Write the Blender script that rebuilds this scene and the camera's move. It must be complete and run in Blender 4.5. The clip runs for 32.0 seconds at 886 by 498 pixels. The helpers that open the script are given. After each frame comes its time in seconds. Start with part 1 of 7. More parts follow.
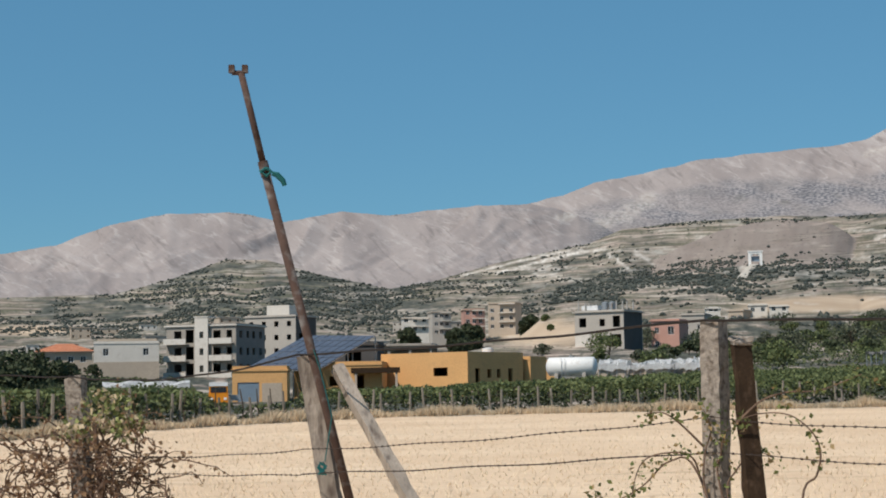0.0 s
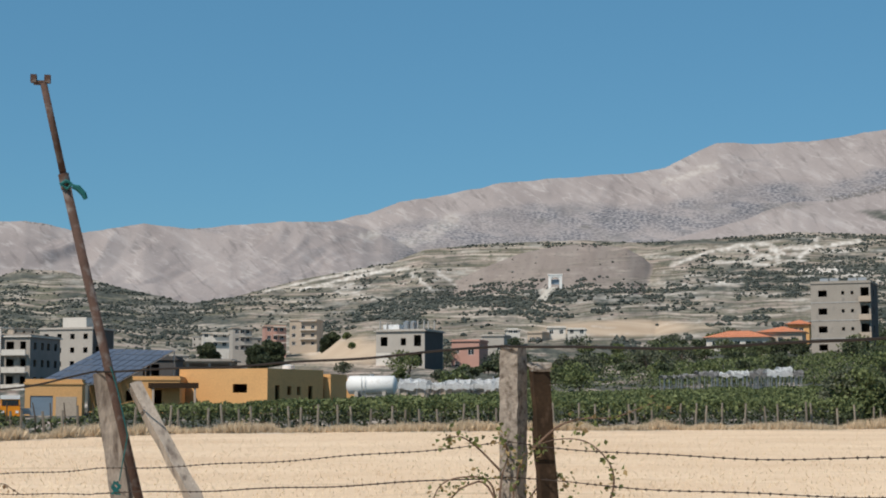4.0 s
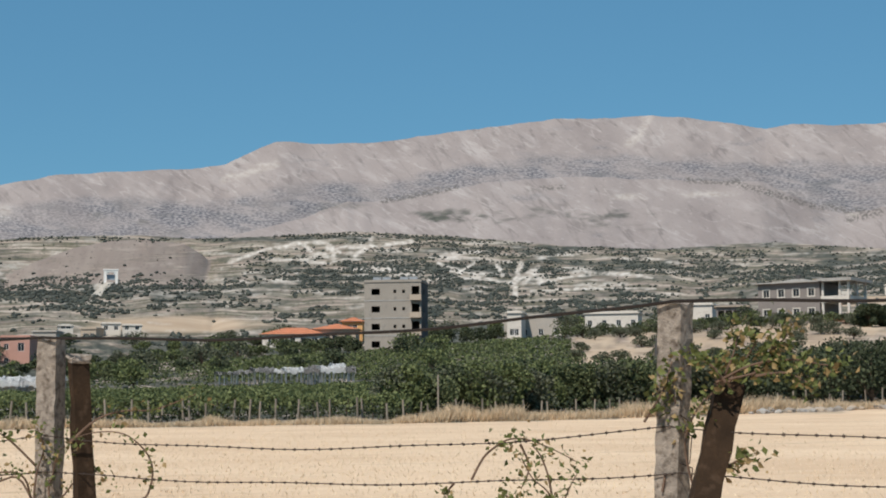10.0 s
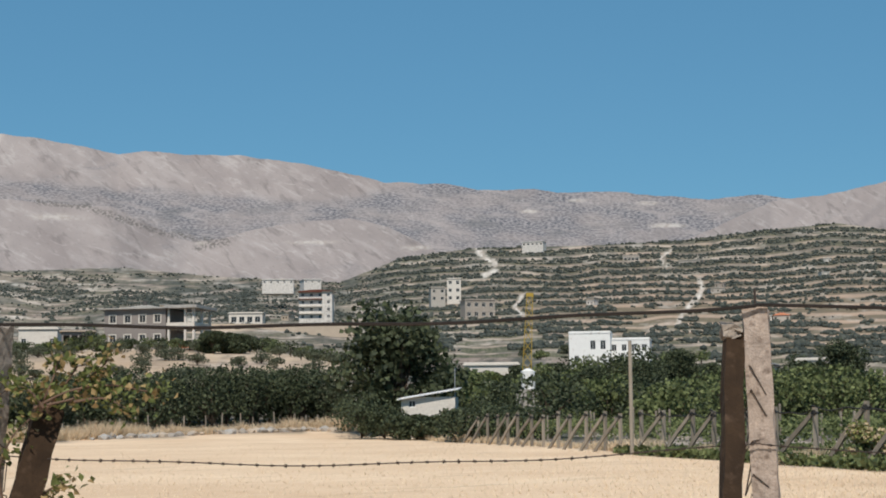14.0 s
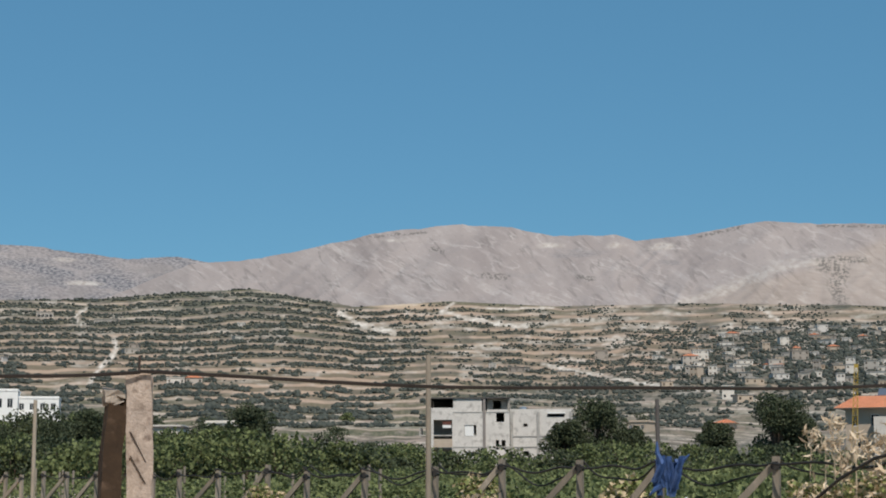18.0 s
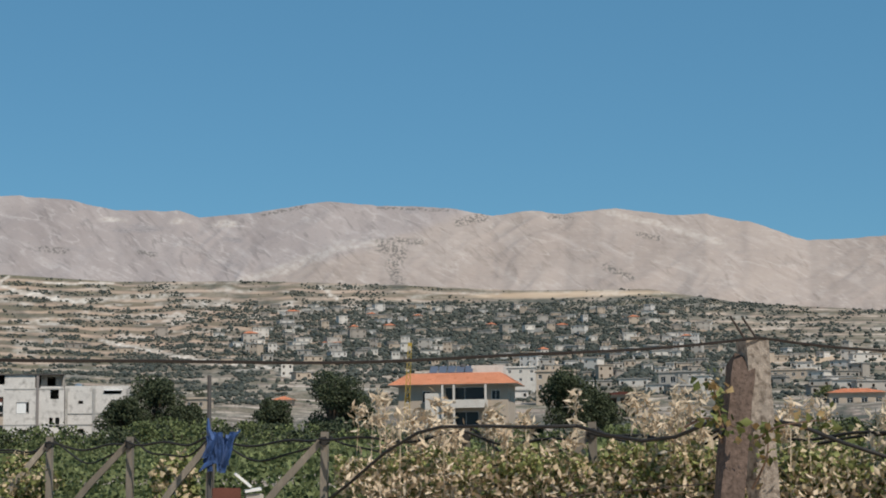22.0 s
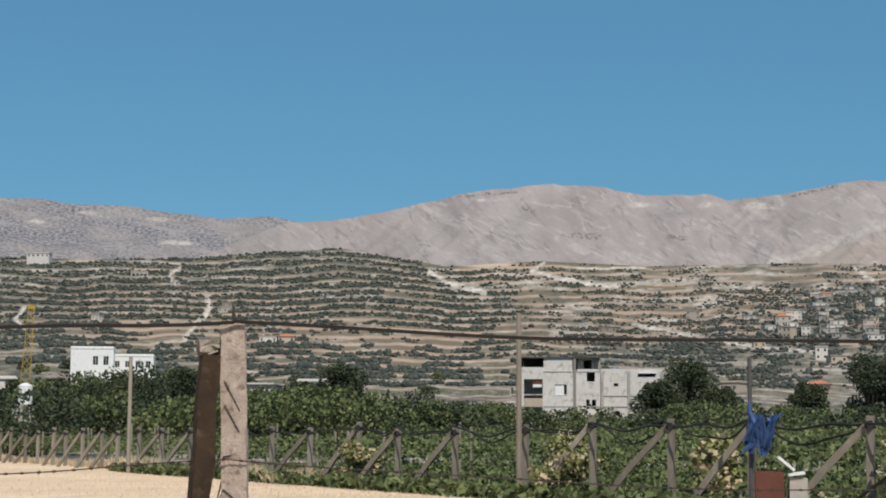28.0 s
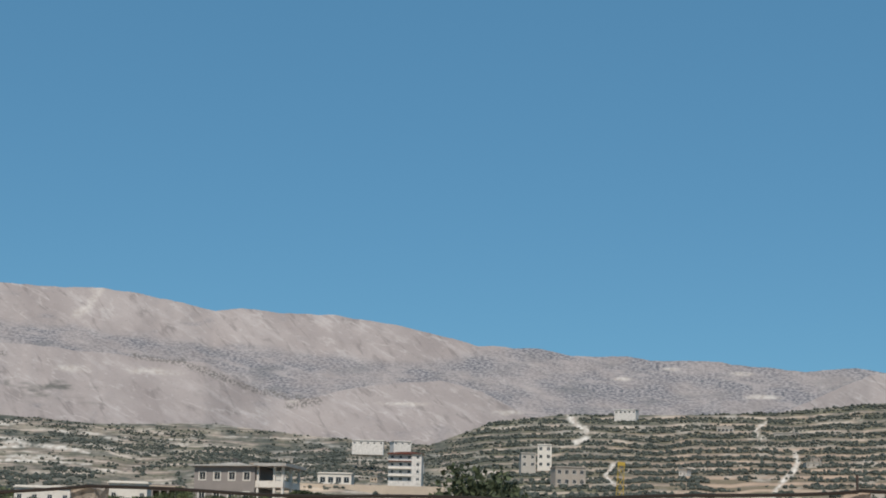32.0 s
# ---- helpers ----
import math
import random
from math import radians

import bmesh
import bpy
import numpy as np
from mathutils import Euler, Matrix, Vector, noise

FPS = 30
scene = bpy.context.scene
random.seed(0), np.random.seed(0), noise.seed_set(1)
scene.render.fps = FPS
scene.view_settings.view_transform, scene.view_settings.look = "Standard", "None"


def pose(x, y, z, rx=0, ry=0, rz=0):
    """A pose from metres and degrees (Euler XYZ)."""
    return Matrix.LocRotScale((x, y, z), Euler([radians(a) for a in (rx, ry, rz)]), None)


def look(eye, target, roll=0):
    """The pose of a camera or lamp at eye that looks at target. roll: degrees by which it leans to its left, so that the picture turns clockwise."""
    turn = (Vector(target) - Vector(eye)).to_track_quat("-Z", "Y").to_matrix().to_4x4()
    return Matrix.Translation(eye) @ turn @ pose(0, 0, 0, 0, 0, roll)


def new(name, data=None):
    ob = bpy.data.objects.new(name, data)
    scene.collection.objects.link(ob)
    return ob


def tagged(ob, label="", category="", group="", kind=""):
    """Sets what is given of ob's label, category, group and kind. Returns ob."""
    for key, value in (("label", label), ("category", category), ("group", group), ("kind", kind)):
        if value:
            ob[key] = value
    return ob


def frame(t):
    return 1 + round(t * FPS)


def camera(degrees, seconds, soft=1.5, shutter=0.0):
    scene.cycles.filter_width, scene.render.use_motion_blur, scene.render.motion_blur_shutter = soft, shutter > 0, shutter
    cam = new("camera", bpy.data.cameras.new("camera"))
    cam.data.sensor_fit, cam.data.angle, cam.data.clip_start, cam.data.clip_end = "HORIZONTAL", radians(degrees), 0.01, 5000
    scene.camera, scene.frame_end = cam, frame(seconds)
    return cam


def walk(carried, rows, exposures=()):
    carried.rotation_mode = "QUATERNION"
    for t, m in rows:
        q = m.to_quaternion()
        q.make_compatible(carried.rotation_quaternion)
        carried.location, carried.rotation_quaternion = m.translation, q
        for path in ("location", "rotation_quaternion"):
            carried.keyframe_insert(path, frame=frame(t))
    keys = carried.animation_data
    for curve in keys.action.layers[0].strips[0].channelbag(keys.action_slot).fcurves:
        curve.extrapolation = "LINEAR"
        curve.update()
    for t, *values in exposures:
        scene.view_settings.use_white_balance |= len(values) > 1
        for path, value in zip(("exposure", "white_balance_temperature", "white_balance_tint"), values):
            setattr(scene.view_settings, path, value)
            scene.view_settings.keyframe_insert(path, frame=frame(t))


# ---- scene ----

# The camera turns on the spot, held at arm's length: seconds, azimuth (clockwise from +y), pitch, roll in degrees, sway to the right and up in metres.
EYE, ARM = 1.6, 0.42
TURNS = [
    (0, 0.00, 4.86, -0.92, 0.053, -0.010), (0.5, -1.81, 5.31, -0.35, 0.064, -0.012), (1, -0.47, 6.23, -0.24, 0.059, 0.002), (1.5, 0.79, 7.42, -0.65, 0.056, 0.013), (2, 2.00, 7.36, -0.57, 0.040, 0.023),
    (2.5, 1.94, 6.49, -1.19, 0.040, 0.021), (3, 3.04, 6.38, -1.06, 0.044, 0.028), (3.5, 4.99, 5.86, -0.21, 0.024, 0.025), (4, 6.83, 5.42, -0.02, 0.000, 0.022), (4.5, 9.56, 5.57, -0.18, -0.003, 0.009),
    (6.5, 12.76, 4.80, -0.30, 0.047, 0.002), (7, 12.04, 4.44, -0.52, 0.048, -0.003), (7.5, 11.44, 4.52, -0.44, 0.047, -0.000), (8, 10.90, 4.92, -0.43, 0.049, 0.003), (8.5, 12.10, 5.19, -0.38, 0.046, 0.003),
    (9, 14.55, 5.12, -0.31, 0.031, -0.002), (9.5, 18.29, 5.24, -0.30, 0.004, -0.009), (10, 22.11, 5.25, -0.40, -0.016, -0.011), (10.5, 25.97, 5.25, -0.57, 0.016, -0.006), (11, 29.25, 5.38, -0.56, 0.018, -0.009),
    (11.5, 31.73, 5.58, -0.66, 0.015, -0.007), (12, 34.82, 5.83, -0.88, -0.005, -0.010), (12.5, 38.54, 5.50, -1.05, -0.032, -0.014), (13, 41.25, 5.36, -0.79, -0.043, -0.015), (13.5, 42.80, 5.59, -0.70, -0.049, -0.012),
    (15.5, 51.47, 6.43, -0.47, -0.017, -0.011), (16, 54.17, 6.41, -0.70, -0.003, -0.012), (16.5, 57.19, 7.36, -0.77, 0.001, -0.005), (17, 59.86, 7.92, -0.64, -0.007, 0.000), (17.5, 60.96, 7.87, -0.68, -0.020, 0.003),
    (18, 64.60, 7.91, -0.19, -0.047, 0.015), (18.5, 67.79, 7.89, -0.45, -0.083, 0.011), (19, 73.75, 8.30, -0.66, -0.052, 0.009), (19.5, 78.97, 7.95, -0.74, -0.020, 0.008), (20, 80.85, 6.53, -1.12, -0.008, -0.003),
    (20.5, 81.03, 7.19, -1.07, -0.004, 0.002), (21, 81.60, 7.27, -1.06, 0.003, 0.005), (21.5, 79.99, 7.50, -0.72, -0.002, -0.001), (22, 79.77, 7.00, -0.75, -0.008, -0.005), (22.5, 79.20, 7.22, -0.72, -0.003, -0.006),
    (23, 78.74, 7.09, -0.72, -0.002, -0.005), (23.5, 77.62, 7.58, -0.96, 0.017, 0.004), (24, 76.92, 7.51, -0.85, 0.028, 0.002), (24.5, 74.74, 7.37, -0.76, 0.018, 0.003), (25, 70.79, 7.46, -0.48, 0.007, 0.005),
    (25.5, 67.21, 7.43, -0.36, -0.003, 0.006), (26, 65.09, 6.77, -0.06, 0.003, 0.000), (26.5, 63.46, 6.61, 0.21, 0.006, -0.003), (28.5, 61.18, 6.67, 0.17, -0.038, -0.034), (29, 60.90, 7.23, 0.12, -0.043, -0.026),
    (29.5, 60.74, 8.23, 0.14, -0.046, -0.016), (30, 60.40, 9.04, 0.19, -0.049, -0.008), (30.5, 57.08, 8.92, 0.37, -0.070, -0.005), (31, 51.92, 9.87, 0.59, -0.087, 0.017), (31.5, 46.57, 11.39, 0.82, -0.051, 0.036),
    (32, 41.18, 11.58, 1.42, -0.051, 0.036),
]


def heading(az):
    a = radians(az)
    return Vector((math.sin(a), math.cos(a), 0.0))


def eye_at(az):
    return heading(az) * ARM + Vector((0, 0, EYE))


def aim(az, pitch, roll, sway, lift):
    e = eye_at(az) + heading(az + 90) * sway + Vector((0, 0, lift))
    return look(e, e + heading(az) * math.cos(radians(pitch)) + Vector((0, 0, math.sin(radians(pitch)))), roll)


cam = camera(30.0, 32.0, soft=1.9)
walk(cam, [(t, aim(*row)) for t, *row in TURNS])

# ---- light ----
SUN_AZ, SUN_EL = 226.0, 51.0
world = bpy.data.worlds.new("sky")
scene.world = world
world.use_nodes = True
wn = world.node_tree
sky = wn.nodes.new("ShaderNodeTexSky")
sky.sky_type, sky.sun_disc = "NISHITA", False
sky.sun_elevation, sky.sun_rotation = radians(SUN_EL), radians(SUN_AZ)
sky.altitude, sky.air_density, sky.dust_density, sky.ozone_density = 900, 1.0, 0.6, 2.0
tint = wn.nodes.new("ShaderNodeMix")
tint.data_type, tint.blend_type = "RGBA", "MULTIPLY"
tint.inputs["Factor"].default_value, tint.inputs[7].default_value = 1.0, (0.625, 0.935, 0.985, 1.0)
wn.links.new(sky.outputs[0], tint.inputs[6])
even = wn.nodes.new("ShaderNodeMix")
even.data_type = "RGBA"
even.inputs["Factor"].default_value, even.inputs[7].default_value = 0.5, (1.10, 3.28, 5.50, 1.0)
wn.links.new(tint.outputs[2], even.inputs[6])
wn.links.new(even.outputs[2], wn.nodes["Background"].inputs[0])
wn.nodes["Background"].inputs[1].default_value = 0.0885
sun = new("sun", bpy.data.lights.new("sun", "SUN"))
sun.data.energy, sun.data.angle, sun.data.color = 4.25, radians(0.5), (1.0, 0.905, 0.80)
sun.matrix_world = look(heading(SUN_AZ) * 50 * math.cos(radians(SUN_EL)) + Vector((0, 0, 50 * math.sin(radians(SUN_EL)))), (0, 0, 0))
scene.view_settings.exposure = 0.0


# ---- materials ----
def material(name, colour, rough=0.85, vary=0.25, scale=3.0, fine=40.0, bump=0.15, dark=None, stain=0.0, metal=0.0, stretch=(1, 1, 1), per_piece=0.0, space="Object"):
    """A surface with two scales of uneven colour, stains of a second colour and fine relief."""
    m = bpy.data.materials.new(name)
    m.use_nodes = True
    n, l = m.node_tree.nodes, m.node_tree.links
    b = n["Principled BSDF"]
    b.inputs["Roughness"].default_value, b.inputs["Metallic"].default_value = rough, metal
    b.inputs["Specular IOR Level"].default_value = 0.25
    tc, mp = n.new("ShaderNodeTexCoord"), n.new("ShaderNodeMapping")
    mp.inputs["Scale"].default_value = stretch
    l.new(tc.outputs[space], mp.inputs["Vector"])

    def noise_node(s, detail):
        t = n.new("ShaderNodeTexNoise")
        t.inputs["Scale"].default_value, t.inputs["Detail"].default_value = s, detail
        l.new(mp.outputs[0], t.inputs["Vector"])
        return t.outputs["Fac"]

    def mix(fac, a, c):
        x = n.new("ShaderNodeMix")
        x.data_type = "RGBA"
        for sock, v in ((x.inputs["Factor"], fac), (x.inputs[6], a), (x.inputs[7], c)):
            if hasattr(v, "links"):
                l.new(v, sock)
            else:
                sock.default_value = v if isinstance(v, float) else (*v, 1.0)
        return x.outputs[2]

    def ramp(v, lo, hi):
        x = n.new("ShaderNodeMapRange")
        x.inputs[1].default_value, x.inputs[2].default_value = lo, hi
        l.new(v, x.inputs[0])
        return x.outputs[0]
    big, small = noise_node(scale, 5.0), noise_node(fine, 3.0)
    light = tuple(min(1.0, c * (1 + vary)) for c in colour)
    deep = tuple(c * (1 - vary) for c in colour)
    c = mix(ramp(big, 0.3, 0.7), deep, light)
    c = mix(ramp(small, 0.3, 0.75), c, tuple(x * 0.8 for x in colour))
    if stain:
        s = noise_node(scale * 1.7 + 0.3, 6.0)
        c = mix(ramp(s, 0.62 - stain * 0.2, 0.72), c, dark or tuple(x * 0.4 for x in colour))
    if per_piece:
        oi, hsv = n.new("ShaderNodeObjectInfo"), n.new("ShaderNodeHueSaturation")
        l.new(ramp_out(n, l, oi.outputs["Random"], 1 - per_piece, 1 + per_piece), hsv.inputs["Value"])
        l.new(c, hsv.inputs["Color"])
        c = hsv.outputs[0]
    l.new(c, b.inputs["Base Color"])
    if bump:
        bp = n.new("ShaderNodeBump")
        bp.inputs["Strength"].default_value, bp.inputs["Distance"].default_value = bump, 0.5 / fine
        l.new(small, bp.inputs["Height"])
        l.new(bp.outputs[0], b.inputs["Normal"])
    return m


def ramp_out(n, l, v, lo, hi):
    x = n.new("ShaderNodeMapRange")
    x.inputs[3].default_value, x.inputs[4].default_value = lo, hi
    l.new(v, x.inputs[0])
    return x.outputs[0]


def foliage(name, colour, light, dry=None, dry_share=0.0):
    """Leaves: a colour that changes from leaf to leaf, some light let through."""
    m = bpy.data.materials.new(name)
    m.use_nodes = True
    n, l = m.node_tree.nodes, m.node_tree.links
    b = n["Principled BSDF"]
    b.inputs["Roughness"].default_value = 0.6
    b.inputs["Specular IOR Level"].default_value = 0.2
    g = n.new("ShaderNodeNewGeometry")
    r = n.new("ShaderNodeValToRGB")
    r.color_ramp.elements[0].color, r.color_ramp.elements[1].color = (*colour, 1), (*light, 1)
    if dry:
        e = r.color_ramp.elements.new(1 - dry_share)
        e.color = (*light, 1)
        e = r.color_ramp.elements.new(min(0.995, 1.01 - dry_share))
        e.color = (*dry, 1)
        r.color_ramp.elements[-1].color = (*dry, 1)
    l.new(g.outputs["Random Per Island"], r.inputs[0])
    l.new(r.outputs[0], b.inputs["Base Color"])
    t, mx = n.new("ShaderNodeBsdfTranslucent"), n.new("ShaderNodeMixShader")
    l.new(r.outputs[0], t.inputs[0])
    mx.inputs[0].default_value = 0.25
    l.new(b.outputs[0], mx.inputs[1])
    l.new(t.outputs[0], mx.inputs[2])
    l.new(mx.outputs[0], n["Material Output"].inputs[0])
    return m


CONCRETE = material("weathered concrete", (0.30, 0.26, 0.22), 0.95, 0.42, 14.0, 80.0, 1.0, (0.085, 0.066, 0.052), 0.75)
BLOCKWORK = material("bare grey blockwork", (0.35, 0.316, 0.275), 0.95, 0.12, 0.35, 6.0, 0.2, (0.24, 0.22, 0.20), 0.3)
CEMENT = material("pale cement render", (0.44, 0.405, 0.36), 0.95, 0.10, 0.30, 5.0, 0.2, (0.36, 0.34, 0.31), 0.3)
WHITEWASH = material("white painted wall", (0.65, 0.61, 0.55), 0.9, 0.08, 0.4, 6.0, 0.1, (0.50, 0.455, 0.40), 0.3)
PALECON = material("pale streaked concrete", (0.63, 0.60, 0.56), 0.95, 0.14, 0.5, 6.0, 0.2, (0.33, 0.31, 0.285), 0.5)
# Dark grey: painted shade on side walls, own colour on other parts
DARK_AND_SHADED = material("dark grey for shaded walls and dark parts", (0.10, 0.095, 0.092), 0.95, 0.15, 0.5, 6.0, 0.2)
YELLOW = material("ochre yellow render", (0.68, 0.39, 0.165), 0.9, 0.08, 0.3, 6.0, 0.1, (0.55, 0.32, 0.14), 0.25)
PINK = material("salmon pink render", (0.50, 0.29, 0.235), 0.9, 0.1, 0.4, 6.0, 0.1)
CREAM = material("cream stone facing", (0.47, 0.39, 0.31), 0.9, 0.1, 0.4, 6.0, 0.1, (0.42, 0.35, 0.27), 0.2)
GREYSTONE = material("grey stone facing", (0.25, 0.225, 0.21), 0.9, 0.12, 0.6, 8.0, 0.2)
TILE = material("orange clay roof tiles", (0.60, 0.255, 0.145), 0.85, 0.15, 0.5, 8.0, 0.3, (0.48, 0.19, 0.10), 0.3)
GLASS = material("dark window glass", (0.03, 0.035, 0.04), 0.15, 0.1, 1.0, 8.0, 0.0)
SHUTTER = material("blue grey roller shutter", (0.22, 0.29, 0.36), 0.6, 0.08, 0.5, 10.0, 0.0)
SOLAR = material("dark blue solar glass", (0.100, 0.122, 0.165), 0.45, 0.15, 0.5, 8.0, 0.0)
STEEL = material("galvanised steel", (0.42, 0.43, 0.44), 0.45, 0.1, 2.0, 20.0, 0.0, metal=0.6)
WHITEPAINT = material("white painted steel", (0.80, 0.80, 0.78), 0.5, 0.05, 0.6, 10.0, 0.0, (0.55, 0.5, 0.45), 0.15)
SHEETING = material("white plastic sheeting", (0.82, 0.83, 0.83), 0.5, 0.12, 0.6, 6.0, 0.3, (0.42, 0.42, 0.42), 0.3)
TARPAULIN = material("grey tarpaulin", (0.34, 0.335, 0.33), 0.7, 0.25, 0.8, 6.0, 0.3, (0.20, 0.19, 0.18), 0.4)
RUST = material("rusty steel pipe", (0.082, 0.050, 0.039), 0.85, 0.45, 5.0, 60.0, 0.3, (0.17, 0.155, 0.145), 0.45)
TOPWIRE = material("dark rusty top wire", (0.026, 0.020, 0.017), 0.85, 0.3, 3.0, 40.0, 0.0)
WIRE = material("rusty wire", (0.055, 0.041, 0.034), 0.8, 0.3, 3.0, 40.0, 0.0)
OLDWOOD = material("grey weathered wood", (0.27, 0.232, 0.195), 0.95, 0.4, 7.0, 60.0, 0.8, (0.075, 0.055, 0.045), 0.75, stretch=(1, 1, 0.3))
PALEOLD = material("pale weathered wood", (0.38, 0.325, 0.27), 0.95, 0.3, 7.0, 60.0, 0.8, (0.15, 0.12, 0.10), 0.4, stretch=(1, 1, 0.3))
# Rust brown with a lowered base colour, so that sunlit struts look shaded
BROWNSTEEL = material("rusty steel darkened for shade", (0.036, 0.021, 0.011), 0.95, 0.45, 7.0, 50.0, 0.5, (0.072, 0.045, 0.028), 0.35)
CONCRETE_PALE = material("pale pinkish concrete", (0.40, 0.33, 0.28), 0.95, 0.3, 14.0, 80.0, 1.0, (0.17, 0.13, 0.105), 0.55)
PALEWOOD = material("pale weathered stake", (0.27, 0.235, 0.19), 0.95, 0.25, 4.0, 40.0, 0.4, stretch=(1, 1, 0.2), per_piece=0.25)
HOSE = material("black irrigation hose", (0.03, 0.028, 0.026), 0.6, 0.2, 4.0, 40.0, 0.0)
BARK = material("tree bark", (0.10, 0.075, 0.055), 0.95, 0.3, 3.0, 30.0, 0.6, stretch=(1, 1, 0.3))
ROPE = material("green nylon rope", (0.015, 0.12, 0.12), 0.8, 0.3, 20.0, 90.0, 0.3)
BLUECLOTH = material("blue plastic sack", (0.045, 0.095, 0.240), 0.6, 0.4, 6.0, 30.0, 0.5)
# Strut on the shaded side of its post: shade mixed into the brown
SHADED_CONCRETE = material("brown concrete darkened for shade", (0.115, 0.082, 0.066), 0.95, 0.5, 22.0, 90.0, 1.0, (0.045, 0.032, 0.024), 0.7)
YELLOWSTEEL = material("yellow painted steel", (0.42, 0.29, 0.05), 0.55, 0.12, 1.0, 12.0, 0.0, (0.3, 0.18, 0.05), 0.2)
REDBROWN = material("red brown painted board", (0.13, 0.050, 0.036), 0.8, 0.2, 2.0, 20.0, 0.1)
LEAF_VINE = foliage("vine leaves", (0.062, 0.080, 0.032), (0.200, 0.232, 0.095))
LEAF_ORCHARD = foliage("grey green orchard leaves", (0.060, 0.076, 0.036), (0.165, 0.190, 0.090))
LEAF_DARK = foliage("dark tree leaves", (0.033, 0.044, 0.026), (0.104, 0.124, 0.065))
LEAF_OLIVE = foliage("olive leaves", (0.065, 0.076, 0.048), (0.155, 0.165, 0.108))
LEAF_NEAR = foliage("fresh creeper leaves", (0.110, 0.132, 0.048), (0.34, 0.365, 0.140), (0.56, 0.45, 0.29), 0.42)
LEAF_CREEPER = foliage("green creeper leaves", (0.065, 0.085, 0.026), (0.195, 0.220, 0.075), (0.33, 0.24, 0.115), 0.28)
LEAF_DRY = foliage("dry straw coloured leaves", (0.46, 0.355, 0.245), (0.76, 0.64, 0.48))
GRASS_DRY = foliage("dry grass", (0.54, 0.42, 0.28), (0.76, 0.62, 0.44))


# ---- tools ----
def part(name, bm, mat, parent=None, label="", smooth=False):
    """Links a bmesh as one mesh object under a thing or a part."""
    me = bpy.data.meshes.new(name)
    bm.to_mesh(me)
    bm.free()
    if smooth:
        me.polygons.foreach_set("use_smooth", [True] * len(me.polygons))
    me.materials.append(mat)
    return hang(name, me, parent, label)


def hang(name, me, parent=None, label=""):
    ob = new(name, me)
    ob.parent = parent
    return tagged(ob, label)


def thing(name, m, label, category, group="", kind=""):
    ob = tagged(new(name), label, category, group, kind)
    ob.empty_display_size = 0.3
    ob.matrix_basis = m
    return ob


def box(bm, x0, y0, z0, x1, y1, z1, m=None):
    v = [bm.verts.new((x, y, z)) for z in (z0, z1) for x, y in ((x0, y0), (x1, y0), (x1, y1), (x0, y1))]
    for f in ((3, 2, 1, 0), (4, 5, 6, 7), (0, 1, 5, 4), (1, 2, 6, 5), (2, 3, 7, 6), (3, 0, 4, 7)):
        bm.faces.new([v[i] for i in f])
    if m is not None:
        bmesh.ops.transform(bm, matrix=m, verts=v)
    return bm


def boxes(*dims):
    bm = bmesh.new()
    for d in dims:
        box(bm, *d)
    return bm


def tube(bm, pts, radii, sides=6):
    """A tapered tube along points."""
    pts = [Vector(p) for p in pts]
    if not hasattr(radii, "__len__"):
        radii = [radii] * len(pts)
    rings, side = [], None
    for i, p in enumerate(pts):
        d = (pts[min(i + 1, len(pts) - 1)] - pts[max(i - 1, 0)]).normalized()
        if side is None:
            side = d.orthogonal().normalized()
        side = (side - d * side.dot(d)).normalized()
        up = d.cross(side)
        rings.append([bm.verts.new(p + (side * math.cos(a) + up * math.sin(a)) * radii[i]) for a in (2 * math.pi * k / sides for k in range(sides))])
    for a, b in zip(rings, rings[1:]):
        for k in range(sides):
            bm.faces.new((a[k], a[(k + 1) % sides], b[(k + 1) % sides], b[k]))
    bm.faces.new(rings[0][::-1])
    bm.faces.new(rings[-1])
    return bm


def tubes(*runs, sides=6):
    bm = bmesh.new()
    for pts, radii in runs:
        tube(bm, pts, radii, sides)
    return bm


def mesh_of(name, verts, faces, mat, smooth=False):
    """A mesh from numpy arrays of equal-sided faces."""
    me = bpy.data.meshes.new(name)
    n, k = faces.shape
    me.vertices.add(len(verts))
    me.vertices.foreach_set("co", np.ascontiguousarray(verts, dtype=np.float32).ravel())
    me.loops.add(n * k)
    me.loops.foreach_set("vertex_index", np.ascontiguousarray(faces, dtype=np.int32).ravel())
    me.polygons.add(n)
    me.polygons.foreach_set("loop_start", np.arange(0, n * k, k, dtype=np.int32))
    if smooth:
        me.polygons.foreach_set("use_smooth", np.ones(n, dtype=bool))
    me.update(calc_edges=True)
    me.materials.append(mat)
    return me


RNG = np.random.default_rng(7)


def leaves(name, centres, sizes, mat, flat=0.0, long=1.0):
    """Many small bent leaves, each one an island of two quads, turned at random."""
    n = len(centres)
    a = RNG.normal(size=(n, 3))
    a[:, 2] *= 1 - flat
    a /= np.linalg.norm(a, axis=1)[:, None]
    b = np.cross(a, RNG.normal(size=(n, 3)))
    b /= np.linalg.norm(b, axis=1)[:, None]
    c = np.cross(a, b)
    s = np.asarray(sizes)[:, None] * np.ones((n, 1))
    tip, mid = a * s * long, c * s * 0.22
    v = np.stack([centres - tip * 0.5, centres + b * s * 0.45 + mid, centres + tip * 0.5, centres - b * s * 0.45 + mid], 1)
    f = (np.arange(n) * 4)[:, None, None] + np.array([[0, 1, 2], [0, 2, 3]])
    return mesh_of(name, v.reshape(-1, 3), f.reshape(-1, 3), mat)


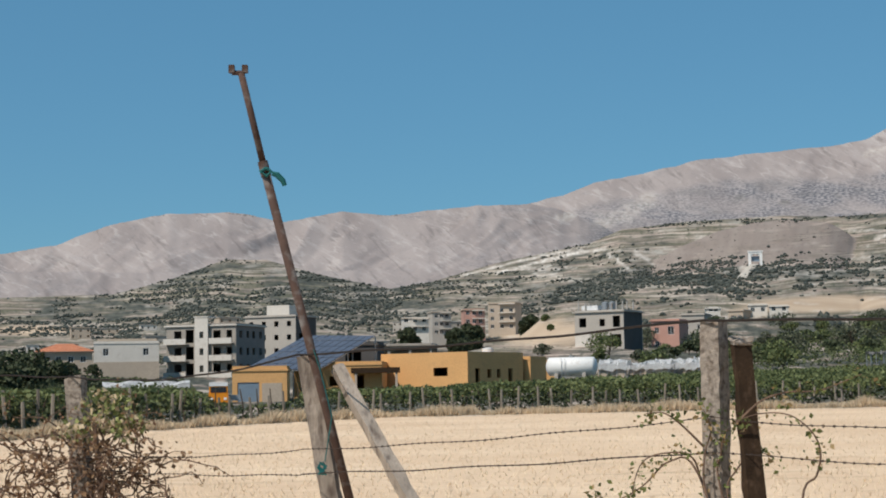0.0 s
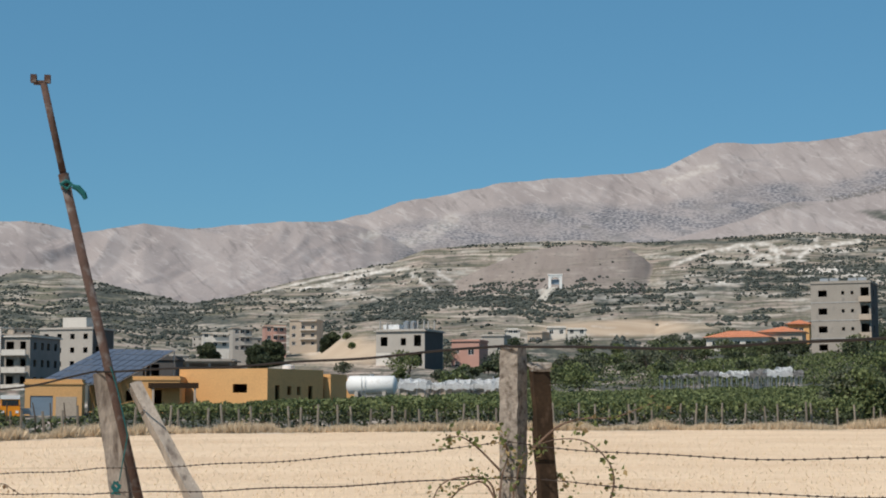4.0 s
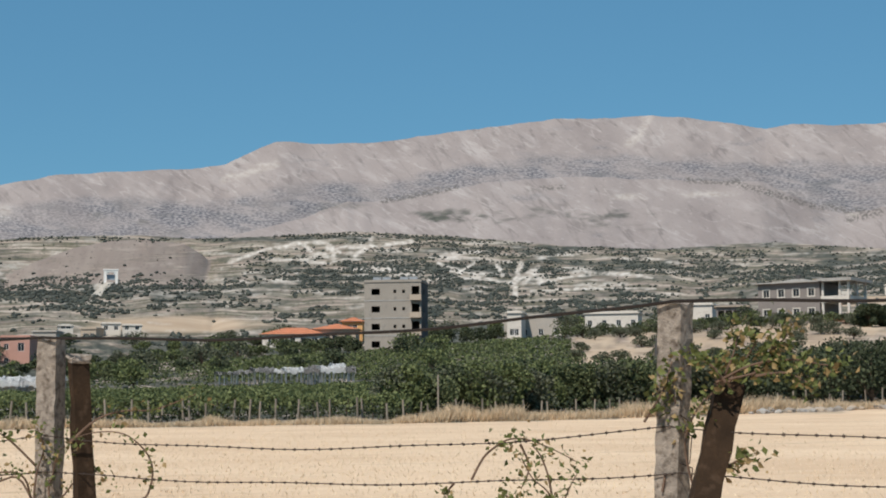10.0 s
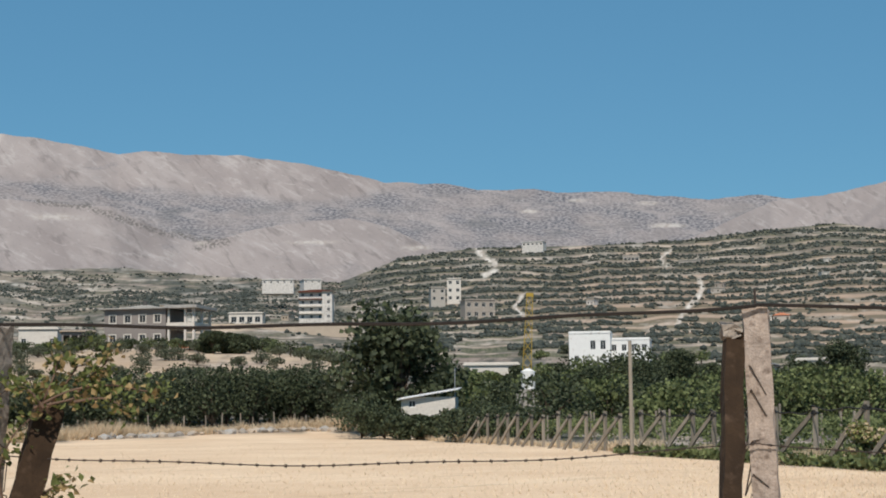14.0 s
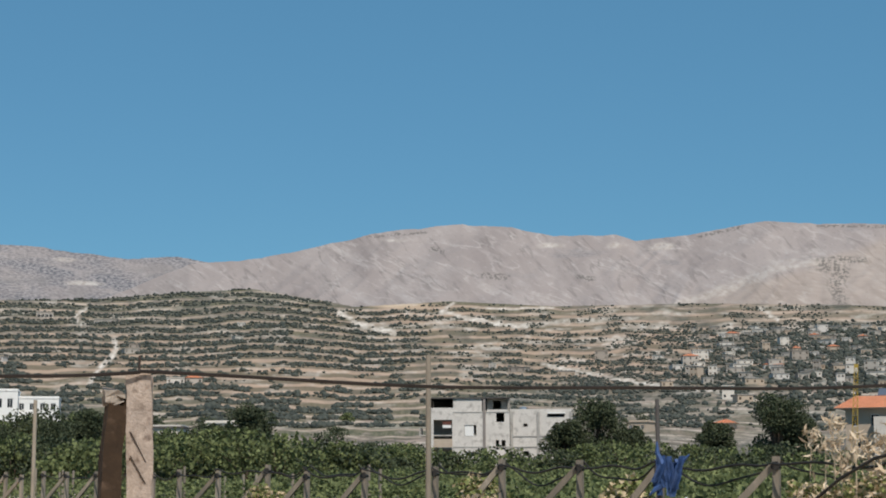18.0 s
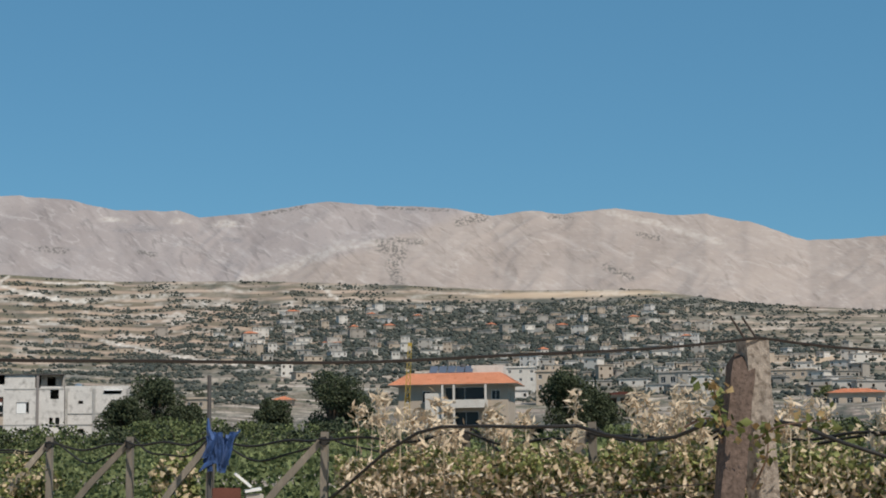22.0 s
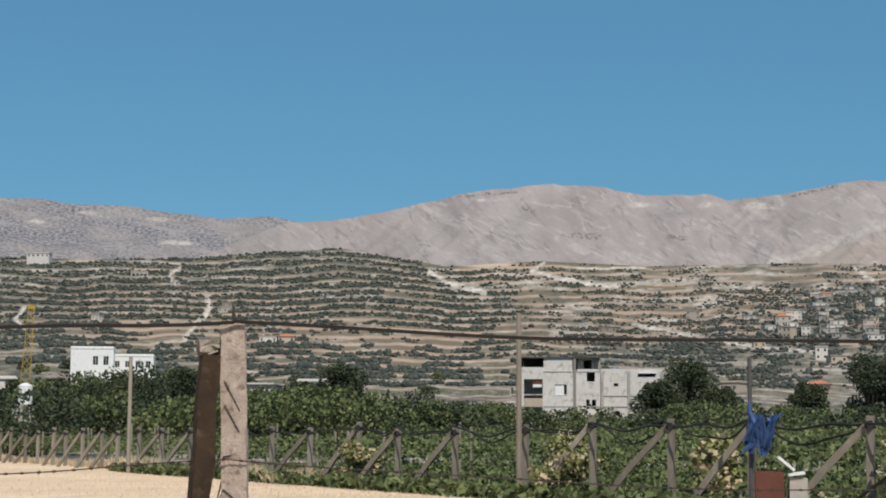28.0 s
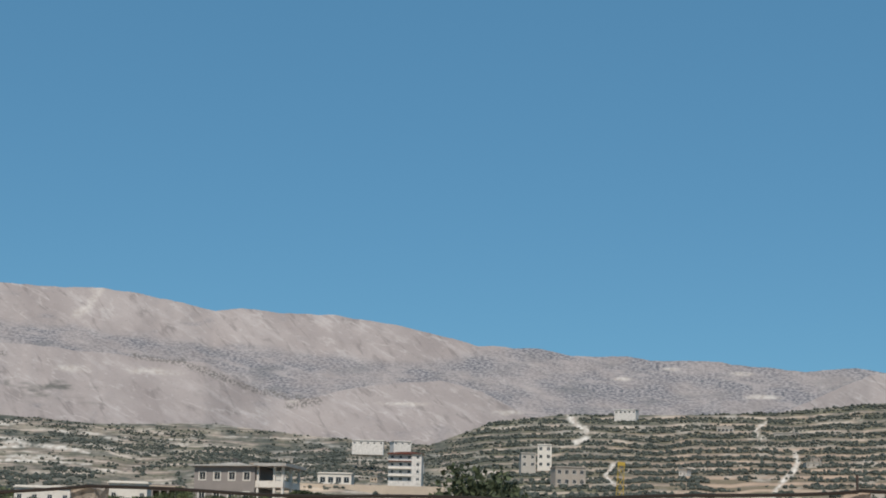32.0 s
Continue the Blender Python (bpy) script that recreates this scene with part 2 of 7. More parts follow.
def lattice(x, y, seed=0):
    """Smooth value noise in -1..1 of two arrays."""
    x, y = np.asarray(x, float), np.asarray(y, float)
    xi, yi = np.floor(x), np.floor(y)
    u, w = x - xi, y - yi
    u, w = u * u * (3 - 2 * u), w * w * (3 - 2 * w)

    def h(i, j):
        v = np.sin(i * 127.1 + j * 311.7 + seed * 74.7) * 43758.5453
        return (v - np.floor(v)) * 2 - 1
    return (h(xi, yi) * (1 - u) + h(xi + 1, yi) * u) * (1 - w) + (h(xi, yi + 1) * (1 - u) + h(xi + 1, yi + 1) * u) * w


def fbm(x, y, seed=0, octaves=4):
    s, a = 0.0, 1.0
    for k in range(octaves):
        s = s + a * lattice(x * 2 ** k, y * 2 ** k, seed + k)
        a *= 0.5
    return s / 1.9


def smooth01(x):
    x = np.clip(x, 0, 1)
    return x * x * (3 - 2 * x)


def profile(az, pts):
    p = np.array(pts)
    return np.interp(az, p[:, 0], p[:, 1])


# ---- the land: crest lines as (azimuth, elevation in degrees) seen from the fence ----
NEAR_RISE = [(-60, .6), (-15, .55), (-8, .5), (0, .35), (5, .9), (12, 1.3), (17, 1.6), (21, 1.7), (26, 2.05), (34, 2.5), (38, 2.4), (43, 1.7), (48, 1.6), (52, 1.2), (55, .9), (66, .75), (80, .75), (95, 1.1), (120, .8)]
FOOT = [(-60, 2.5), (-15, 3.3), (-11.3, 3.4), (-9.4, 3.9), (-7.5, 4.58), (-6.1, 4.55), (-4.4, 4.05), (-1.9, 3.5), (-.5, 3.7), (1.9, 4.35), (5.1, 4.95), (6.2, 5.4), (8.4, 5.6), (11.7, 5.7), (13.5, 5.6), (16.4, 5.7), (18.9, 5.86), (22, 5.72), (26.4, 5.3), (29.5, 5.14), (33.5, 5.3), (36.7, 5.0), (40.9, 4.8), (43.1, 5.66), (45.6, 5.95), (49.8, 5.98), (52.7, 6.08), (55.6, 6.36), (58, 6.5), (60.5, 6.1), (61.5, 5.9), (64.8, 6.1), (68.4, 5.9), (73.2, 5.93), (78.1, 5.77), (82.4, 5.52), (86.9, 5.47), (89.8, 4.95), (94.8, 4.5), (120, 3.5)]
GATE_HILL = [(-2, 2.0), (1.4, 3.08), (3.8, 3.25), (7, 3.85), (10.75, 4.22), (14, 3.9), (16, 3.1), (18, 2.2)]
BROWN_HILL = [(6.2, 3.9), (7.0, 4.25), (8.2, 4.85), (9.4, 5.3), (10.7, 5.6), (12.0, 5.66), (13.2, 5.5), (13.8, 5.15), (14.6, 4.4)]
HILLS = [(5, 4.2), (8, 4.6), (9.4, 5.15), (11.7, 5.58), (13.7, 5.1), (14.4, 5.6), (15.3, 5.91), (17, 6.3), (18.8, 6.95), (20.2, 6.93), (22.4, 7.35), (23.7, 7.57), (26.2, 7.76), (28.4, 7.66), (30.9, 7.5), (33.1, 7.4), (34.5, 6.72), (35.2, 6.42), (36.0, 6.25), (36.8, 6.35), (37.6, 6.6), (39.9, 7.0), (41.2, 7.04), (42.6, 6.77), (43.9, 6.1), (45, 5.5), (47, 4.5)]
WEST_MOUNTAIN = [(-60, 3.0), (-25, 4.0), (-15, 4.8), (-13.2, 5.11), (-11.3, 5.82), (-9.6, 6.15), (-7.4, 6.24), (-5.5, 5.9), (-3.5, 6.21), (-1.85, 6.07), (.6, 6.33), (3, 6.4), (4, 6.2), (5.1, 5.8), (6, 5.3), (9, 4.2)]
MAIN_RIDGE = [(-4, 4.6), (2, 6.2), (4.2, 6.66), (5.3, 7.05), (7, 7.32), (9, 7.75), (12, 7.95), (13.4, 7.99), (14.6, 8.2), (16.3, 9.0), (17.6, 8.92), (19.8, 8.95), (22.8, 9.38), (26, 9.7), (29.5, 9.73), (30.3, 9.7), (31.9, 9.44), (33.3, 9.14), (34.2, 9.3), (35.5, 9.2), (37.2, 9.22), (39.6, 8.96), (42.4, 8.29), (44.7, 8.19), (45.7, 7.98), (47.7, 7.97), (48.5, 7.85), (50.2, 7.86), (53.7, 7.48), (55.4, 7.6), (58, 7.2), (64, 6.0)]
EAST_MOUNTAIN = [(48, 4.6), (51.5, 5.6), (53.8, 6.5), (55.8, 7.35), (58.2, 7.57), (60.3, 8.02), (62.6, 8.54), (65.3, 8.78), (67, 8.66), (68.5, 8.33), (70.6, 8.38), (71.3, 8.13), (73.4, 8.33), (75.7, 8.7), (77.7, 8.56), (80.1, 8.44), (81.5, 8.14), (82.9, 8.3), (84, 8.18), (85.8, 8.34), (87.6, 8.02), (88.9, 8.01), (90.4, 7.69), (92.3, 6.98), (94.9, 7.06), (100, 7.2), (120, 5.0)]
R_FOOT = 1350.0
IN_VIEW = (-40.0, 112.0)


def rising(az, r, pts, crest, width, drop, power=1.3, fine=0.035, seed=0):
    """The height of a range whose crest shows at the elevations pts, at the distance crest."""
    el = profile(az, pts) + fine * fbm(az * 1.6, az * 0 + seed, seed, 4)
    u = np.clip((r - (crest - width)) / width, 0, 1)
    front = r * np.tan(np.radians(el - drop * (1 - u) ** power))
    top = crest * np.tan(np.radians(el))
    return np.where(r < crest, np.where(r < crest - width, -50.0, front), top * np.exp(-((r - crest) / (0.35 * crest)) ** 2))


def hump(az, r):
    """The bare brown hill behind the gateway."""
    return np.where((az > 6.2) & (az < 14.6), rising(az, r, BROWN_HILL, 1150, 300, 1.8, 1.2, 0.02, 15), -50.0)


def land(az, r):
    """The ground's height at azimuth az (degrees) and distance r."""
    az, r = np.broadcast_arrays(np.asarray(az, float), np.asarray(r, float))
    facing = smooth01((az - IN_VIEW[0]) / 15) * smooth01((IN_VIEW[1] - az) / 12)
    e0, e1 = profile(az, NEAR_RISE), profile(az, FOOT)
    z300 = EYE + 300 * np.tan(np.radians(e0))
    near = z300 * smooth01((r - 125) / 175) * np.clip(r / 300, 0.6, 1)
    u = np.clip((r - 300) / (R_FOOT - 300), 0, 1)
    wob = 0.075 * fbm(az * 0.9, r / 90, 5, 3) * np.sin(np.pi * u)
    bend0 = .85 + 1.6 * np.exp(-((az - 10.3) / 3.0) ** 4)
    foot = EYE + r * np.tan(np.radians(e0 + (e1 - e0) * u ** bend0 + wob + 0.02 * fbm(az * 2.2, az * 0, 3, 3) * u))
    top = EYE + R_FOOT * np.tan(np.radians(e1))
    z = np.where(r < 300, near, np.where(r < R_FOOT, foot, top * np.exp(-((r - R_FOOT) / 500) ** 2)))
    z = z + 11.0 * np.exp(-((az - 4.4) / 1.7) ** 2 - ((r - 430) / 60) ** 2)
    if (r > 370).any():
        z = np.maximum(z, rising(az, r, GATE_HILL, 820, 450, 2.2, 1.2, 0.02, 11))
        z = np.maximum(z, hump(az, r))
    for pts, crest, width, drop, slant, deep, s in ((HILLS, 2300, 900, 3.0, .3, .35, 21), (WEST_MOUNTAIN, 3300, 1800, 4.0, .75, .75, 31), (EAST_MOUNTAIN, 3300, 1800, 4.0, .55, .45, 41), (MAIN_RIDGE, 4500, 2100, 4.6, .7, .45, 51)):
        on = r >= crest - width
        if not on.any():
            continue
        a1, r1 = az[on], r[on]
        h = rising(a1, r1, pts, crest, width, drop, 1.25, 0.05, s)
        fall = np.clip((crest - r1) / width, 0, 1)
        v = drop * fall ** 1.25
        bend = .7 * fbm(a1 * .3, v * .4, s + 9, 2)
        spur = np.abs(fbm(a1 * .40 + slant * v + bend, v * .22, s, 4))
        rough = np.abs(fbm(a1 * 1.2 + v * .6, v * 1.3, s + 3, 4))
        h = h - crest * deep * (0.0115 * spur + 0.0014 * rough) * np.clip(fall * 7, 0, 1)
        z[on] = np.maximum(z[on], h)
    if (facing > 0.9999).all():
        return z
    behind = 3 * fbm(az / 20, r / 400, 61, 3) * np.clip((r - 60) / 400, 0, 1) + 40 * np.clip((r - 1500) / 3000, 0, 1)
    return z * facing + behind * (1 - facing)


def land1(az, r):
    return float(land(np.array([az]), np.array([r]))[0])


def spot(az, d, z=None):
    """The place at that azimuth and distance, on the ground or at height z."""
    p = heading(az) * d
    p.z = land1(az, d) if z is None else z
    return p


def sight(az, el, d, facing=None):
    """The place d metres from the eye at that azimuth and elevation."""
    f = az if facing is None else facing
    return eye_at(f) + (heading(az) + Vector((0, 0, math.tan(radians(el))))) * d


TERRACE = 26.0  # how closely the terraces follow one another


def terrain_material():
    m = bpy.data.materials.new("open land")
    m.use_nodes = True
    n, l = m.node_tree.nodes, m.node_tree.links
    b = n["Principled BSDF"]
    b.inputs["Roughness"].default_value, b.inputs["Specular IOR Level"].default_value = 1.0, 0.05
    tc = n.new("ShaderNodeTexCoord")

    def attr(name):
        a = n.new("ShaderNodeAttribute")
        a.attribute_name = name
        return a.outputs["Fac"]

    lay = n.new("ShaderNodeAttribute")
    lay.attribute_name = "lay"

    def tex(scale, detail=5.0, stretch=(1, 1, 1), turn=None):
        mp, t = n.new("ShaderNodeMapping"), n.new("ShaderNodeTexNoise")
        mp.inputs["Scale"].default_value = stretch
        source = tc.outputs["Object"]
        if turn is not None:
            rot = n.new("ShaderNodeMapping")
            rot.inputs["Rotation"].default_value = (0, 0, turn)
            l.new(lay.outputs["Vector"], rot.inputs["Vector"])
            source = rot.outputs[0]
        l.new(source, mp.inputs["Vector"])
        l.new(mp.outputs[0], t.inputs["Vector"])
        t.inputs["Scale"].default_value, t.inputs["Detail"].default_value = scale, detail
        return t.outputs["Fac"]

    def ramp(v, lo, hi):
        x = n.new("ShaderNodeMapRange")
        x.inputs[1].default_value, x.inputs[2].default_value = lo, hi
        l.new(v, x.inputs[0])
        return x.outputs[0]

    def calc(op, a, c):
        x = n.new("ShaderNodeMath")
        x.operation, x.use_clamp = op, True
        x.inputs[2].default_value = 0.45
        for s, v in zip(x.inputs, (a, c)):
            if isinstance(v, float):
                s.default_value = v
            else:
                l.new(v, s)
        return x.outputs[0]

    def mix(fac, a, c):
        x = n.new("ShaderNodeMix")
        x.data_type = "RGBA"
        for s, v in ((x.inputs["Factor"], fac), (x.inputs[6], a), (x.inputs[7], c)):
            if isinstance(v, tuple):
                s.default_value = (*v, 1)
            elif isinstance(v, float):
                s.default_value = v
            else:
                l.new(v, s)
        return x.outputs[2]
    # bare limestone slopes: broad tones, outcrops along the spurs, scattered low scrub
    rock = mix(ramp(tex(0.45, 6, (1, 1.3, 0), 0.3), 0.34, 0.66), (0.279, 0.243, 0.230), (0.349, 0.308, 0.290))
    rock = mix(calc("MULTIPLY", ramp(tex(1.3, 7, (0.5, 2.2, 0), 0.5), 0.54, 0.72), 0.5), rock, (0.455, 0.415, 0.395))
    rock = mix(calc("MULTIPLY", ramp(tex(1.1, 7, (0.6, 2.4, 0), 0.9), 0.55, 0.72), 0.35), rock, (0.205, 0.175, 0.165))
    rock = mix(calc("MULTIPLY", ramp(tex(9.0, 3, (1, 1.4, 0), 0.0), 0.60, 0.70), 0.28), rock, (0.17, 0.152, 0.140))
    rock = mix(calc("MULTIPLY", ramp(tex(6.0, 4, (0.7, 1.6, 0), 0.4), 0.60, 0.70), 0.30), rock, (0.47, 0.435, 0.415))
    for turn, size, dark_line, tone in ((0.8, 0.6, 0.5, (0.165, 0.145, 0.138)), (0.45, 0.9, 0.35, (0.52, 0.48, 0.45))):
        near0 = n.new("ShaderNodeMath")
        near0.operation = "SUBTRACT"
        l.new(tex(size, 6, (0.45, 1.7, 0), turn), near0.inputs[0])
        near0.inputs[1].default_value = 0.5
        thin = n.new("ShaderNodeMath")
        thin.operation = "ABSOLUTE"
        l.new(near0.outputs[0], thin.inputs[0])
        rock = mix(calc("MULTIPLY", calc("MULTIPLY", ramp(thin.outputs[0], 0.022, 0.004), ramp(tex(1.7, 3, (1, 1, 0), 0.0), 0.40, 0.58)), dark_line), rock, tone)
    # grey scrub on broken rock
    dots = ramp(tex(12.0, 5, (0.7, 1.9, 0), 0.05), 0.40, 0.60)
    scrub = mix(dots, (0.300, 0.282, 0.285), (0.098, 0.104, 0.118))
    scrub = mix(calc("MULTIPLY", ramp(tex(1.6, 5, (0.5, 2.4, 0), 0.15), 0.54, 0.66), 0.7), scrub, (0.330, 0.300, 0.290))
    scrub = mix(calc("MULTIPLY", ramp(tex(1.1, 5, (0.5, 2.0, 0), -0.1), 0.54, 0.66), 0.6), scrub, (0.150, 0.150, 0.152))
    c = mix(calc("MULTIPLY", attr("scrub"), calc("MULTIPLY_ADD", ramp(tex(0.9, 5, (0.6, 1.8, 0), 0.1), 0.40, 0.60), 0.5)), rock, scrub)
    # soil and terrace walls of the lower slopes
    soil = mix(ramp(tex(0.7, 6, (0.5, 2, 0), 0.0), 0.36, 0.66), (0.232, 0.182, 0.152), (0.390, 0.322, 0.275))
    soil = mix(calc("MULTIPLY", ramp(tex(1.0, 4, (0.35, 0, 6.0), 0.0), 0.50, 0.57), 0.8), soil, (0.135, 0.122, 0.092))
    soil = mix(calc("MULTIPLY", ramp(tex(1.0, 4, (0.45, 0, 7.5), 0.0), 0.54, 0.60), 0.85), soil, (0.51, 0.445, 0.38))
    soil = mix(calc("MULTIPLY", ramp(tex(1.0, 4, (0.5, 0, 15.0), 0.0), 0.55, 0.60), 0.8), soil, (0.50, 0.43, 0.365))
    soil = mix(calc("MULTIPLY", ramp(tex(1.0, 5, (0.6, 0, 13.0), 0.0), 0.53, 0.60), 0.75), soil, (0.118, 0.110, 0.088))
    soil = mix(calc("MULTIPLY", ramp(tex(7.0, 3, (0.8, 0, 1.5), 0.0), 0.56, 0.64), 0.75), soil, (0.105, 0.108, 0.085))
    sep = n.new("ShaderNodeSeparateXYZ")
    l.new(lay.outputs["Vector"], sep.inputs[0])
    wave, jog, sine = n.new("ShaderNodeMath"), n.new("ShaderNodeMath"), n.new("ShaderNodeMath")
    wave.operation, jog.operation, sine.operation = "MULTIPLY", "MULTIPLY_ADD", "SINE"
    wave.inputs[1].default_value, jog.inputs[1].default_value = TERRACE, 3.2
    l.new(sep.outputs[2], wave.inputs[0])
    l.new(tex(0.8, 4, (0.6, 1.2, 0), 0.0), jog.inputs[0])
    l.new(wave.outputs[0], jog.inputs[2])
    l.new(jog.outputs[0], sine.inputs[0])
    broken = ramp(tex(2.2, 5, (0.7, 1.8, 0), 0.0), 0.30, 0.50)
    soil = mix(calc("MULTIPLY", calc("MULTIPLY", attr("stepped"), broken), ramp(sine.outputs[0], -0.88, -0.45)), soil, mix(ramp(tex(9.0, 3, (1, 1, 0), 0.0), 0.40, 0.60), (0.078, 0.090, 0.056), (0.158, 0.155, 0.104)))
    soil = mix(calc("MULTIPLY", calc("MULTIPLY", attr("stepped"), broken), calc("MULTIPLY", ramp(sine.outputs[0], -0.75, -0.95), 0.6)), soil, (0.47, 0.395, 0.31))
    soil = mix(attr("warm"), soil, mix(ramp(sine.outputs[0], -0.5, 0.1), (0.44, 0.315, 0.23), (0.20, 0.158, 0.112)))
    c = mix(attr("soil"), c, soil)
    rills = mix(ramp(tex(1.0, 5, (3.0, 0.7, 0), 0.25), 0.36, 0.66), (0.238, 0.198, 0.174), (0.278, 0.236, 0.206))
    c = mix(attr("hump"), c, mix(calc("MULTIPLY", ramp(tex(9.0, 3, (1, 1.4, 0), 0.0), 0.60, 0.68), 0.5), rills, (0.12, 0.112, 0.095)))
    field = mix(ramp(tex(0.03, 5), 0.35, 0.7), (0.43, 0.325, 0.23), (0.55, 0.44, 0.325))
    c = mix(attr("bare"), c, field)
    # green ground, greyed to imitate haze over the far slopes
    green = mix(ramp(tex(5.0, 4, (0.8, 0, 2.2), 0.0), 0.35, 0.68), (0.058, 0.065, 0.057), (0.125, 0.127, 0.106))
    c = mix(calc("MULTIPLY", attr("green"), ramp(tex(2.0, 5, (0.5, 0, 2.6), 0.0), 0.39, 0.52)), c, green)
    c = mix(calc("MULTIPLY", attr("trees"), calc("MULTIPLY", ramp(tex(10.0, 4, (1, 1.2, 0), 0.0), 0.46, 0.56), 0.75)), c, (0.115, 0.108, 0.095))
    c = mix(calc("MULTIPLY", attr("pale"), ramp(tex(3.0, 5, (1, 1.5, 0), 0.0), 0.30, 0.46)), c, mix(ramp(tex(5.0, 5, (1, 1.5, 0), 0.0), 0.4, 0.62), (0.46, 0.405, 0.345), (0.70, 0.655, 0.59)))
    # stubble of the mown field
    straw = mix(ramp(tex(0.11, 5), 0.35, 0.7), (0.655, 0.48, 0.325), (0.775, 0.60, 0.425))
    straw = mix(calc("MULTIPLY", ramp(tex(3.5, 4), 0.45, 0.75), 0.5), straw, (0.56, 0.42, 0.285))
    straw = mix(calc("MULTIPLY", ramp(tex(0.9, 4, (0.25, 1, 1)), 0.55, 0.75), 0.35), straw, (0.86, 0.72, 0.54))
    straw = mix(calc("MULTIPLY", ramp(tex(0.7, 5, (0.14, 1, 1)), 0.60, 0.70), 0.55), straw, (0.42, 0.31, 0.205))
    straw = mix(calc("MULTIPLY", ramp(tex(2.6, 5, (0.4, 1, 1)), 0.62, 0.72), 0.45), straw, (0.46, 0.34, 0.225))
    c = mix(attr("straw"), c, straw)
    l.new(c, b.inputs["Base Color"])
    bp, hgt = n.new("ShaderNodeBump"), tex(6.0, 5)
    bp.inputs["Strength"].default_value, bp.inputs["Distance"].default_value = 0.5, 0.08
    l.new(hgt, bp.inputs["Height"])
    l.new(bp.outputs[0], b.inputs["Normal"])
    return m


def near_line(az, el, pts):
    """How far each place lies, in degrees, from a line of (azimuth, elevation)."""
    best = np.full(np.shape(az), 99.0)
    for (a0, e0), (a1, e1) in zip(pts, pts[1:]):
        t = np.clip(((az - a0) * (a1 - a0) + (el - e0) * (e1 - e0)) / ((a1 - a0) ** 2 + (e1 - e0) ** 2), 0, 1)
        best = np.minimum(best, np.hypot(az - a0 - t * (a1 - a0), el - e0 - t * (e1 - e0)))
    return best


def patch(az, el, a, e, wa, we):
    return np.exp(-(((az - a) / wa) ** 2 + ((el - e) / we) ** 2))


TRACKS = [  # pale dirt roads on the slopes
    ([(45.55, 6.02), (45.75, 5.75), (46.25, 5.45), (46.35, 5.2), (45.9, 5.0)], 0.085),
    ([(53.3, 4.75), (53.45, 4.45), (53.2, 4.05), (52.8, 3.7), (52.6, 3.3)], 0.08),
    ([(52.35, 5.75), (52.0, 5.5), (52.2, 5.2)], 0.055),
    ([(47.2, 4.25), (46.95, 3.9), (47.3, 3.6)], 0.065),
    ([(61.0, 5.75), (61.6, 5.35), (62.9, 5.0)], 0.08),
    ([(65.0, 6.05), (64.5, 5.75), (65.6, 5.45), (67.5, 5.2)], 0.05),
    ([(68.0, 3.9), (71.0, 3.3), (74.0, 2.9)], 0.05),
    ([(10.3, 4.0), (10.65, 4.25)], 0.16),
    ([(1.9, 4.0), (4.2, 4.55), (5.6, 4.75)], 0.042),
    ([(6.6, 4.6), (7.6, 4.0)], 0.060),
    ([(14.7, 4.79), (15.9, 5.23), (17.2, 5.47), (18.1, 5.46), (18.5, 5.15)], 0.055),
    ([(17.2, 5.45), (17.6, 5.15), (18.0, 5.05)], 0.06), ([(18.1, 5.42), (18.3, 5.0)], 0.065), ([(19.65, 5.62), (19.45, 5.3), (19.0, 5.02)], 0.075), ([(18.5, 5.3), (19.5, 5.35), (21.0, 5.5)], 0.06),
    ([(22.4, 4.49), (23.7, 4.16), (24.6, 4.06), (25.2, 4.5)], 0.055), ([(24.8, 4.72), (24.57, 4.05), (24.66, 3.62)], 0.08), ([(25.4, 4.6), (24.9, 4.04)], 0.08), ([(23.9, 4.75), (24.2, 4.3)], 0.06),
    ([(25.2, 4.0), (26.5, 4.24), (28, 4.36), (29.4, 4.17)], 0.036), ([(25.1, 3.75), (27.4, 3.84), (29.4, 3.76)], 0.030), ([(21.9, 4.77), (22.7, 4.47), (23.2, 4.75)], 0.042),
    ([(.6, 3.92), (2.3, 4.32), (4.4, 4.73)], 0.036), ([(5.7, 4.55), (6.5, 3.97)], 0.042), ([(10.2, 4.4), (11.7, 4.6), (12.9, 4.75)], 0.030),
    ([(75.5, 5.69), (76.1, 5.29)], 0.036), ([(65.6, 5.86), (68.4, 5.84)], 0.030),
]
SPUR_LINES = [([(72.6, 5.9), (74.5, 6.5), (76.0, 7.0), (77.4, 7.28)], .16), ([(14.5, 7.6), (16.3, 8.2)], .12), ([(29.3, 9.6), (29.0, 9.1), (28.6, 8.8)], .14), ([(85.5, 8.2), (87.5, 7.6), (89.5, 7.0)], .10), ([(7.2, 6.35), (6.2, 5.9), (5.6, 5.6)], .25)]
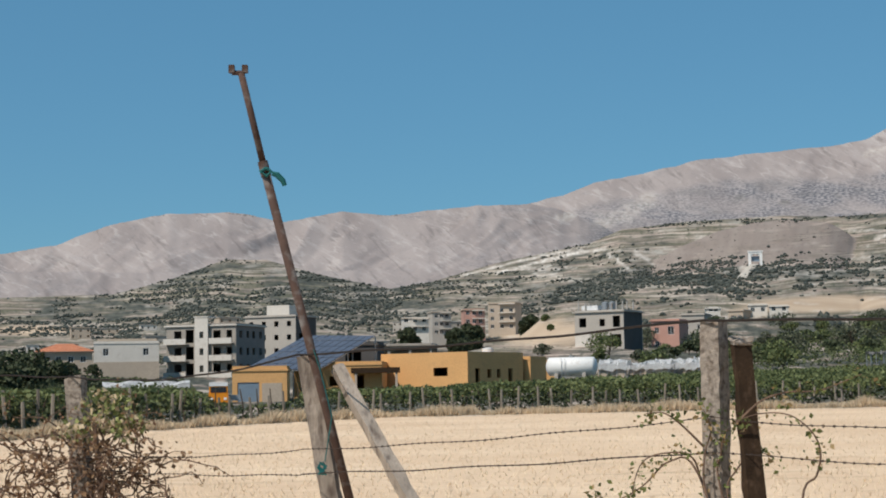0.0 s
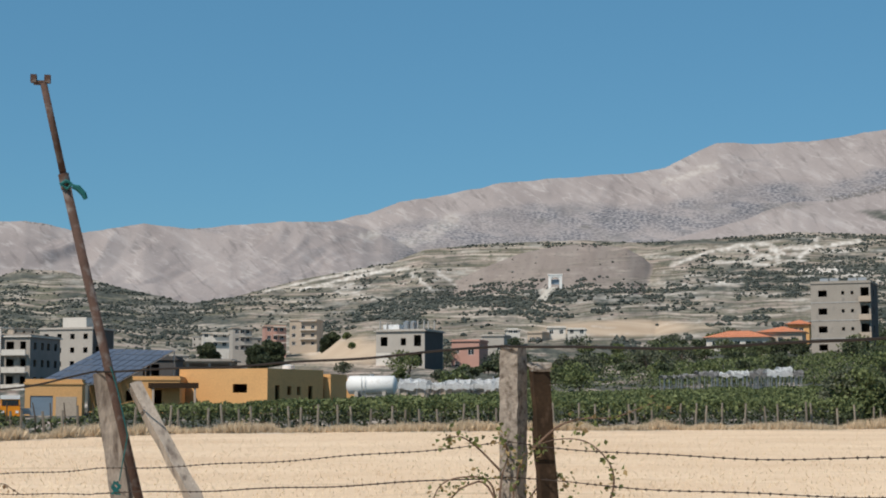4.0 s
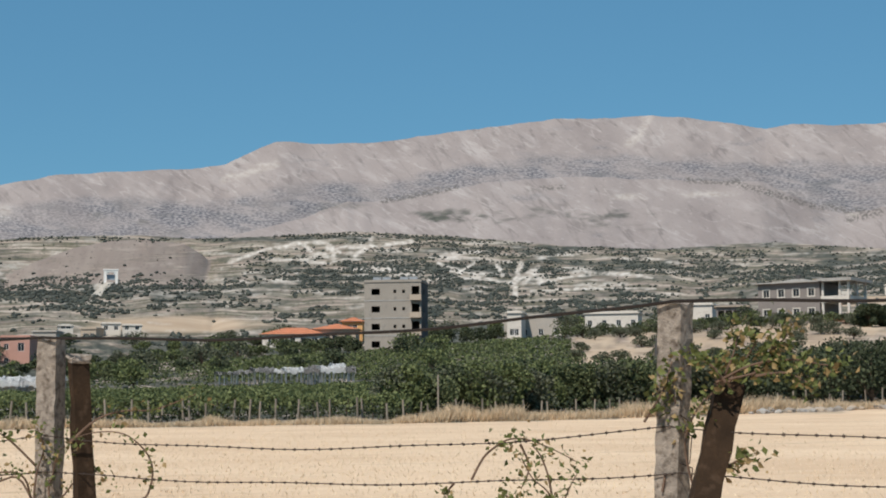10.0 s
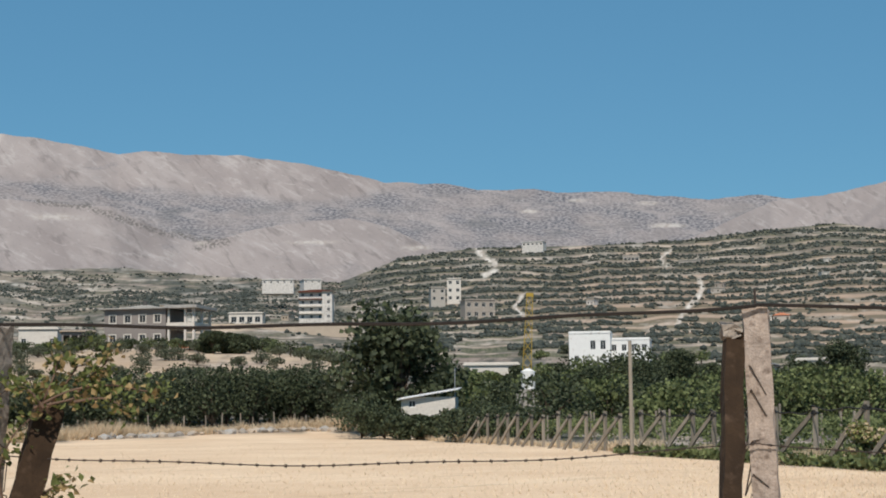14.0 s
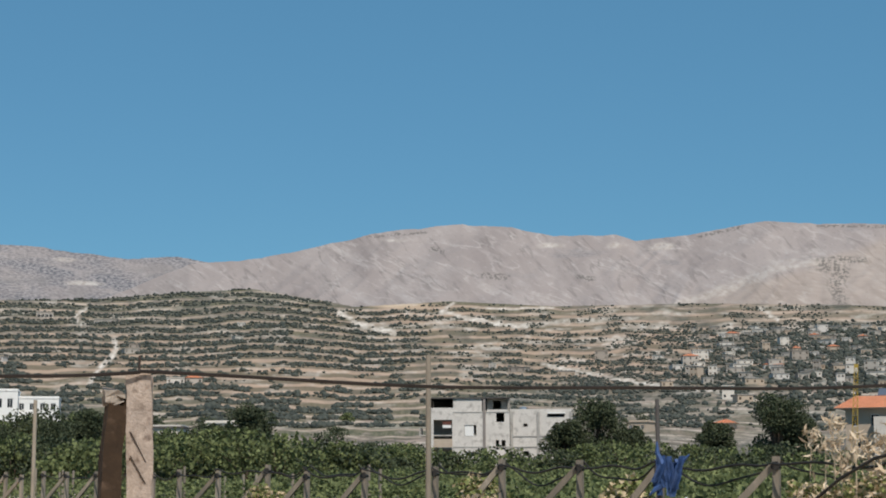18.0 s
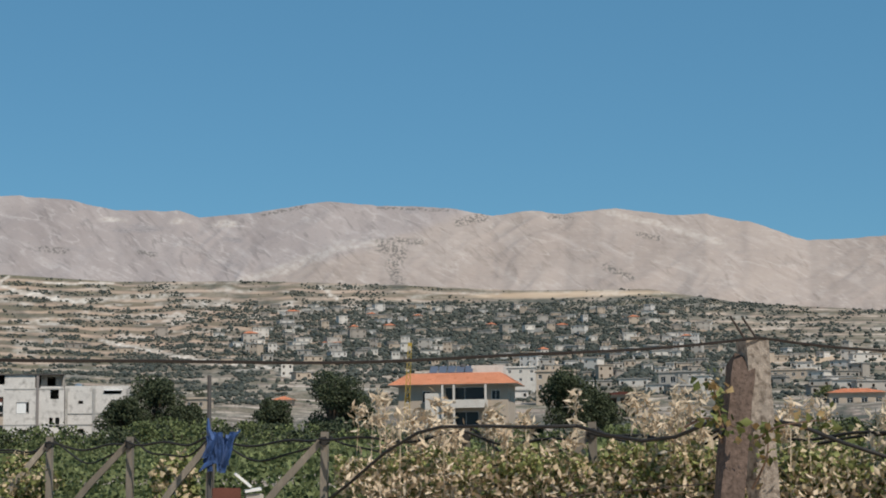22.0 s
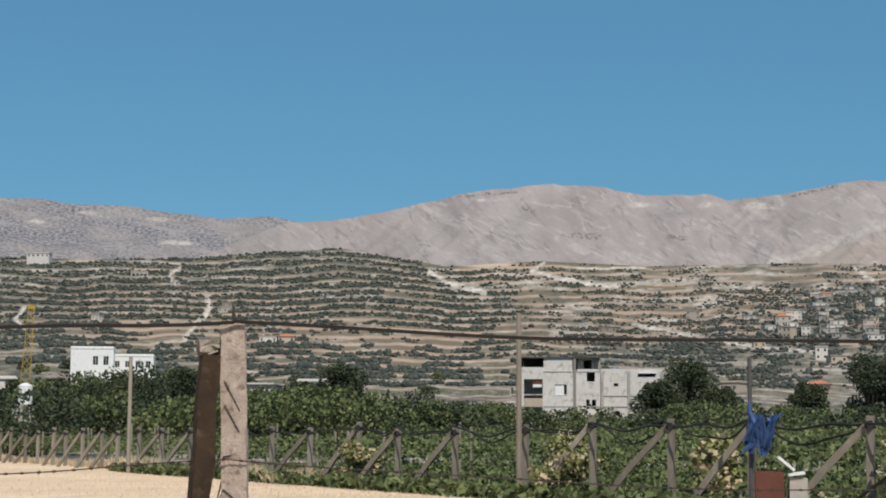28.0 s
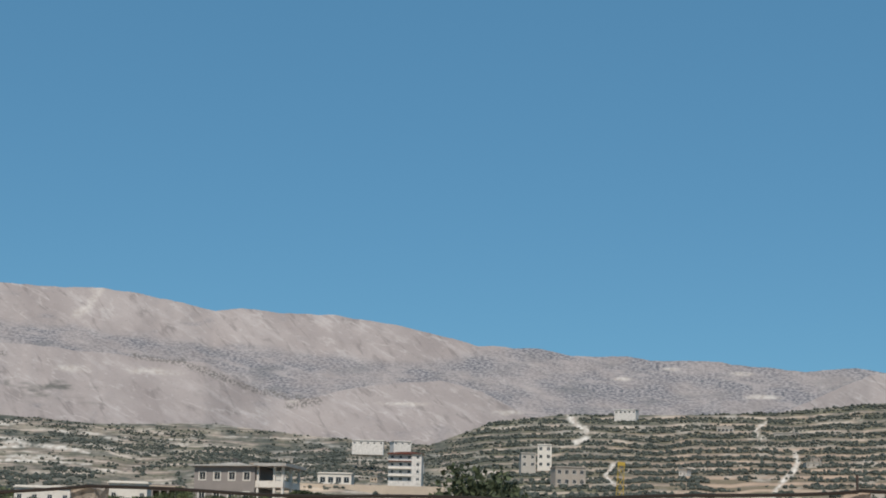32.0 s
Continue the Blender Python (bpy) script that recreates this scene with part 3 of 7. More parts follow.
TREE_LINES = [([(73.5, 8.2), (75, 8.5)], .05), ([(62, 8.32), (64, 8.5)], .04), ([(83.5, 8.05), (84.3, 8.0)], .07), ([(77.5, 8.45), (80, 8.35)], .05), ([(66, 7.0), (66.8, 6.9)], .10), ([(69.3, 6.9), (69.8, 6.8)], .08), ([(86.5, 7.4), (87.3, 7.2)], .09), ([(64.2, 7.9), (64.6, 7.8)], .07), ([(-10.5, 6.05), (-9.6, 6.13)], .05), ([(-7.5, 6.22), (-6.5, 6.05)], .05), ([(-2.2, 6.08), (-1.5, 6.08)], .05), ([(20.0, 6.92), (21.2, 7.1), (22.6, 7.38)], .09), ([(30.6, 7.5), (32.2, 7.35), (33.6, 6.9), (34.8, 6.5), (36.6, 6.2)], .10), ([(36.0, 6.0), (37.0, 6.2)], .12), ([(77.6, 7.15), (78.3, 6.9), (78.0, 6.4), (78.2, 5.9)], .22), ([(80.3, 7.9), (81.2, 8.05)], .14), ([(78.0, 7.3), (79.0, 7.25)], .10), ([(13.6, 5.0), (14.5, 5.55)], .12), ([(85.4, 6.3), (86.3, 5.9)], .12), ([(25.5, 7.3), (26.3, 7.35)], .08)]
SCARS = [(28.5, 4.3, 1.2, .12), (36.1, 6.15, .5, .12), (20.5, 5.2, 1.6, .10), (27.5, 3.95, 1.4, .12), (8.0, 4.2, .4, .15), (49.2, 7.55, .5, .10), (51.6, 7.4, .7, .08), (47.5, 7.2, .4, .1), (52.3, 6.6, .9, .12), (40, 6.2, 1.5, .08), (68.3, 8.0, .6, .16), (70.6, 7.95, .5, .16), (72.2, 7.9, .7, .18), (62.8, 8.2, .7, .10), (31.5, 7.0, 1.2, .2), (28.6, 7.0, .9, .2), (4.3, 5.9, .5, .25), (43.5, 6.0, .7, .15)]


# wooded and green slopes: azimuth, elevation, widths, weight; then bare fields
WOODS = [(-9.2, 3.85, 1.3, .25, .9), (-3.2, 3.6, 1.9, .3, .9), (-9, 2.95, 4, .2, .8), (-2, 2.9, 3, .25, .6), (-13, 2.6, 2, .2, .5), (4.5, 3.3, 1.5, .3, .6), (8.3, 3.7, 2.2, .28, 1.0), (12.5, 3.85, 2.0, .18, .8), (7, 5.5, 5, .10, .6), (17, 5.62, 6, .10, .8),
         (20.5, 4.35, 3.0, .5, .9), (28, 4.65, 3, .25, .5), (27, 5.2, 5, .10, .9), (36, 4.3, 4.5, .5, .6), (51, 5.0, 8, 1.0, 1.1), (56, 5.9, 4, .5, 1.0), (54, 5.4, 6, .6, .5), (82, 4.5, 6, .5, 1.0), (77, 4.7, 3, .3, .7), (80, 3.9, 3, .3, .6), (78, 3.6, 5, .5, .55), (88, 5.0, 4, .2, .6), (60, 3.2, 6, .6, -.05), (81, 4.85, 3.2, .14, 1.2), (89.5, 5.0, 2.2, .10, 1.2), (79, 4.2, 6, .8, .35), (46.5, 5.2, 2.5, .6, .5), (9.5, 3.95, 3.2, .22, .6), (-8.9, 4.2, .9, .12, 1.2), (-3.6, 3.9, 2.2, .16, .8), (67, 4.0, 5, 1.2, .28), (70, 3.0, 5, .5, .3), (89, 3.4, 5, .8, .3)]
BARE = [(13, 2.65, 3.2, .33), (3.6, 1.85, 1.9, .55), (63.2, 5.95, 1.3, .12), (84, 5.35, 4, .12), (84, 3.0, 1.5, .12), (93, 2.9, 2, .2), (-14, 2.2, 1.5, .2), (36, 3.2, 2, .15)]


def woods(az, el):
    w = 0.22 + 0 * az
    for a, e, wa, we, k in WOODS:
        w = w + k * patch(az, el, a, e, wa, we)
    for q in BARE:
        w = w - 1.1 * patch(az, el, *q)
    return w - 1.3 * patch(az, el, 11.0, 5.1, 2.6, .42)


def terrace_level(az, el):
    """The level that the terraces follow along the slopes."""
    return el - .5 * (profile(az, FOOT) - 5.6) * np.clip(el / 6, 0, 1) + .20 * fbm(az * .45, el * .6, 67, 3)


def build_land():
    azs = np.concatenate([np.arange(-180, -42, 3.0), np.arange(-42, -17, 0.5), np.arange(-17, 97, 0.085), np.arange(97, 113, 0.5), np.arange(113, 180, 3.0)])
    rs = np.concatenate([[0.0], np.geomspace(2, 24, 10), np.geomspace(26, 130, 34), np.linspace(135, 300, 22), np.linspace(312, R_FOOT, 80), np.linspace(R_FOOT + 12, 2300, 48), np.linspace(2318, 3300, 56), np.linspace(3320, 4500, 60), [4560, 4650, 4800, 4950]])
    a, r = np.meshgrid(azs, rs)
    z = land(a, r)
    z = z + np.where(r < 120, 0.03 * fbm(a * r / 20, r / 2, 77, 3), 0)
    t = np.radians(a)
    v = np.stack([r * np.sin(t), r * np.cos(t), z], -1).reshape(-1, 3)
    nr, na = a.shape
    i = np.arange(nr - 1)[:, None] * na + np.arange(na)[None, :]
    j = np.arange(nr - 1)[:, None] * na + (np.arange(na)[None, :] + 1) % na
    f = np.stack([i, i + na, j + na, j], -1).reshape(-1, 4)
    me = mesh_of("ground", v, f, terrain_material(), True)
    el = np.degrees(np.arctan2(z - EYE, np.maximum(r, 1)))
    n1, n2 = fbm(a * 0.55, el * 2.2, 91, 4), fbm(a * 1.7, el * 6, 95, 3)
    n3 = fbm(a * 3.1, el * 7, 107, 3)
    low = ((r <= R_FOOT + 30) | (el < profile(a, FOOT) - 0.02)).astype(float)
    soil = low * smooth01((r - 105) / 20)
    wooded = woods(a, el)
    # left of 22 degrees, green from the field edge darkens ground as canopy shade
    near_green = smooth01((r - np.where(a < 22, field_edge(a) + 1.5, 118)) / np.where(a < 22, 4, 20)) * smooth01((np.where((a > 7) & (a < 26), 540, 420) - r) / 150)
    orchard = smooth01((a - 26.2) / .6) * smooth01((42 - a) / 1.5) * smooth01((r - 195) / 20) * smooth01((330 - r) / 25)
    near_green = near_green * (1 - orchard)
    green = np.clip(np.clip((wooded - 0.18 + n1 * 0.45 + n2 * 0.45) * 2.4, 0, 1) * soil + near_green, 0, 1)
    hill_top = (1 - low) * smooth01((n1 + n2 * .5 - .25) * 3) * patch(a, el, 20, 6.3, 14, .45)
    green = np.maximum(green, hill_top)
    base = profile(a, MAIN_RIDGE)
    east = rising(a, r, EAST_MOUNTAIN, 3300, 1800, 4.0, 1.25, 0.05, 41)
    scrub = (1 - low) * (a < 62) * (a > 4) * (r > 2310) * np.where(a > 47, z > east + 2, True) * smooth01((base - np.interp(a, [6, 10, 16, 60], [.45, .65, 1.2, 1.25]) - 0.30 * fbm(a * .5, a * 0, 97, 3) - el + smooth01((a - 39) / 6) * 1.7) * 2.6) * np.where(r < 3290, smooth01((a - 4.5) / 1.5), 1)
    scrub = np.clip(scrub + (1 - low) * 0.45 * smooth01(fbm(a * 0.8, el * 3, 99, 3) * 3 - 1.0), 0, 1)
    pale = np.zeros_like(a)
    for pts, w in TRACKS:
        pale = np.maximum(pale, smooth01(1.5 - near_line(a + .10 * n3, el + .05 * n3, pts) / w * (1 + .6 * n2) + .35 * n1) * (r > 400) * low * .9)
    for q in SCARS:
        pale = np.maximum(pale, smooth01(patch(a, el, *q) * 1.7 - 0.75 + 0.8 * n2) * (r > 400) * (.5 + .35 * low))
    pale = np.maximum(pale, low * (r > 420) * (.3 + .65 * patch(a, el, 22, 4.6, 9, 1.0) + .30 * patch(a, el, 70, 4.6, 10, 1.2) + .4 * patch(a, el, 4, 4.3, 3, .5)) * smooth01((fbm(a * 0.9, el * 9, 103, 4) - 0.16) * 4))
    high_trees = np.zeros_like(a)
    for pts, w in SPUR_LINES:
        pale = np.maximum(pale, .28 * smooth01(1.5 - near_line(a, el + .08 * n2 + .1 * n1, pts) / w * (1 + .7 * n2)) * (1 - low))
    for pts, w in TREE_LINES:
        high_trees = np.maximum(high_trees, smooth01(1.5 - near_line(a, el + .05 * n2, pts) / w * (1 + .5 * n2)) * (1 - low))
    contour = terrace_level(a, el)
    on_hump = ((hump(a, r) > z - .5) & (r < 1160)).astype(float)
    straw = smooth01((field_edge(a) - r) / 1.5 + 0.5 * fbm(a * 2, r / 3, 105, 2))
    bare = low * (r > 300) * smooth01(2.2 * sum(patch(a, el, *q) for q in BARE) - 0.6 + 0.3 * n2)
    bare = np.maximum(bare, orchard * smooth01(.75 + n2))
    bare = np.maximum(bare, (1 - low) * .22 * smooth01((a - 72.5 - (el - 6) * 3.5) / 1.5 + .5 * n1) * (a > 70))
    stepped = np.clip(.5 + .45 * smooth01((a - 41) / 2) * smooth01((72 - a) / 6) + .3 * patch(a, el, -7, 3.3, 5, .8), 0, 1) * (r > 380)
    warm = np.clip(.8 * patch(a, el, 59.5, 3.2, 5.0, 1.2) + .6 * patch(a, el, 51, 3.8, 5, 1.0) + .6 * patch(a, el, 63.5, 5.6, 4, .5) + .4 * patch(a, el, 78, 5.5, 6, .3) + .35 * patch(a, el, 53, 5.0, 9, 1.3) + .8 * patch(a, el, 70, 4.3, 7, 1.3) + .4 * patch(a, el, 88, 4, 6, 1), 0, .8) * (r > 380)
    for key, val in (("warm", warm), ("stepped", stepped * (1 - on_hump)), ("hump", on_hump * smooth01(.9 + n2)), ("bare", bare), ("trees", high_trees), ("soil", np.maximum(soil, (r < 140) * 1.0)), ("green", green * (1 - on_hump) * (1 - .6 * warm) * (1 - straw) * (1 - bare) * (1 - .30 * smooth01((a - 41) / 2) * smooth01((66 - a) / 4) * (r > 420))), ("scrub", scrub), ("pale", pale * (1 - .8 * on_hump)), ("straw", straw)):
        at = me.attributes.new(key, "FLOAT", "POINT")
        at.data.foreach_set("value", np.ascontiguousarray(val, dtype=np.float32).ravel())
    at = me.attributes.new("lay", "FLOAT_VECTOR", "POINT")
    at.data.foreach_set("vector", np.ascontiguousarray(np.stack([a, el, contour], -1), dtype=np.float32).ravel())
    return tagged(new("ground", me), "dry land: stubble field, terraced foothills and bare grey-beige mountains", "ground", kind="structure")


# the far edge of the stubble: a line of vines, then a slanting vineyard fence that comes towards the road
FIELD_EDGE = [(-60, 45), (-15, 62), (-9.4, 76), (-1.7, 100), (4, 104), (20, 118), (30, 140), (40, 160), (41.5, 158), (45.1, 121), (51.7, 73), (55.6, 58), (61.3, 47.5), (66, 40), (73, 33), (80, 28.5), (90, 24.5), (112, 21)]


def field_edge(az):
    return profile(az, FIELD_EDGE)


build_land()


# ---- buildings ----
def pierced(bm, m, w, z0, z1, thick, holes):
    """A wall along local x from 0 to w, outer face at y=0, with openings (x0, z0, x1, z1) right through it."""
    xs = sorted({0.0, w, *(h[0] for h in holes), *(h[2] for h in holes)})
    zs = sorted({z0, z1, *(h[1] for h in holes), *(h[3] for h in holes)})
    nx, nz = len(xs) - 1, len(zs) - 1
    solid = lambda i, k: 0 <= i < nx and 0 <= k < nz and not any(h[0] < (xs[i] + xs[i + 1]) / 2 < h[2] and h[1] < (zs[k] + zs[k + 1]) / 2 < h[3] for h in holes)
    made = {}

    def vert(i, k, y):
        if (i, k, y) not in made:
            made[i, k, y] = bm.verts.new(m @ Vector((xs[i], y * thick, zs[k])))
        return made[i, k, y]
    for i in range(nx):
        for k in range(nz):
            if not solid(i, k):
                continue
            c = ((i, k), (i + 1, k), (i + 1, k + 1), (i, k + 1))
            bm.faces.new([vert(*q, 0) for q in c])
            bm.faces.new([vert(*q, 1) for q in c[::-1]])
            for (p, q), (di, dk) in zip(((c[0], c[1]), (c[1], c[2]), (c[2], c[3]), (c[3], c[0])), ((0, -1), (1, 0), (0, 1), (-1, 0))):
                if not solid(i + di, k + dk):
                    bm.faces.new((vert(*q, 0), vert(*p, 0), vert(*p, 1), vert(*q, 1)))
    return bm


def window_row(w, count, z, ww=1.1, wh=1.2, margin=1.2):
    step = (w - 2 * margin - ww) / max(1, count - 1)
    return [(margin + i * step, z, margin + i * step + ww, z + wh) for i in range(count)]


def building(name, label, category, az, d, w, dep, floors, turn=0.0, wall=CEMENT, base=None, fh=3.1, front=(), right=(), left=(), glazed=True, trim=None,
             roof="flat", roof_mat=None, side_mat=None, eave=0.3, rise=1.6, cut=.96, parapet=0.25, slabs=True, foot=5.0, group=""):
    """A house that stands square to the line of sight, turned by some degrees: walls with real openings, slabs, windows and a roof."""
    p = spot(az, d, base)
    h = floors * fh
    ob = thing(name, pose(p.x, p.y, p.z, 0, 0, -az + turn), label, category, group)
    side_mat = side_mat or wall
    faces = ((pose(-w / 2, 0, 0), w, front, wall), (pose(w / 2, 0, 0, 0, 0, 90), dep, right, side_mat), (pose(w / 2, dep, 0, 0, 0, 180), w, (), wall), (pose(-w / 2, dep, 0, 0, 0, -90), dep, left, side_mat))
    for k, (m, ww, holes, mat) in enumerate(faces):
        inset = 0.0 if k % 2 == 0 else 0.25
        mm = m @ Matrix.Translation((inset, 0, 0)) if inset else m
        hl = [(max(0.1, a - inset), b, min(ww - 2 * inset - 0.1, c - inset), e) for a, b, c, e in holes]
        part("wall", pierced(bmesh.new(), mm, ww - 2 * inset, -foot, h, 0.25, hl), mat, ob)
        for a, b, c, e in hl:
            if not glazed:
                continue
            o = mm @ Matrix.Translation((a, 0.1, b))
            win = part("window", boxes((0.05, 0.03, 0.05, c - a - 0.05, 0.05, e - b - 0.05)), GLASS, ob)
            win.matrix_basis = o
            fr = bmesh.new()
            t = 0.07
            for q in ((0, 0, 0, c - a, 0.08, t), (0, 0, e - b - t, c - a, 0.08, e - b), (0, 0, t, t, 0.08, e - b - t), (c - a - t, 0, t, c - a, 0.08, e - b - t), ((c - a) / 2 - 0.03, 0, t, (c - a) / 2 + 0.03, 0.07, e - b - t)):
                box(fr, *q)
            part("frame", fr, trim or WHITEPAINT, win)
            if trim:
                s = bmesh.new()
                k2 = 0.16
                for q in ((-k2, -0.15, -k2, c - a + k2, -0.10, 0), (-k2, -0.15, e - b, c - a + k2, -0.10, e - b + k2), (-k2, -0.15, 0, 0, -0.10, e - b), (c - a, -0.15, 0, c - a + k2, -0.10, e - b)):
                    box(s, *q)
                part("surround", s, trim, win)
    if slabs:
        for i in range(floors):
            part("floor_slab", boxes((-w / 2 + 0.26, 0.26, i * fh - 0.22, w / 2 - 0.26, dep - 0.26, i * fh - 0.02)), CONCRETE_FAR, ob)
    if roof == "flat":
        part("roof_slab", boxes((-w / 2 - eave, -eave, h, w / 2 + eave, dep + eave, h + 0.22)), roof_mat or wall, ob)
        if parapet:
            bm = bmesh.new()
            for q in ((-w / 2, 0, h + .22, w / 2, .15, h + .22 + parapet), (-w / 2, dep - .15, h + .22, w / 2, dep, h + .22 + parapet), (-w / 2, .15, h + .22, -w / 2 + .15, dep - .15, h + .22 + parapet), (w / 2 - .15, .15, h + .22, w / 2, dep - .15, h + .22 + parapet)):
                box(bm, *q)
            part("parapet", bm, wall, ob)
    elif roof == "hip":
        part("roof", hip(w, dep, h, eave + 0.4, rise, cut), roof_mat or TILE, ob)
        part("soffit", boxes((-w / 2 - eave - .35, -eave - .35, h - 0.06, w / 2 + eave + .35, dep + eave + .35, h - 0.004)), WHITEWASH, ob)
    return ob


def hip(w, dep, h, e, rise, cut=.96):
    """A hipped roof with courses of tiles stepping up it."""
    bm, rows = bmesh.new(), 9
    def ring(t, lift):
        ix = (min(w, dep) / 2 + e) * t * cut
        return [bm.verts.new((x, y, h + rise * t + lift)) for x, y in ((-w / 2 - e + ix, -e + ix), (w / 2 + e - ix, -e + ix), (w / 2 + e - ix, dep + e - ix), (-w / 2 - e + ix, dep + e - ix))]
    prev = ring(0, 0.0)
    for k in range(1, rows + 1):
        a, b = ring((k - 1) / rows, 0.07), ring(k / rows, 0.0 if k < rows else 0.03)
        for lo, hi in ((prev, a), (a, b)):
            for i in range(4):
                bm.faces.new((lo[i], lo[(i + 1) % 4], hi[(i + 1) % 4], hi[i]))
        prev = b
    bm.faces.new(prev)
    return bm


CONCRETE_FAR = material("cast concrete slab", (0.40, 0.385, 0.36), 0.95, 0.12, 0.4, 5.0, 0.1, (0.25, 0.23, 0.21), 0.3)


def water_tank(parent, x, y, z, r=0.6, h=1.3, mat=None, name="water_tank"):
    bm = bmesh.new()
    bmesh.ops.create_cone(bm, cap_ends=True, segments=12, radius1=r, radius2=r, depth=h, matrix=pose(x, y, z + h / 2))
    bmesh.ops.create_cone(bm, cap_ends=True, segments=12, radius1=r, radius2=r * 0.3, depth=h * 0.15, matrix=pose(x, y, z + h * 1.075))
    return part(name, bm, mat or WHITEPAINT, parent, "round roof water tank")


# left-hand village
building("tile_roof_house", "low stone house under an orange hipped tile roof", "house", -12.9, 330, 10.5, 8, 1, wall=CREAM, base=7.0, roof="hip", front=window_row(10.5, 4, 1.0))
b = building("white_house", "two-storey white house with a stone ground floor", "house", -10.85, 300, 11.4, 9, 2, wall=WHITEWASH, base=4.4, front=[*window_row(11.2, 2, 4.1, 1.0, 1.3, 1.6), *window_row(11.2, 3, .9)], eave=0.1)
part("ground_floor_facing", boxes((-5.7, -0.06, -4, 5.7, -0.004, 3.0)), CREAM, b)
part("roof_terrace_wall", boxes((-5.2, 3.0, 6.4, 5.4, 3.3, 7.2)), CREAM, b)
# the darker GREYSTONE side carries its shade in the colour
b = building("apartment_block", "unfinished three-storey apartment block, grey cement with open window holes", "building", -8.35, 308, 14.2, 12.5, 3, -27, BLOCKWORK, 4.6, glazed=False,
             roof_mat=WHITEWASH, front=[(q, f * 3.1 + .75, q + 1.5, f * 3.1 + 2.3) for f in range(3) for q in (1.6, 9.6)] + [(4.0, f * 3.1 + .1, 5.6, f * 3.1 + 2.5) for f in range(3)] + [(12.3, f * 3.1 + .1, 13.4, f * 3.1 + 2.3) for f in range(3)],
             right=[(q, f * 3.1 + .9, q + 1.2, f * 3.1 + 2.2) for f in range(3) for q in (1.5, 4.5, 7.0, 10.0)], side_mat=GREYSTONE, eave=.35)
part("stair_tower", pierced(bmesh.new(), pose(-0.9, -0.8, 0), 2.7, -4, 10.9, 0.3, [(1.0, f * 3.1 + .9, 1.8, f * 3.1 + 2.1) for f in range(3)]), WHITEWASH, b)
part("stair_tower_roof", boxes((-1.0, -.9, 10.9, 1.9, 3, 11.1)), WHITEWASH, b)
for f in range(3):
    for x in (-7.1, 2.2):
        part("balcony", boxes((x, -1.3, f * 3.1 - .2, x + 4.6, -0.01, f * 3.1 - .02), (x, -1.3, f * 3.1 - .02, x + 4.6, -1.18, f * 3.1 + .85)), WHITEWASH, b)
# side_mat puts the shade of the right flank into the wall colour
b = building("village_block", "tall pale house, its unfinished side coloured dark as shade", "building", -6.0, 385, 13.5, 10, 4, -30, CEMENT, 6.5, side_mat=DARK_AND_SHADED, front=[q for f in range(4) for q in window_row(13.5, 4, f * 3.1 + .9)], right=[(2, 9.9, 5, 11.8), (1.5, 6.5, 4, 8.6)], glazed=False)
part("penthouse", boxes((-2, 2, 12.6, 4, 8, 15.2)), WHITEWASH, b)
b = building("roof_pavilion", "open concrete frame under a flat slab roof", "building", -1.55, 320, 12.6, 9, 1, -8, BLOCKWORK, 6.5, fh=3.6, front=[(.4, .2, 4.0, 3.2), (4.5, .2, 8.1, 3.2), (8.6, .2, 12.2, 3.2)], right=[(.5, .3, 8.5, 3.1)], left=[(.5, .3, 8.5, 3.1)], glazed=False, eave=.7)
for az, d, w, e0, e1, mat, fl in ((-1.0, 520, 8.5, 1.95, 2.46, WHITEWASH, 2), (-.08, 560, 6.5, 1.84, 2.66, CEMENT, 3), (1.05, 540, 7, 1.9, 2.72, PINK, 3), (2.0, 560, 9.5, 2.0, 2.93, CREAM, 3)):
    apt = building("village_apartment", "small block of flats on the lower slope", "building", az, d, w, 8, fl, RNG.uniform(-25, 15), mat, EYE + d * math.tan(radians(e0)), (e1 - e0) * d / 57.3 / fl, front=[q for f in range(fl) for q in window_row(w, 3, f * 2.7 + .8, 1.3, 1.3, .8)], group="flats on the lower slope", roof_mat=CREAM)
    for f in range(1, fl + 1):
        part("balcony", boxes((-w * .1, -1.1, f * (e1 - e0) * d / 57.3 / fl - .25, w * .5, -.01, f * (e1 - e0) * d / 57.3 / fl - .02)), WHITEWASH, apt)

# the ochre farm buildings
b = building("yellow_farm_building", "long ochre yellow single-storey building with a dark strip window", "building", -0.72, 195, 12.4, 12.2, 1, -35, YELLOW, 1.4, fh=4.0, front=[(7.6, 1.75, 9.6, 2.75)], right=[(1.6, .3, 2.6, 2.6), (4.2, 1.5, 5.1, 2.5), (6.3, 1.5, 7.1, 2.5), (8.8, .3, 9.8, 2.6)], eave=.0, parapet=.3, glazed=False)
water_tank(b, 4.5, 7, 4.3, .7, .7)
b = building("yellow_annex", "small ochre annex with dark openings", "building", 2.35, 203, 4.6, 6, 1, -20, YELLOW, 1.6, fh=3.4, front=[(.6, .3, 1.6, 2.3), (2.8, .8, 3.8, 2.1)], eave=0.05, glazed=False)
building("yellow_annex", "small ochre annex behind the white tank", "building", 3.35, 212, 3.2, 5, 1, -10, YELLOW, 2.0, fh=2.6, front=[(.8, .2, 2.2, 1.9)], eave=0.05, glazed=False)
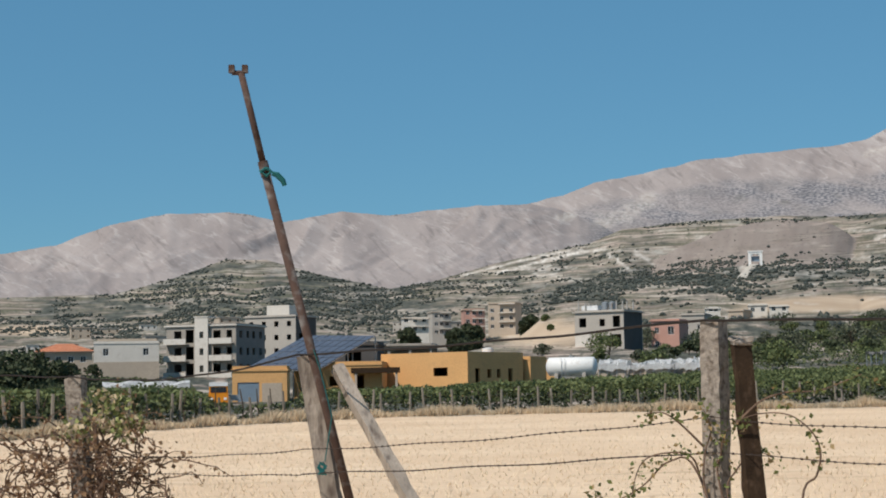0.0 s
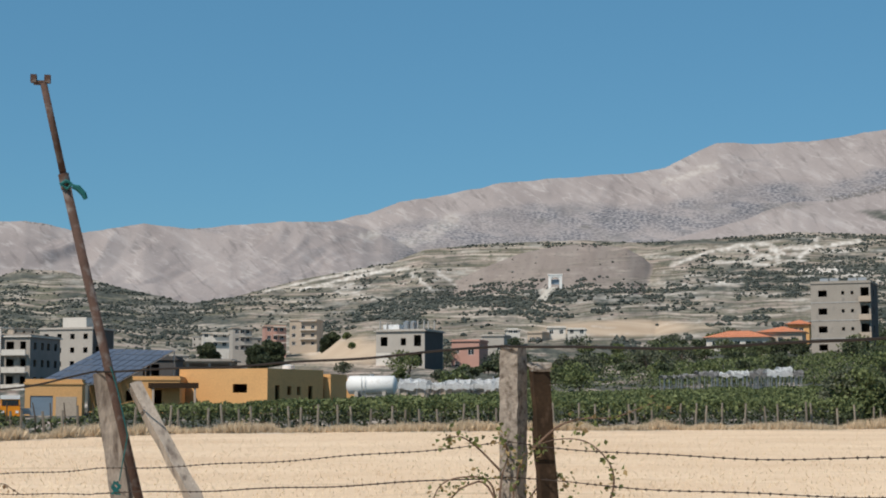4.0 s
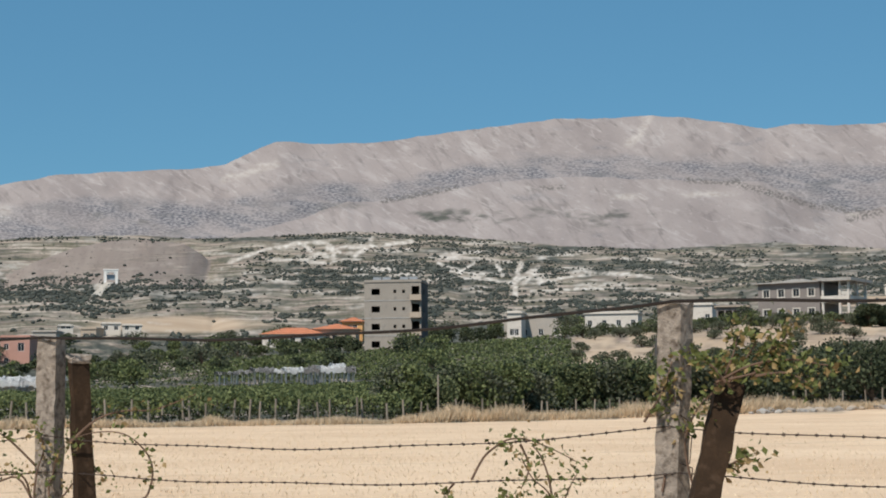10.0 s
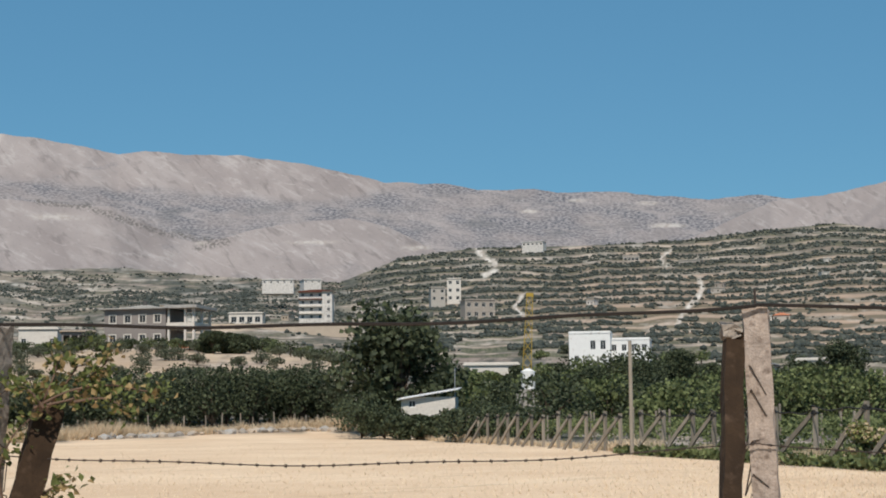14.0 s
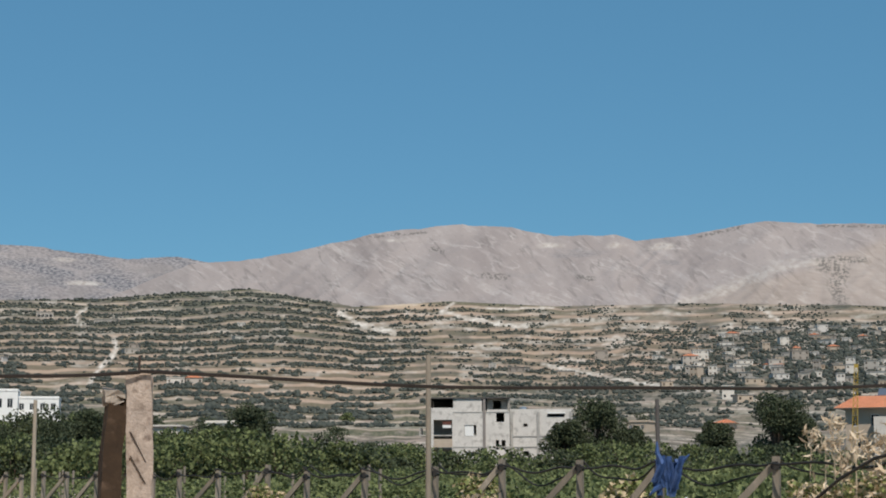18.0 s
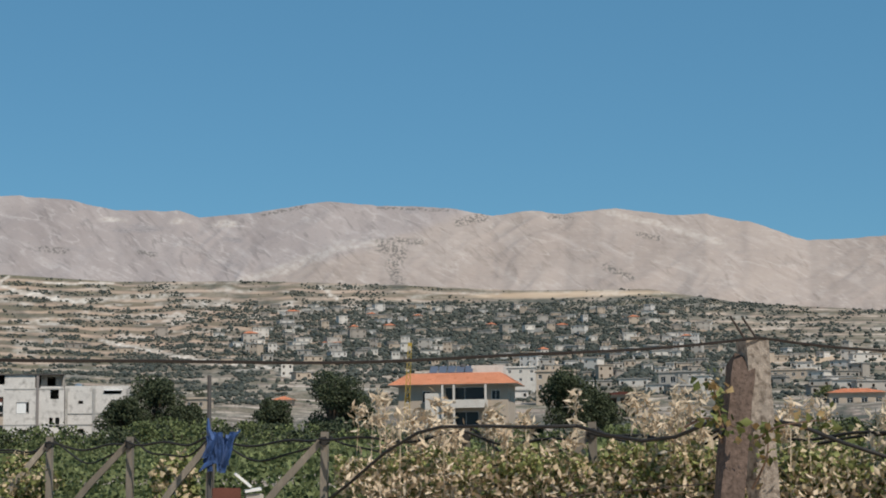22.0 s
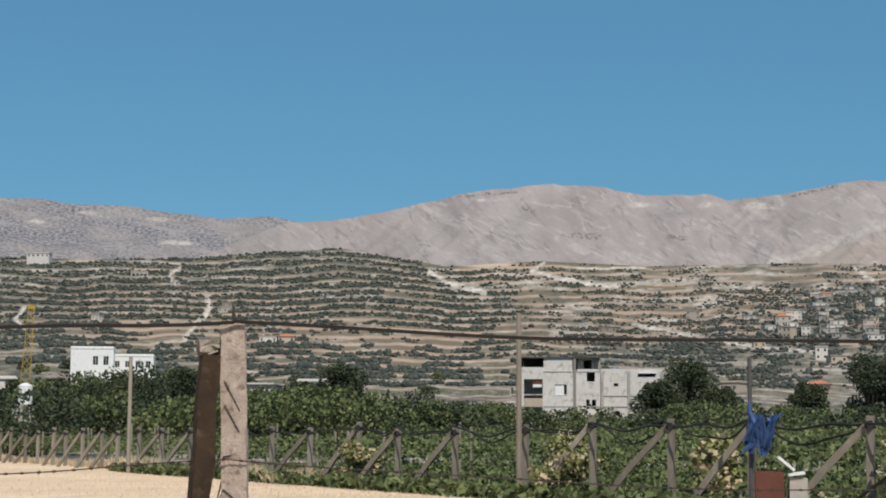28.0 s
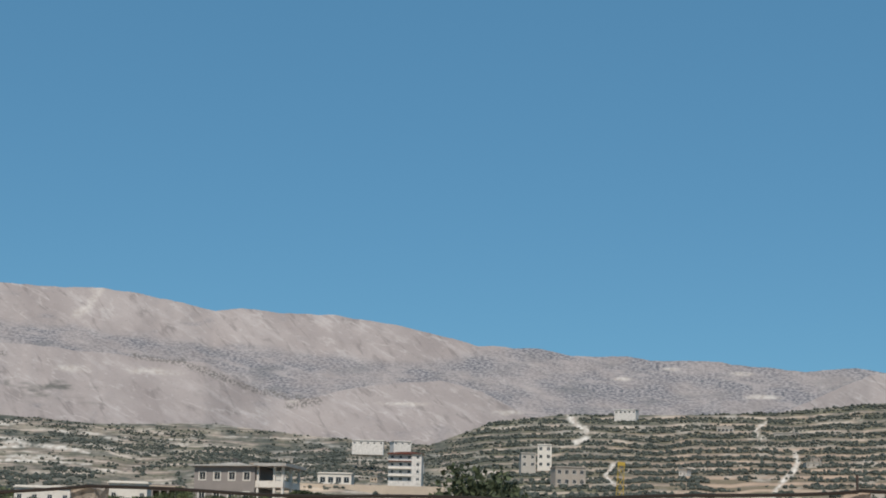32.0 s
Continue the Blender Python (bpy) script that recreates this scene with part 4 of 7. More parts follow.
b = building("yellow_middle_wing", "ochre wing under a concrete canopy", "building", -3.7, 190, 10.2, 9, 1, -6, YELLOW, 1.0, fh=3.5, front=[(.9, .3, 1.9, 2.4), (4.2, 1.2, 5.4, 2.3), (7.2, .2, 8.2, 2.4)], eave=.1, glazed=False)
part("canopy", boxes((1.8, -2.2, 2.6, 7.2, -.02, 3.2)), BROWNSTEEL, b)
for x in (2.2, 6.8):
    part("canopy_post", boxes((x, -2.1, -4, x + .25, -1.85, 2.6)), CREAM, b)
b = building("yellow_garage", "ochre garage with a blue-grey roller shutter", "building", -6.35, 181, 5.9, 6, 1, -4, YELLOW, -.3, fh=4.2, front=[(.55, .05, 2.9, 3.0)], glazed=False, eave=.12, parapet=.35)
sh = part("roller_shutter", boxes((-2.38, .12, .06, -.06, .17, 3.0)), SHUTTER, b, "blue-grey roller shutter")
for k in range(20):
    part("slat", boxes((-2.37, .085, .06 + k * .147, -.07, .119, .06 + (k + .82) * .147)), SHUTTER, sh)
part("white_panel", boxes((.25, -.05, .2, 2.4, -.004, 2.9)), CREAM, b)


def solar_roof():
    a, c = sight(-6.9, .78, 186), sight(-4.35, .74, 186)
    up = sight(-4.75, 1.93, 199) - a
    side = c - a
    ob = thing("solar_roof", Matrix.Translation(a), "sloping steel roof covered with dark blue solar panels", "solar roof")
    rows, cols = 6, 9
    for i in range(cols):
        for j in range(rows):
            q = [side * ((i + u) / cols) + up * ((j + v) / rows) for u, v in ((.06, .04), (.94, .04), (.94, .96), (.06, .96))]
            n = side.cross(up).normalized() * 0.05
            bm = bmesh.new()
            lo, hi = [bm.verts.new(p) for p in q], [bm.verts.new(p + n) for p in q]
            bm.faces.new(hi)
            bm.faces.new(lo[::-1])
            for k in range(4):
                bm.faces.new((lo[k], lo[(k + 1) % 4], hi[(k + 1) % 4], hi[k]))
            part("solar_panel", bm, SOLAR, ob)
    rail = bmesh.new()
    for j in range(rows + 1):
        tube(rail, [up * (j / rows) - n * 1.2, side + up * (j / rows) - n * 1.2], 0.05, 4)
    for i in range(cols + 1):
        tube(rail, [side * (i / cols) - n * 1.2, side * (i / cols) + up - n * 1.2], 0.05, 4)
    part("frame", rail, STEEL, ob)
    for i in range(0, cols + 1, 3):
        for v in (0, .5, 1.0):
            p = side * (i / cols) + up * v
            part("post", tubes(([p, Vector((p.x, p.y, -6.0))], .08), sides=5), STEEL, ob)
    return ob


solar_roof()
building("solar_house", "dark-sided house under the solar roof", "building", -3.55, 206, 9, 6, 2, -10, DARK_AND_SHADED, 1.2, fh=3.0, front=[(1, 4, 3, 5.5), (5, 4, 7, 5.5)], glazed=False, eave=.2)


def storage_tank():
    c, L, r = sight(4.38, .72, 186), 5.1, 1.03
    ob = thing("storage_tank", Matrix.Translation((c.x, c.y, c.z)) @ pose(0, 0, 0, 0, 0, -4.4 - 14), "large white horizontal steel storage tank on saddles", "tank")
    bm = bmesh.new()
    prof = [(-L / 2 - .35, .05), (-L / 2 - .3, .5), (-L / 2 - .12, .85), (-L / 2, r), (L / 2, r), (L / 2 + .12, .85), (L / 2 + .3, .5), (L / 2 + .35, .05)]
    tube(bm, [(x, 0, 0) for x, _ in prof], [q for _, q in prof], 24)
    part("tank_shell", bm, WHITEPAINT, ob, smooth=True)
    for x in (-1.6, 1.6):
        part("saddle", boxes((x - .2, -.9, -4.2, x + .2, .9, -.75)), CEMENT, ob)
    part("hatch", tubes(([(0, 0, .95), (0, 0, 1.2)], .25), sides=10), STEEL, ob)
    part("ladder", tubes(([(-.9, -1.1, -1.2), (-.9, -1.1, .9)], .03), ([(-.5, -1.1, -1.2), (-.5, -1.1, .9)], .03), sides=4), STEEL, ob)


storage_tank()


def shelter(az, d, w, dep, h, z, name, label, turn=0.0):
    """A low tent of plastic sheeting with a sagging, creased roof."""
    p = spot(az, d, z)
    ob = thing(name, pose(p.x, p.y, p.z, 0, 0, -az + turn), label, "shelter", "plastic shelters")
    nx, ny = 14, 6
    v, f = [], []
    for j in range(ny + 1):
        for i in range(nx + 1):
            x, y = (i / nx - .5) * w, j / ny * dep
            lift = h * (.72 + .28 * math.sin(math.pi * j / ny)) + (.16 + .09 * h) * float(lattice(i * .8 + az * 7, j * .9, 5)) - .12 * abs(math.sin(i / nx * math.pi * 3))
            v.append((x + .1 * float(lattice(i, j, 8)), y, lift))
    for j in range(ny):
        for i in range(nx):
            k = j * (nx + 1) + i
            f.append((k, k + 1, k + nx + 2, k + nx + 1))
    bm = bmesh.new()
    vs = [bm.verts.new(q) for q in v]
    for q in f:
        bm.faces.new([vs[i] for i in q])
    skirt = [bm.verts.new((vs[i].co.x, -.05, .35 + .25 * float(lattice(i * .7, az, 3)))) for i in range(nx + 1)]
    for i in range(nx):
        bm.faces.new((skirt[i], skirt[i + 1], vs[i + 1], vs[i]))
    bmesh.ops.solidify(bm, geom=bm.faces[:], thickness=0.04)
    part("sheet", bm, TARPAULIN if "patched" in label and int(az * 10) % 3 == 0 else SHEETING, ob)
    for x in (-w / 2 + .2, -w / 6, w / 6, w / 2 - .2):
        for y in (.15, dep - .2):
            part("pole", tubes(([(x, y, -4), (x, y, h * .7)], .05), sides=5), STEEL, ob)
    if "patched" not in label:
        part("low_wall", boxes((-w / 2, .3, -3, w / 2, .45, .7)), CREAM, ob)
    return ob


for az, w, h, dd in ((5.75, 3.6, 1.7, 203), (6.6, 2.6, 1.3, 207), (7.3, 3.2, 1.6, 205), (8.1, 3.4, 1.7, 209), (8.8, 2.4, 1.9, 207)):
    shelter(az, dd, w, 4, h, EYE + dd * math.tan(radians(.46)), "plastic_shelter", "low shelter of white plastic sheeting on poles", -12)
for az, w, h, e0, dd in ((14.7, 2.4, .6, .88, 196), (15.3, 2.2, .8, .88, 199), (15.9, 2.4, 1.1, .88, 197), (16.45, 1.9, .9, .88, 201), (16.95, 2.2, 1.1, .88, 199), (17.4, 1.7, 1.1, .88, 202), (17.75, 1.8, 1.4, .88, 206), (18.1, 1.8, 1.3, .88, 200), (18.5, 1.6, 1.6, .88, 204), (18.9, 1.2, 1.2, .88, 203)):
    shelter(az, dd, w, 4, h, EYE + dd * math.tan(radians(e0)), "plastic_shelter", "patched tent of pale sheeting among the vines", 8)
shelter(-10.2, 215, 11, 4, 2.0, 1.3, "market_awning", "long white awning beside the vines", 0)

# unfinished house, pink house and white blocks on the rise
# the side turned from the sun is coloured near black as shade
b = building("unfinished_house", "unfinished grey house with roof posts, its side wall coloured dark for shade", "house", 5.35, 344, 11.0, 10, 2, -24, CEMENT, 9.6, fh=3.7, side_mat=DARK_AND_SHADED, front=[(1.0, 4.4, 2.6, 6.3), (5.6, 4.5, 6.8, 6.0), (8.6, 4.3, 10.2, 6.6), (1.6, .8, 2.4, 2.6), (5.4, .9, 6.6, 2.1), (8.2, .2, 10.4, 2.8)], glazed=False, eave=.4)
part("white_panel", boxes((-5.5, -.06, -.5, -2.2, -.004, 3.0)), WHITEWASH, b)
for x in (-5, -3.4, 2.6, 3.6, 5.0):
    for y in (.5, 6):
        part("roof_post", boxes((x, y, 7.6, x + .25, y + .25, 9.3 + .4 * ((x * 7) % 2))), CONCRETE_FAR, b)
part("roof_tarpaulin", boxes((-4.2, .8, 7.7, -.6, 5, 8.9)), SHEETING, b)
water_tank(b, .8, 1.5, 7.9, .7, 1.5, STEEL)
water_tank(b, 2.4, 1.5, 7.9, .7, 1.5, STEEL)
building("pink_house", "salmon pink house with a flat roof", "house", 7.6, 372, 6.4, 8, 2, -15, PINK, 9.6, 3.2, front=[(.8, 3.7, 1.8, 5.0), (3.8, 3.4, 5.2, 5.2), (.8, .6, 1.8, 2.0)])
for az, d, w, e0, e1, mat, fl in ((8.55, 400, 5.5, 1.45, 2.4, CEMENT, 2), (9.25, 430, 3.6, 1.75, 2.6, WHITEWASH, 3), (10.0, 450, 4.2, 1.8, 2.5, CREAM, 2), (10.75, 455, 5.0, 1.75, 2.68, WHITEWASH, 3), (11.45, 450, 5.0, 1.75, 2.62, WHITEWASH, 3)):
    building("white_block", "white flat-roofed house on the rise", "house", az, d, w, 8, fl, RNG.uniform(-20, 5), mat, EYE + d * math.tan(radians(e0)), (e1 - e0) * d / 57.3 / fl, front=[q for f in range(fl) for q in window_row(w, 2, f * 2.5 + .7, 1.1, 1.2, .6)], group="white houses on the rise")
building("garden_wall", "long pale boundary wall", "wall", 11.6, 430, 13, .4, 1, 0, WHITEWASH, EYE + 430 * math.tan(radians(1.66)), 2.6, roof="none", slabs=False)

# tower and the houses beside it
# the tower's side walls have their shade painted in by side_mat
b = building("concrete_tower_house", "four-storey bare concrete apartment house with solar heaters on the roof", "building", 20.35, 297, 10.3, 9, 4, -9, BLOCKWORK, 10.3, fh=3.15, side_mat=DARK_AND_SHADED,
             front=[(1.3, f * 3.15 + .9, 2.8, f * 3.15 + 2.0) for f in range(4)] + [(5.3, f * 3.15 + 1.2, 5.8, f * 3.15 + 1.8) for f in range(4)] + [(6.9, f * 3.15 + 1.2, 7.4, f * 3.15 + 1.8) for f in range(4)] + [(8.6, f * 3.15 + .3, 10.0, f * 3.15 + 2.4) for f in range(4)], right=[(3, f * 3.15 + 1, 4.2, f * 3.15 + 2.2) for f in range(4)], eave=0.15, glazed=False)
for f in range(4):
    part("balcony", boxes((3.2, -.9, f * 3.15 - .15, 5.3, -.01, f * 3.15), (3.2, -.9, f * 3.15, 5.3, -.8, f * 3.15 + .85)), CREAM, b)
    part("storey_band", boxes((-5.2, -.06, f * 3.15 - .22, 3.1, -.004, f * 3.15 - .02)), CONCRETE_FAR, b)
for x in (-3.9, -2.2, 1.0, 2.7):
    part("solar_heater", boxes((x, 1.0, 13.05, x + 1.5, 2.2, 13.15), (x, 2.2, 13.0, x + 1.5, 2.7, 13.7)), STEEL, b)
building("tile_roof_villa", "white villa under a broad orange tile roof", "house", 16.9, 350, 12.8, 9, 1, -6, WHITEWASH, EYE + 350 * math.tan(radians(1.85)), 2.9, front=window_row(12.8, 5, .8, 1.2, 1.4), roof="hip", rise=1.5)
building("tile_roof_villa", "cream villa wing under an orange tile roof", "house", 18.35, 358, 9.0, 9, 1, -6, CREAM, EYE + 358 * math.tan(radians(1.95)), 3.4, front=window_row(9, 3, .9, 1.2, 1.4), roof="hip", rise=1.3)
building("tile_roof_villa", "ochre upper house with a small orange tile roof", "house", 18.95, 370, 4.6, 6, 2, -6, YELLOW, EYE + 370 * math.tan(radians(1.95)), 2.6, front=window_row(4.6, 2, 3.2, 1.0, 1.2), roof="hip", rise=1.0)
for az, d, w, e0, e1, mat in ((25.2, 330, 11.5, 2.05, 2.9, CEMENT), (24.55, 322, 2.8, 2.05, 3.0, WHITEWASH), (27.9, 345, 11.0, 2.35, 2.95, WHITEWASH), (30.7, 340, 7.6, 2.5, 3.2, WHITEWASH)):
    building("flat_roof_house", "low white flat-roofed house above the orchard", "house", az, d, w, 8, 1, RNG.uniform(-12, 6), mat, EYE + d * math.tan(radians(e0)), (e1 - e0) * d / 57.3, front=window_row(w, max(2, int(w / 2.6)), 1.0, 1.0, 1.3, .5), eave=.35, group="low houses above the orchard")
b = building("arcade_house", "low house with a brown stone arcade", "house", 32.0, 330, 6.0, 7, 1, 0, GREYSTONE, EYE + 330 * math.tan(radians(2.55)), 3.3, front=[(.3, .2, 1.5, 2.6), (1.8, .2, 3.0, 2.6), (3.3, .2, 4.5, 2.6), (4.8, .2, 5.7, 2.6)], glazed=False, roof_mat=CREAM, eave=.5)

# grey villa with white window surrounds
b = building("grey_villa", "two-storey grey stone villa with white window surrounds and deep eaves", "house", 33.9, 309, 11.9, 11, 2, -22, GREYSTONE, 15.4, fh=3.6, trim=WHITEWASH,
             front=[*window_row(11.9, 4, 1.1, 1.2, 1.4, 1.0), *window_row(11.9, 4, 4.7, 1.2, 1.4, 1.0)], roof="flat", eave=.9, roof_mat=CONCRETE_FAR, parapet=0)
part("upper_roof", hip(8.5, 8.0, 7.42, .3, .9), CONCRETE_FAR, b).location.y = 1.5
for z in (-.25, 3.4):
    part("terrace_slab", boxes((5.95, 0.2, z, 11.4, 9.5, z + .25)), WHITEWASH, b)
part("terrace_rail", boxes((6.0, .2, 3.65, 11.4, .35, 4.6), (11.25, .35, 3.65, 11.4, 9.4, 4.6)), WHITEWASH, b)
for x, y in ((6.2, .3), (9.4, .3), (11.0, .3), (11.0, 4.5), (11.0, 9)):
    part("column", boxes((x, y, -3, x + .4, y + .4, 7.2)), WHITEWASH, b)
part("terrace_roof", boxes((5.96, -.9, 7.2, 12.2, 10.5, 7.75)), CONCRETE_FAR, b)
part("porch_tiles", boxes((9.5, -2.6, -.2, 12.3, -.3, .35)), TILE, b)
part("roof_drum", tubes(([(0, 5, 7.4), (0, 5, 9.0)], .5), sides=10), DARK_AND_SHADED, b)

# houses high on the slopes
for az, d, w, e0, e1, mat, fl, lab in ((37.65, 620, 12.5, 3.3, 3.75, WHITEWASH, 1, "white house on the slope"), (40.05, 600, 12.0, 3.5, 4.5, PALECON, 4, "tall white apartment house with red-brown bands"), (38.75, 900, 17, 4.74, 4.90, PALECON, 1, "long pale house on the slope"), (39.95, 930, 10, 4.76, 4.90, PALECON, 1, "cream house on the slope"),
                              (44.3, 800, 7, 4.1, 4.6, CEMENT, 2, "grey house on the terraced slope"), (44.85, 830, 7, 4.1, 4.9, WHITEWASH, 3, "white house on the terraced slope"), (45.75, 700, 13, 3.5, 4.15, BLOCKWORK, 2, "grey unfinished house on the terraced slope"), (47.6, 1290, 17, 5.98, 6.14, PALECON, 1, "long pale house on the hill crest"), (53.0, 1150, 16, 5.1, 5.4, CEMENT, 1, "grey house among the terraces"), (51.0, 1200, 12, 5.35, 5.6, CEMENT, 1, "grey house among the terraces")):
    h = (e1 - e0) * d / 57.3 / fl
    hh = building("hillside_house", lab, "house", az, d, w, 9, fl, RNG.uniform(-25, 15), mat, EYE + d * math.tan(radians(e0)), h, front=[q for f in range(fl) for q in window_row(w, max(2, int(w / 3)), f * h + h * .3, h * .42, h * .45, .8)], eave=.4, roof="hip" if "bands" in lab else "flat", roof_mat=REDBROWN if "bands" in lab else None, rise=1.0, group="houses on the slopes")
    if "bands" in lab:
        for f in range(1, fl + 1):
            part("balcony", boxes((-w * .5, -1.3, f * h - .35, w * .2, -.01, f * h - .05)), REDBROWN if f > 2 else WHITEWASH, hh)
building("garden_wall", "long pale boundary wall below the hillside houses", "wall", 38.9, 588, 52, .4, 1, 0, CREAM, EYE + 588 * math.tan(radians(3.2)), 2.0, roof="none", slabs=False)


def gateway():
    p = sight(10.72, 4.22, 800)
    ob = thing("hill_gateway", pose(p.x, p.y, p.z - .6, 0, 0, -10.7), "tall pale gateway monument on the hill", "gateway")
    bm = bmesh.new()
    for q in ((-3.3, 0, -4, -2.0, 2.2, 4.6), (2.0, 0, -4, 3.3, 2.2, 4.6), (-2.0, 0, 3.7, 2.0, 2.2, 4.6), (-2.0, .4, 2.7, -1.4, 1.8, 3.7), (1.4, .4, 2.7, 2.0, 1.8, 3.7), (-1.4, .4, 3.3, -.8, 1.8, 3.7), (.8, .4, 3.3, 1.4, 1.8, 3.7), (-3.6, -.3, 4.6, 3.6, 2.5, 5.1)):
        box(bm, *q)
    part("arch", bm, WHITEPAINT, ob)
    part("inscription_board", boxes((-1.9, 1.85, .2, 1.9, 2.1, 2.6)), SHUTTER, ob)
    o = ob.matrix_basis.inverted()
    for k in range(16):
        a, d = 10.66 - .028 * k, 803 - 6.5 * k
        q = o @ spot(a, d)
        part("step", boxes((q.x - 1.9, q.y - 4.0, q.z - 2.5, q.x + 1.9, q.y + 4.0, q.z + .35)), WHITEWASH, ob)


gateway()

# middle distance at the slanting vineyard
b = building("white_arched_house", "white house with two dark arched windows", "house", 49.5, 330, 8.2, 8, 2, -4, WHITEPAINT, EYE + 330 * math.tan(radians(1.8)), 3.3, front=[(4.2, 3.4, 5.3, 5.2), (6.2, 3.4, 7.3, 5.2), (1.0, .8, 2.0, 2.2)], eave=.1)
building("white_arched_house", "low white wing with a row of windows", "house", 50.85, 334, 8.2, 7, 1, -4, WHITEPAINT, EYE + 334 * math.tan(radians(1.95)), 4.4, front=window_row(8.2, 4, 2.2, 1.0, 1.3, .6), eave=.1)
building("white_yard_wall", "long low whitewashed yard building", "shed", 46.1, 250, 8.2, 5, 1, 0, WHITEWASH, EYE + 250 * math.tan(radians(1.5)), 1.7, front=[(1.2, .5, 2.0, 1.2)], eave=.3)
building("white_bungalow", "white bungalow with a dark flat roof", "house", 54.6, 262, 9.5, 8, 1, -10, WHITEWASH, EYE + 262 * math.tan(radians(1.0)), 3.4, front=[(.8, .7, 1.9, 2.2), (3.6, .2, 5.8, 2.4), (7.2, .8, 8.4, 2.1)], roof_mat=DARK_AND_SHADED, eave=.4)
building("white_bungalow", "small white outbuilding among the trees", "house", 57.0, 285, 5.5, 6, 1, -10, WHITEWASH, EYE + 285 * math.tan(radians(1.3)), 3.0, front=window_row(5.5, 2, .9), eave=.2)
b = building("field_hut", "small white hut with a slanting tin roof", "shed", 43.9, 138.5, 4.5, 3, 1, -6, WHITEWASH, EYE + 138.5 * math.tan(radians(.30)), 1.25, front=[(.6, .4, 1.2, 1.0)], roof="none", slabs=False, foot=3)
part("tin_roof", box(bmesh.new(), -2.6, -.5, 0, 2.6, 3.4, .08, pose(0, 0, 1.45, 3, -9, 0)), SHEETING, b, "slanting white tin roof")
part("mast", tubes(([(2.2, .2, 0), (2.25, .2, 3.6)], .04), sides=5), STEEL, b)


def lattice_mast(az, el0, el1, d, w, label):
    """A yellow lattice tower of four legs and crossed braces."""
    base, h = sight(az, el0, d), d * (math.tan(radians(el1)) - math.tan(radians(el0)))
    ob = thing("drilling_mast", pose(base.x, base.y, base.z, 0, 3, -az), label, "mast")
    n = max(5, int(h / w / 1.1))
    hw = lambda k: w * (.5 - .18 * k / n)
    cr = [(-1, -1), (1, -1), (1, 1), (-1, 1)]
    for sx, sy in cr:
        part("leg", tubes(([(sx * w * .55, sy * w * .55, -4), (sx * hw(0), sy * hw(0), 0), (sx * hw(n), sy * hw(n), h)], .055), sides=4), YELLOWSTEEL, ob)
    for k in range(n):
        runs = []
        for i in range(4):
            (ax, ay), (bx, by) = cr[i], cr[(i + 1) % 4]
            runs.append(([(ax * hw(k), ay * hw(k), h * k / n), (bx * hw(k + 1), by * hw(k + 1), h * (k + 1) / n)], .032))
            runs.append(([(bx * hw(k), by * hw(k), h * k / n), (ax * hw(k + 1), ay * hw(k + 1), h * (k + 1) / n)], .032))
        part("brace", tubes(*runs, sides=4), YELLOWSTEEL, ob)
    part("crown_block", boxes((-w * .4, -w * .3, h, w * .4, w * .3, h + .5)), YELLOWSTEEL, ob)


lattice_mast(47.3, 1.2, 4.25, 225, 1.25, "yellow lattice drilling mast beside a white tank")
lattice_mast(78.45, 1.3, 3.65, 235, .75, "slim yellow lattice mast behind the tile-roofed house")
p = sight(47.35, 1.05, 175)
wt = thing("yard_water_tank", Matrix.Translation(p), "upright white water tank on a block base", "tank")
water_tank(wt, 0, 0, 0, .75, 1.9, name="tank_body")
part("base", boxes((-.9, -.9, -4, .9, .9, -.01)), CEMENT, wt)

# pale unfinished concrete house
b = building("pale_concrete_house", "pale unfinished concrete house, two storeys with an open upper corner", "house", 65.45, 249, 12.3, 10, 2, -2, PALECON, 4.9, fh=3.25, glazed=False, foot=4,
             front=[(.9, 2.6, 3.7, 5.45), (.9, -.6, 3.7, 1.2), (5.5, 3.0, 7.3, 4.65), (5.7, .1, 7.3, .7), (10.3, 5.1, 11.5, 6.42), (10.2, 1.0, 10.7, 2.4), (11.05, 1.0, 11.65, 2.4)], left=[(.6, 3.6, 5, 6.0), (.6, .3, 5, 2.6)], eave=.0, parapet=0)
part("upper_wall", pierced(bmesh.new(), pose(-2.3, .02, 6.72), 4.3, 0, 1.9, .25, []), PALECON, b)
# recessed wall in darker cement than the front, adding shade by colour
part("upper_wall", pierced(bmesh.new(), pose(2.75, 1.4, 6.72), 3.15, 0, 1.9, .25, [(.9, .1, 2.1, 1.6)]), CEMENT, b)
part("loggia_parapet", boxes((-5.9, .02, 6.72, -2.3, .2, 7.25), (2.75, .02, 6.72, 5.9, .2, 6.95)), PALECON, b)
part("upper_side", boxes((-6.1, .3, 6.72, -5.85, 9.9, 8.62), (-5.8, 9.65, 6.72, 5.6, 9.9, 8.62), (5.86, .3, 6.72, 6.11, 9.6, 8.62)), BLOCKWORK, b)
part("upper_roof", boxes((-6.2, -.25, 8.62, 6.15, 10, 8.78)), DARK_AND_SHADED, b)
part("back_wall", boxes((-5.8, 3.0, .1, -2.1, 3.2, 6.2)), CEMENT, b)
part("balcony", boxes((-7.4, .5, 3.0, -6.16, 6, 3.25), (-7.4, .5, 3.25, -7.25, 6, 4.3), (-7.4, .5, -.2, -6.16, 6, .05)), CEMENT, b)
part("balcony_wall", boxes((-5.2, -.12, 1.35, -2.45, -.004, 2.6)), CREAM, b)
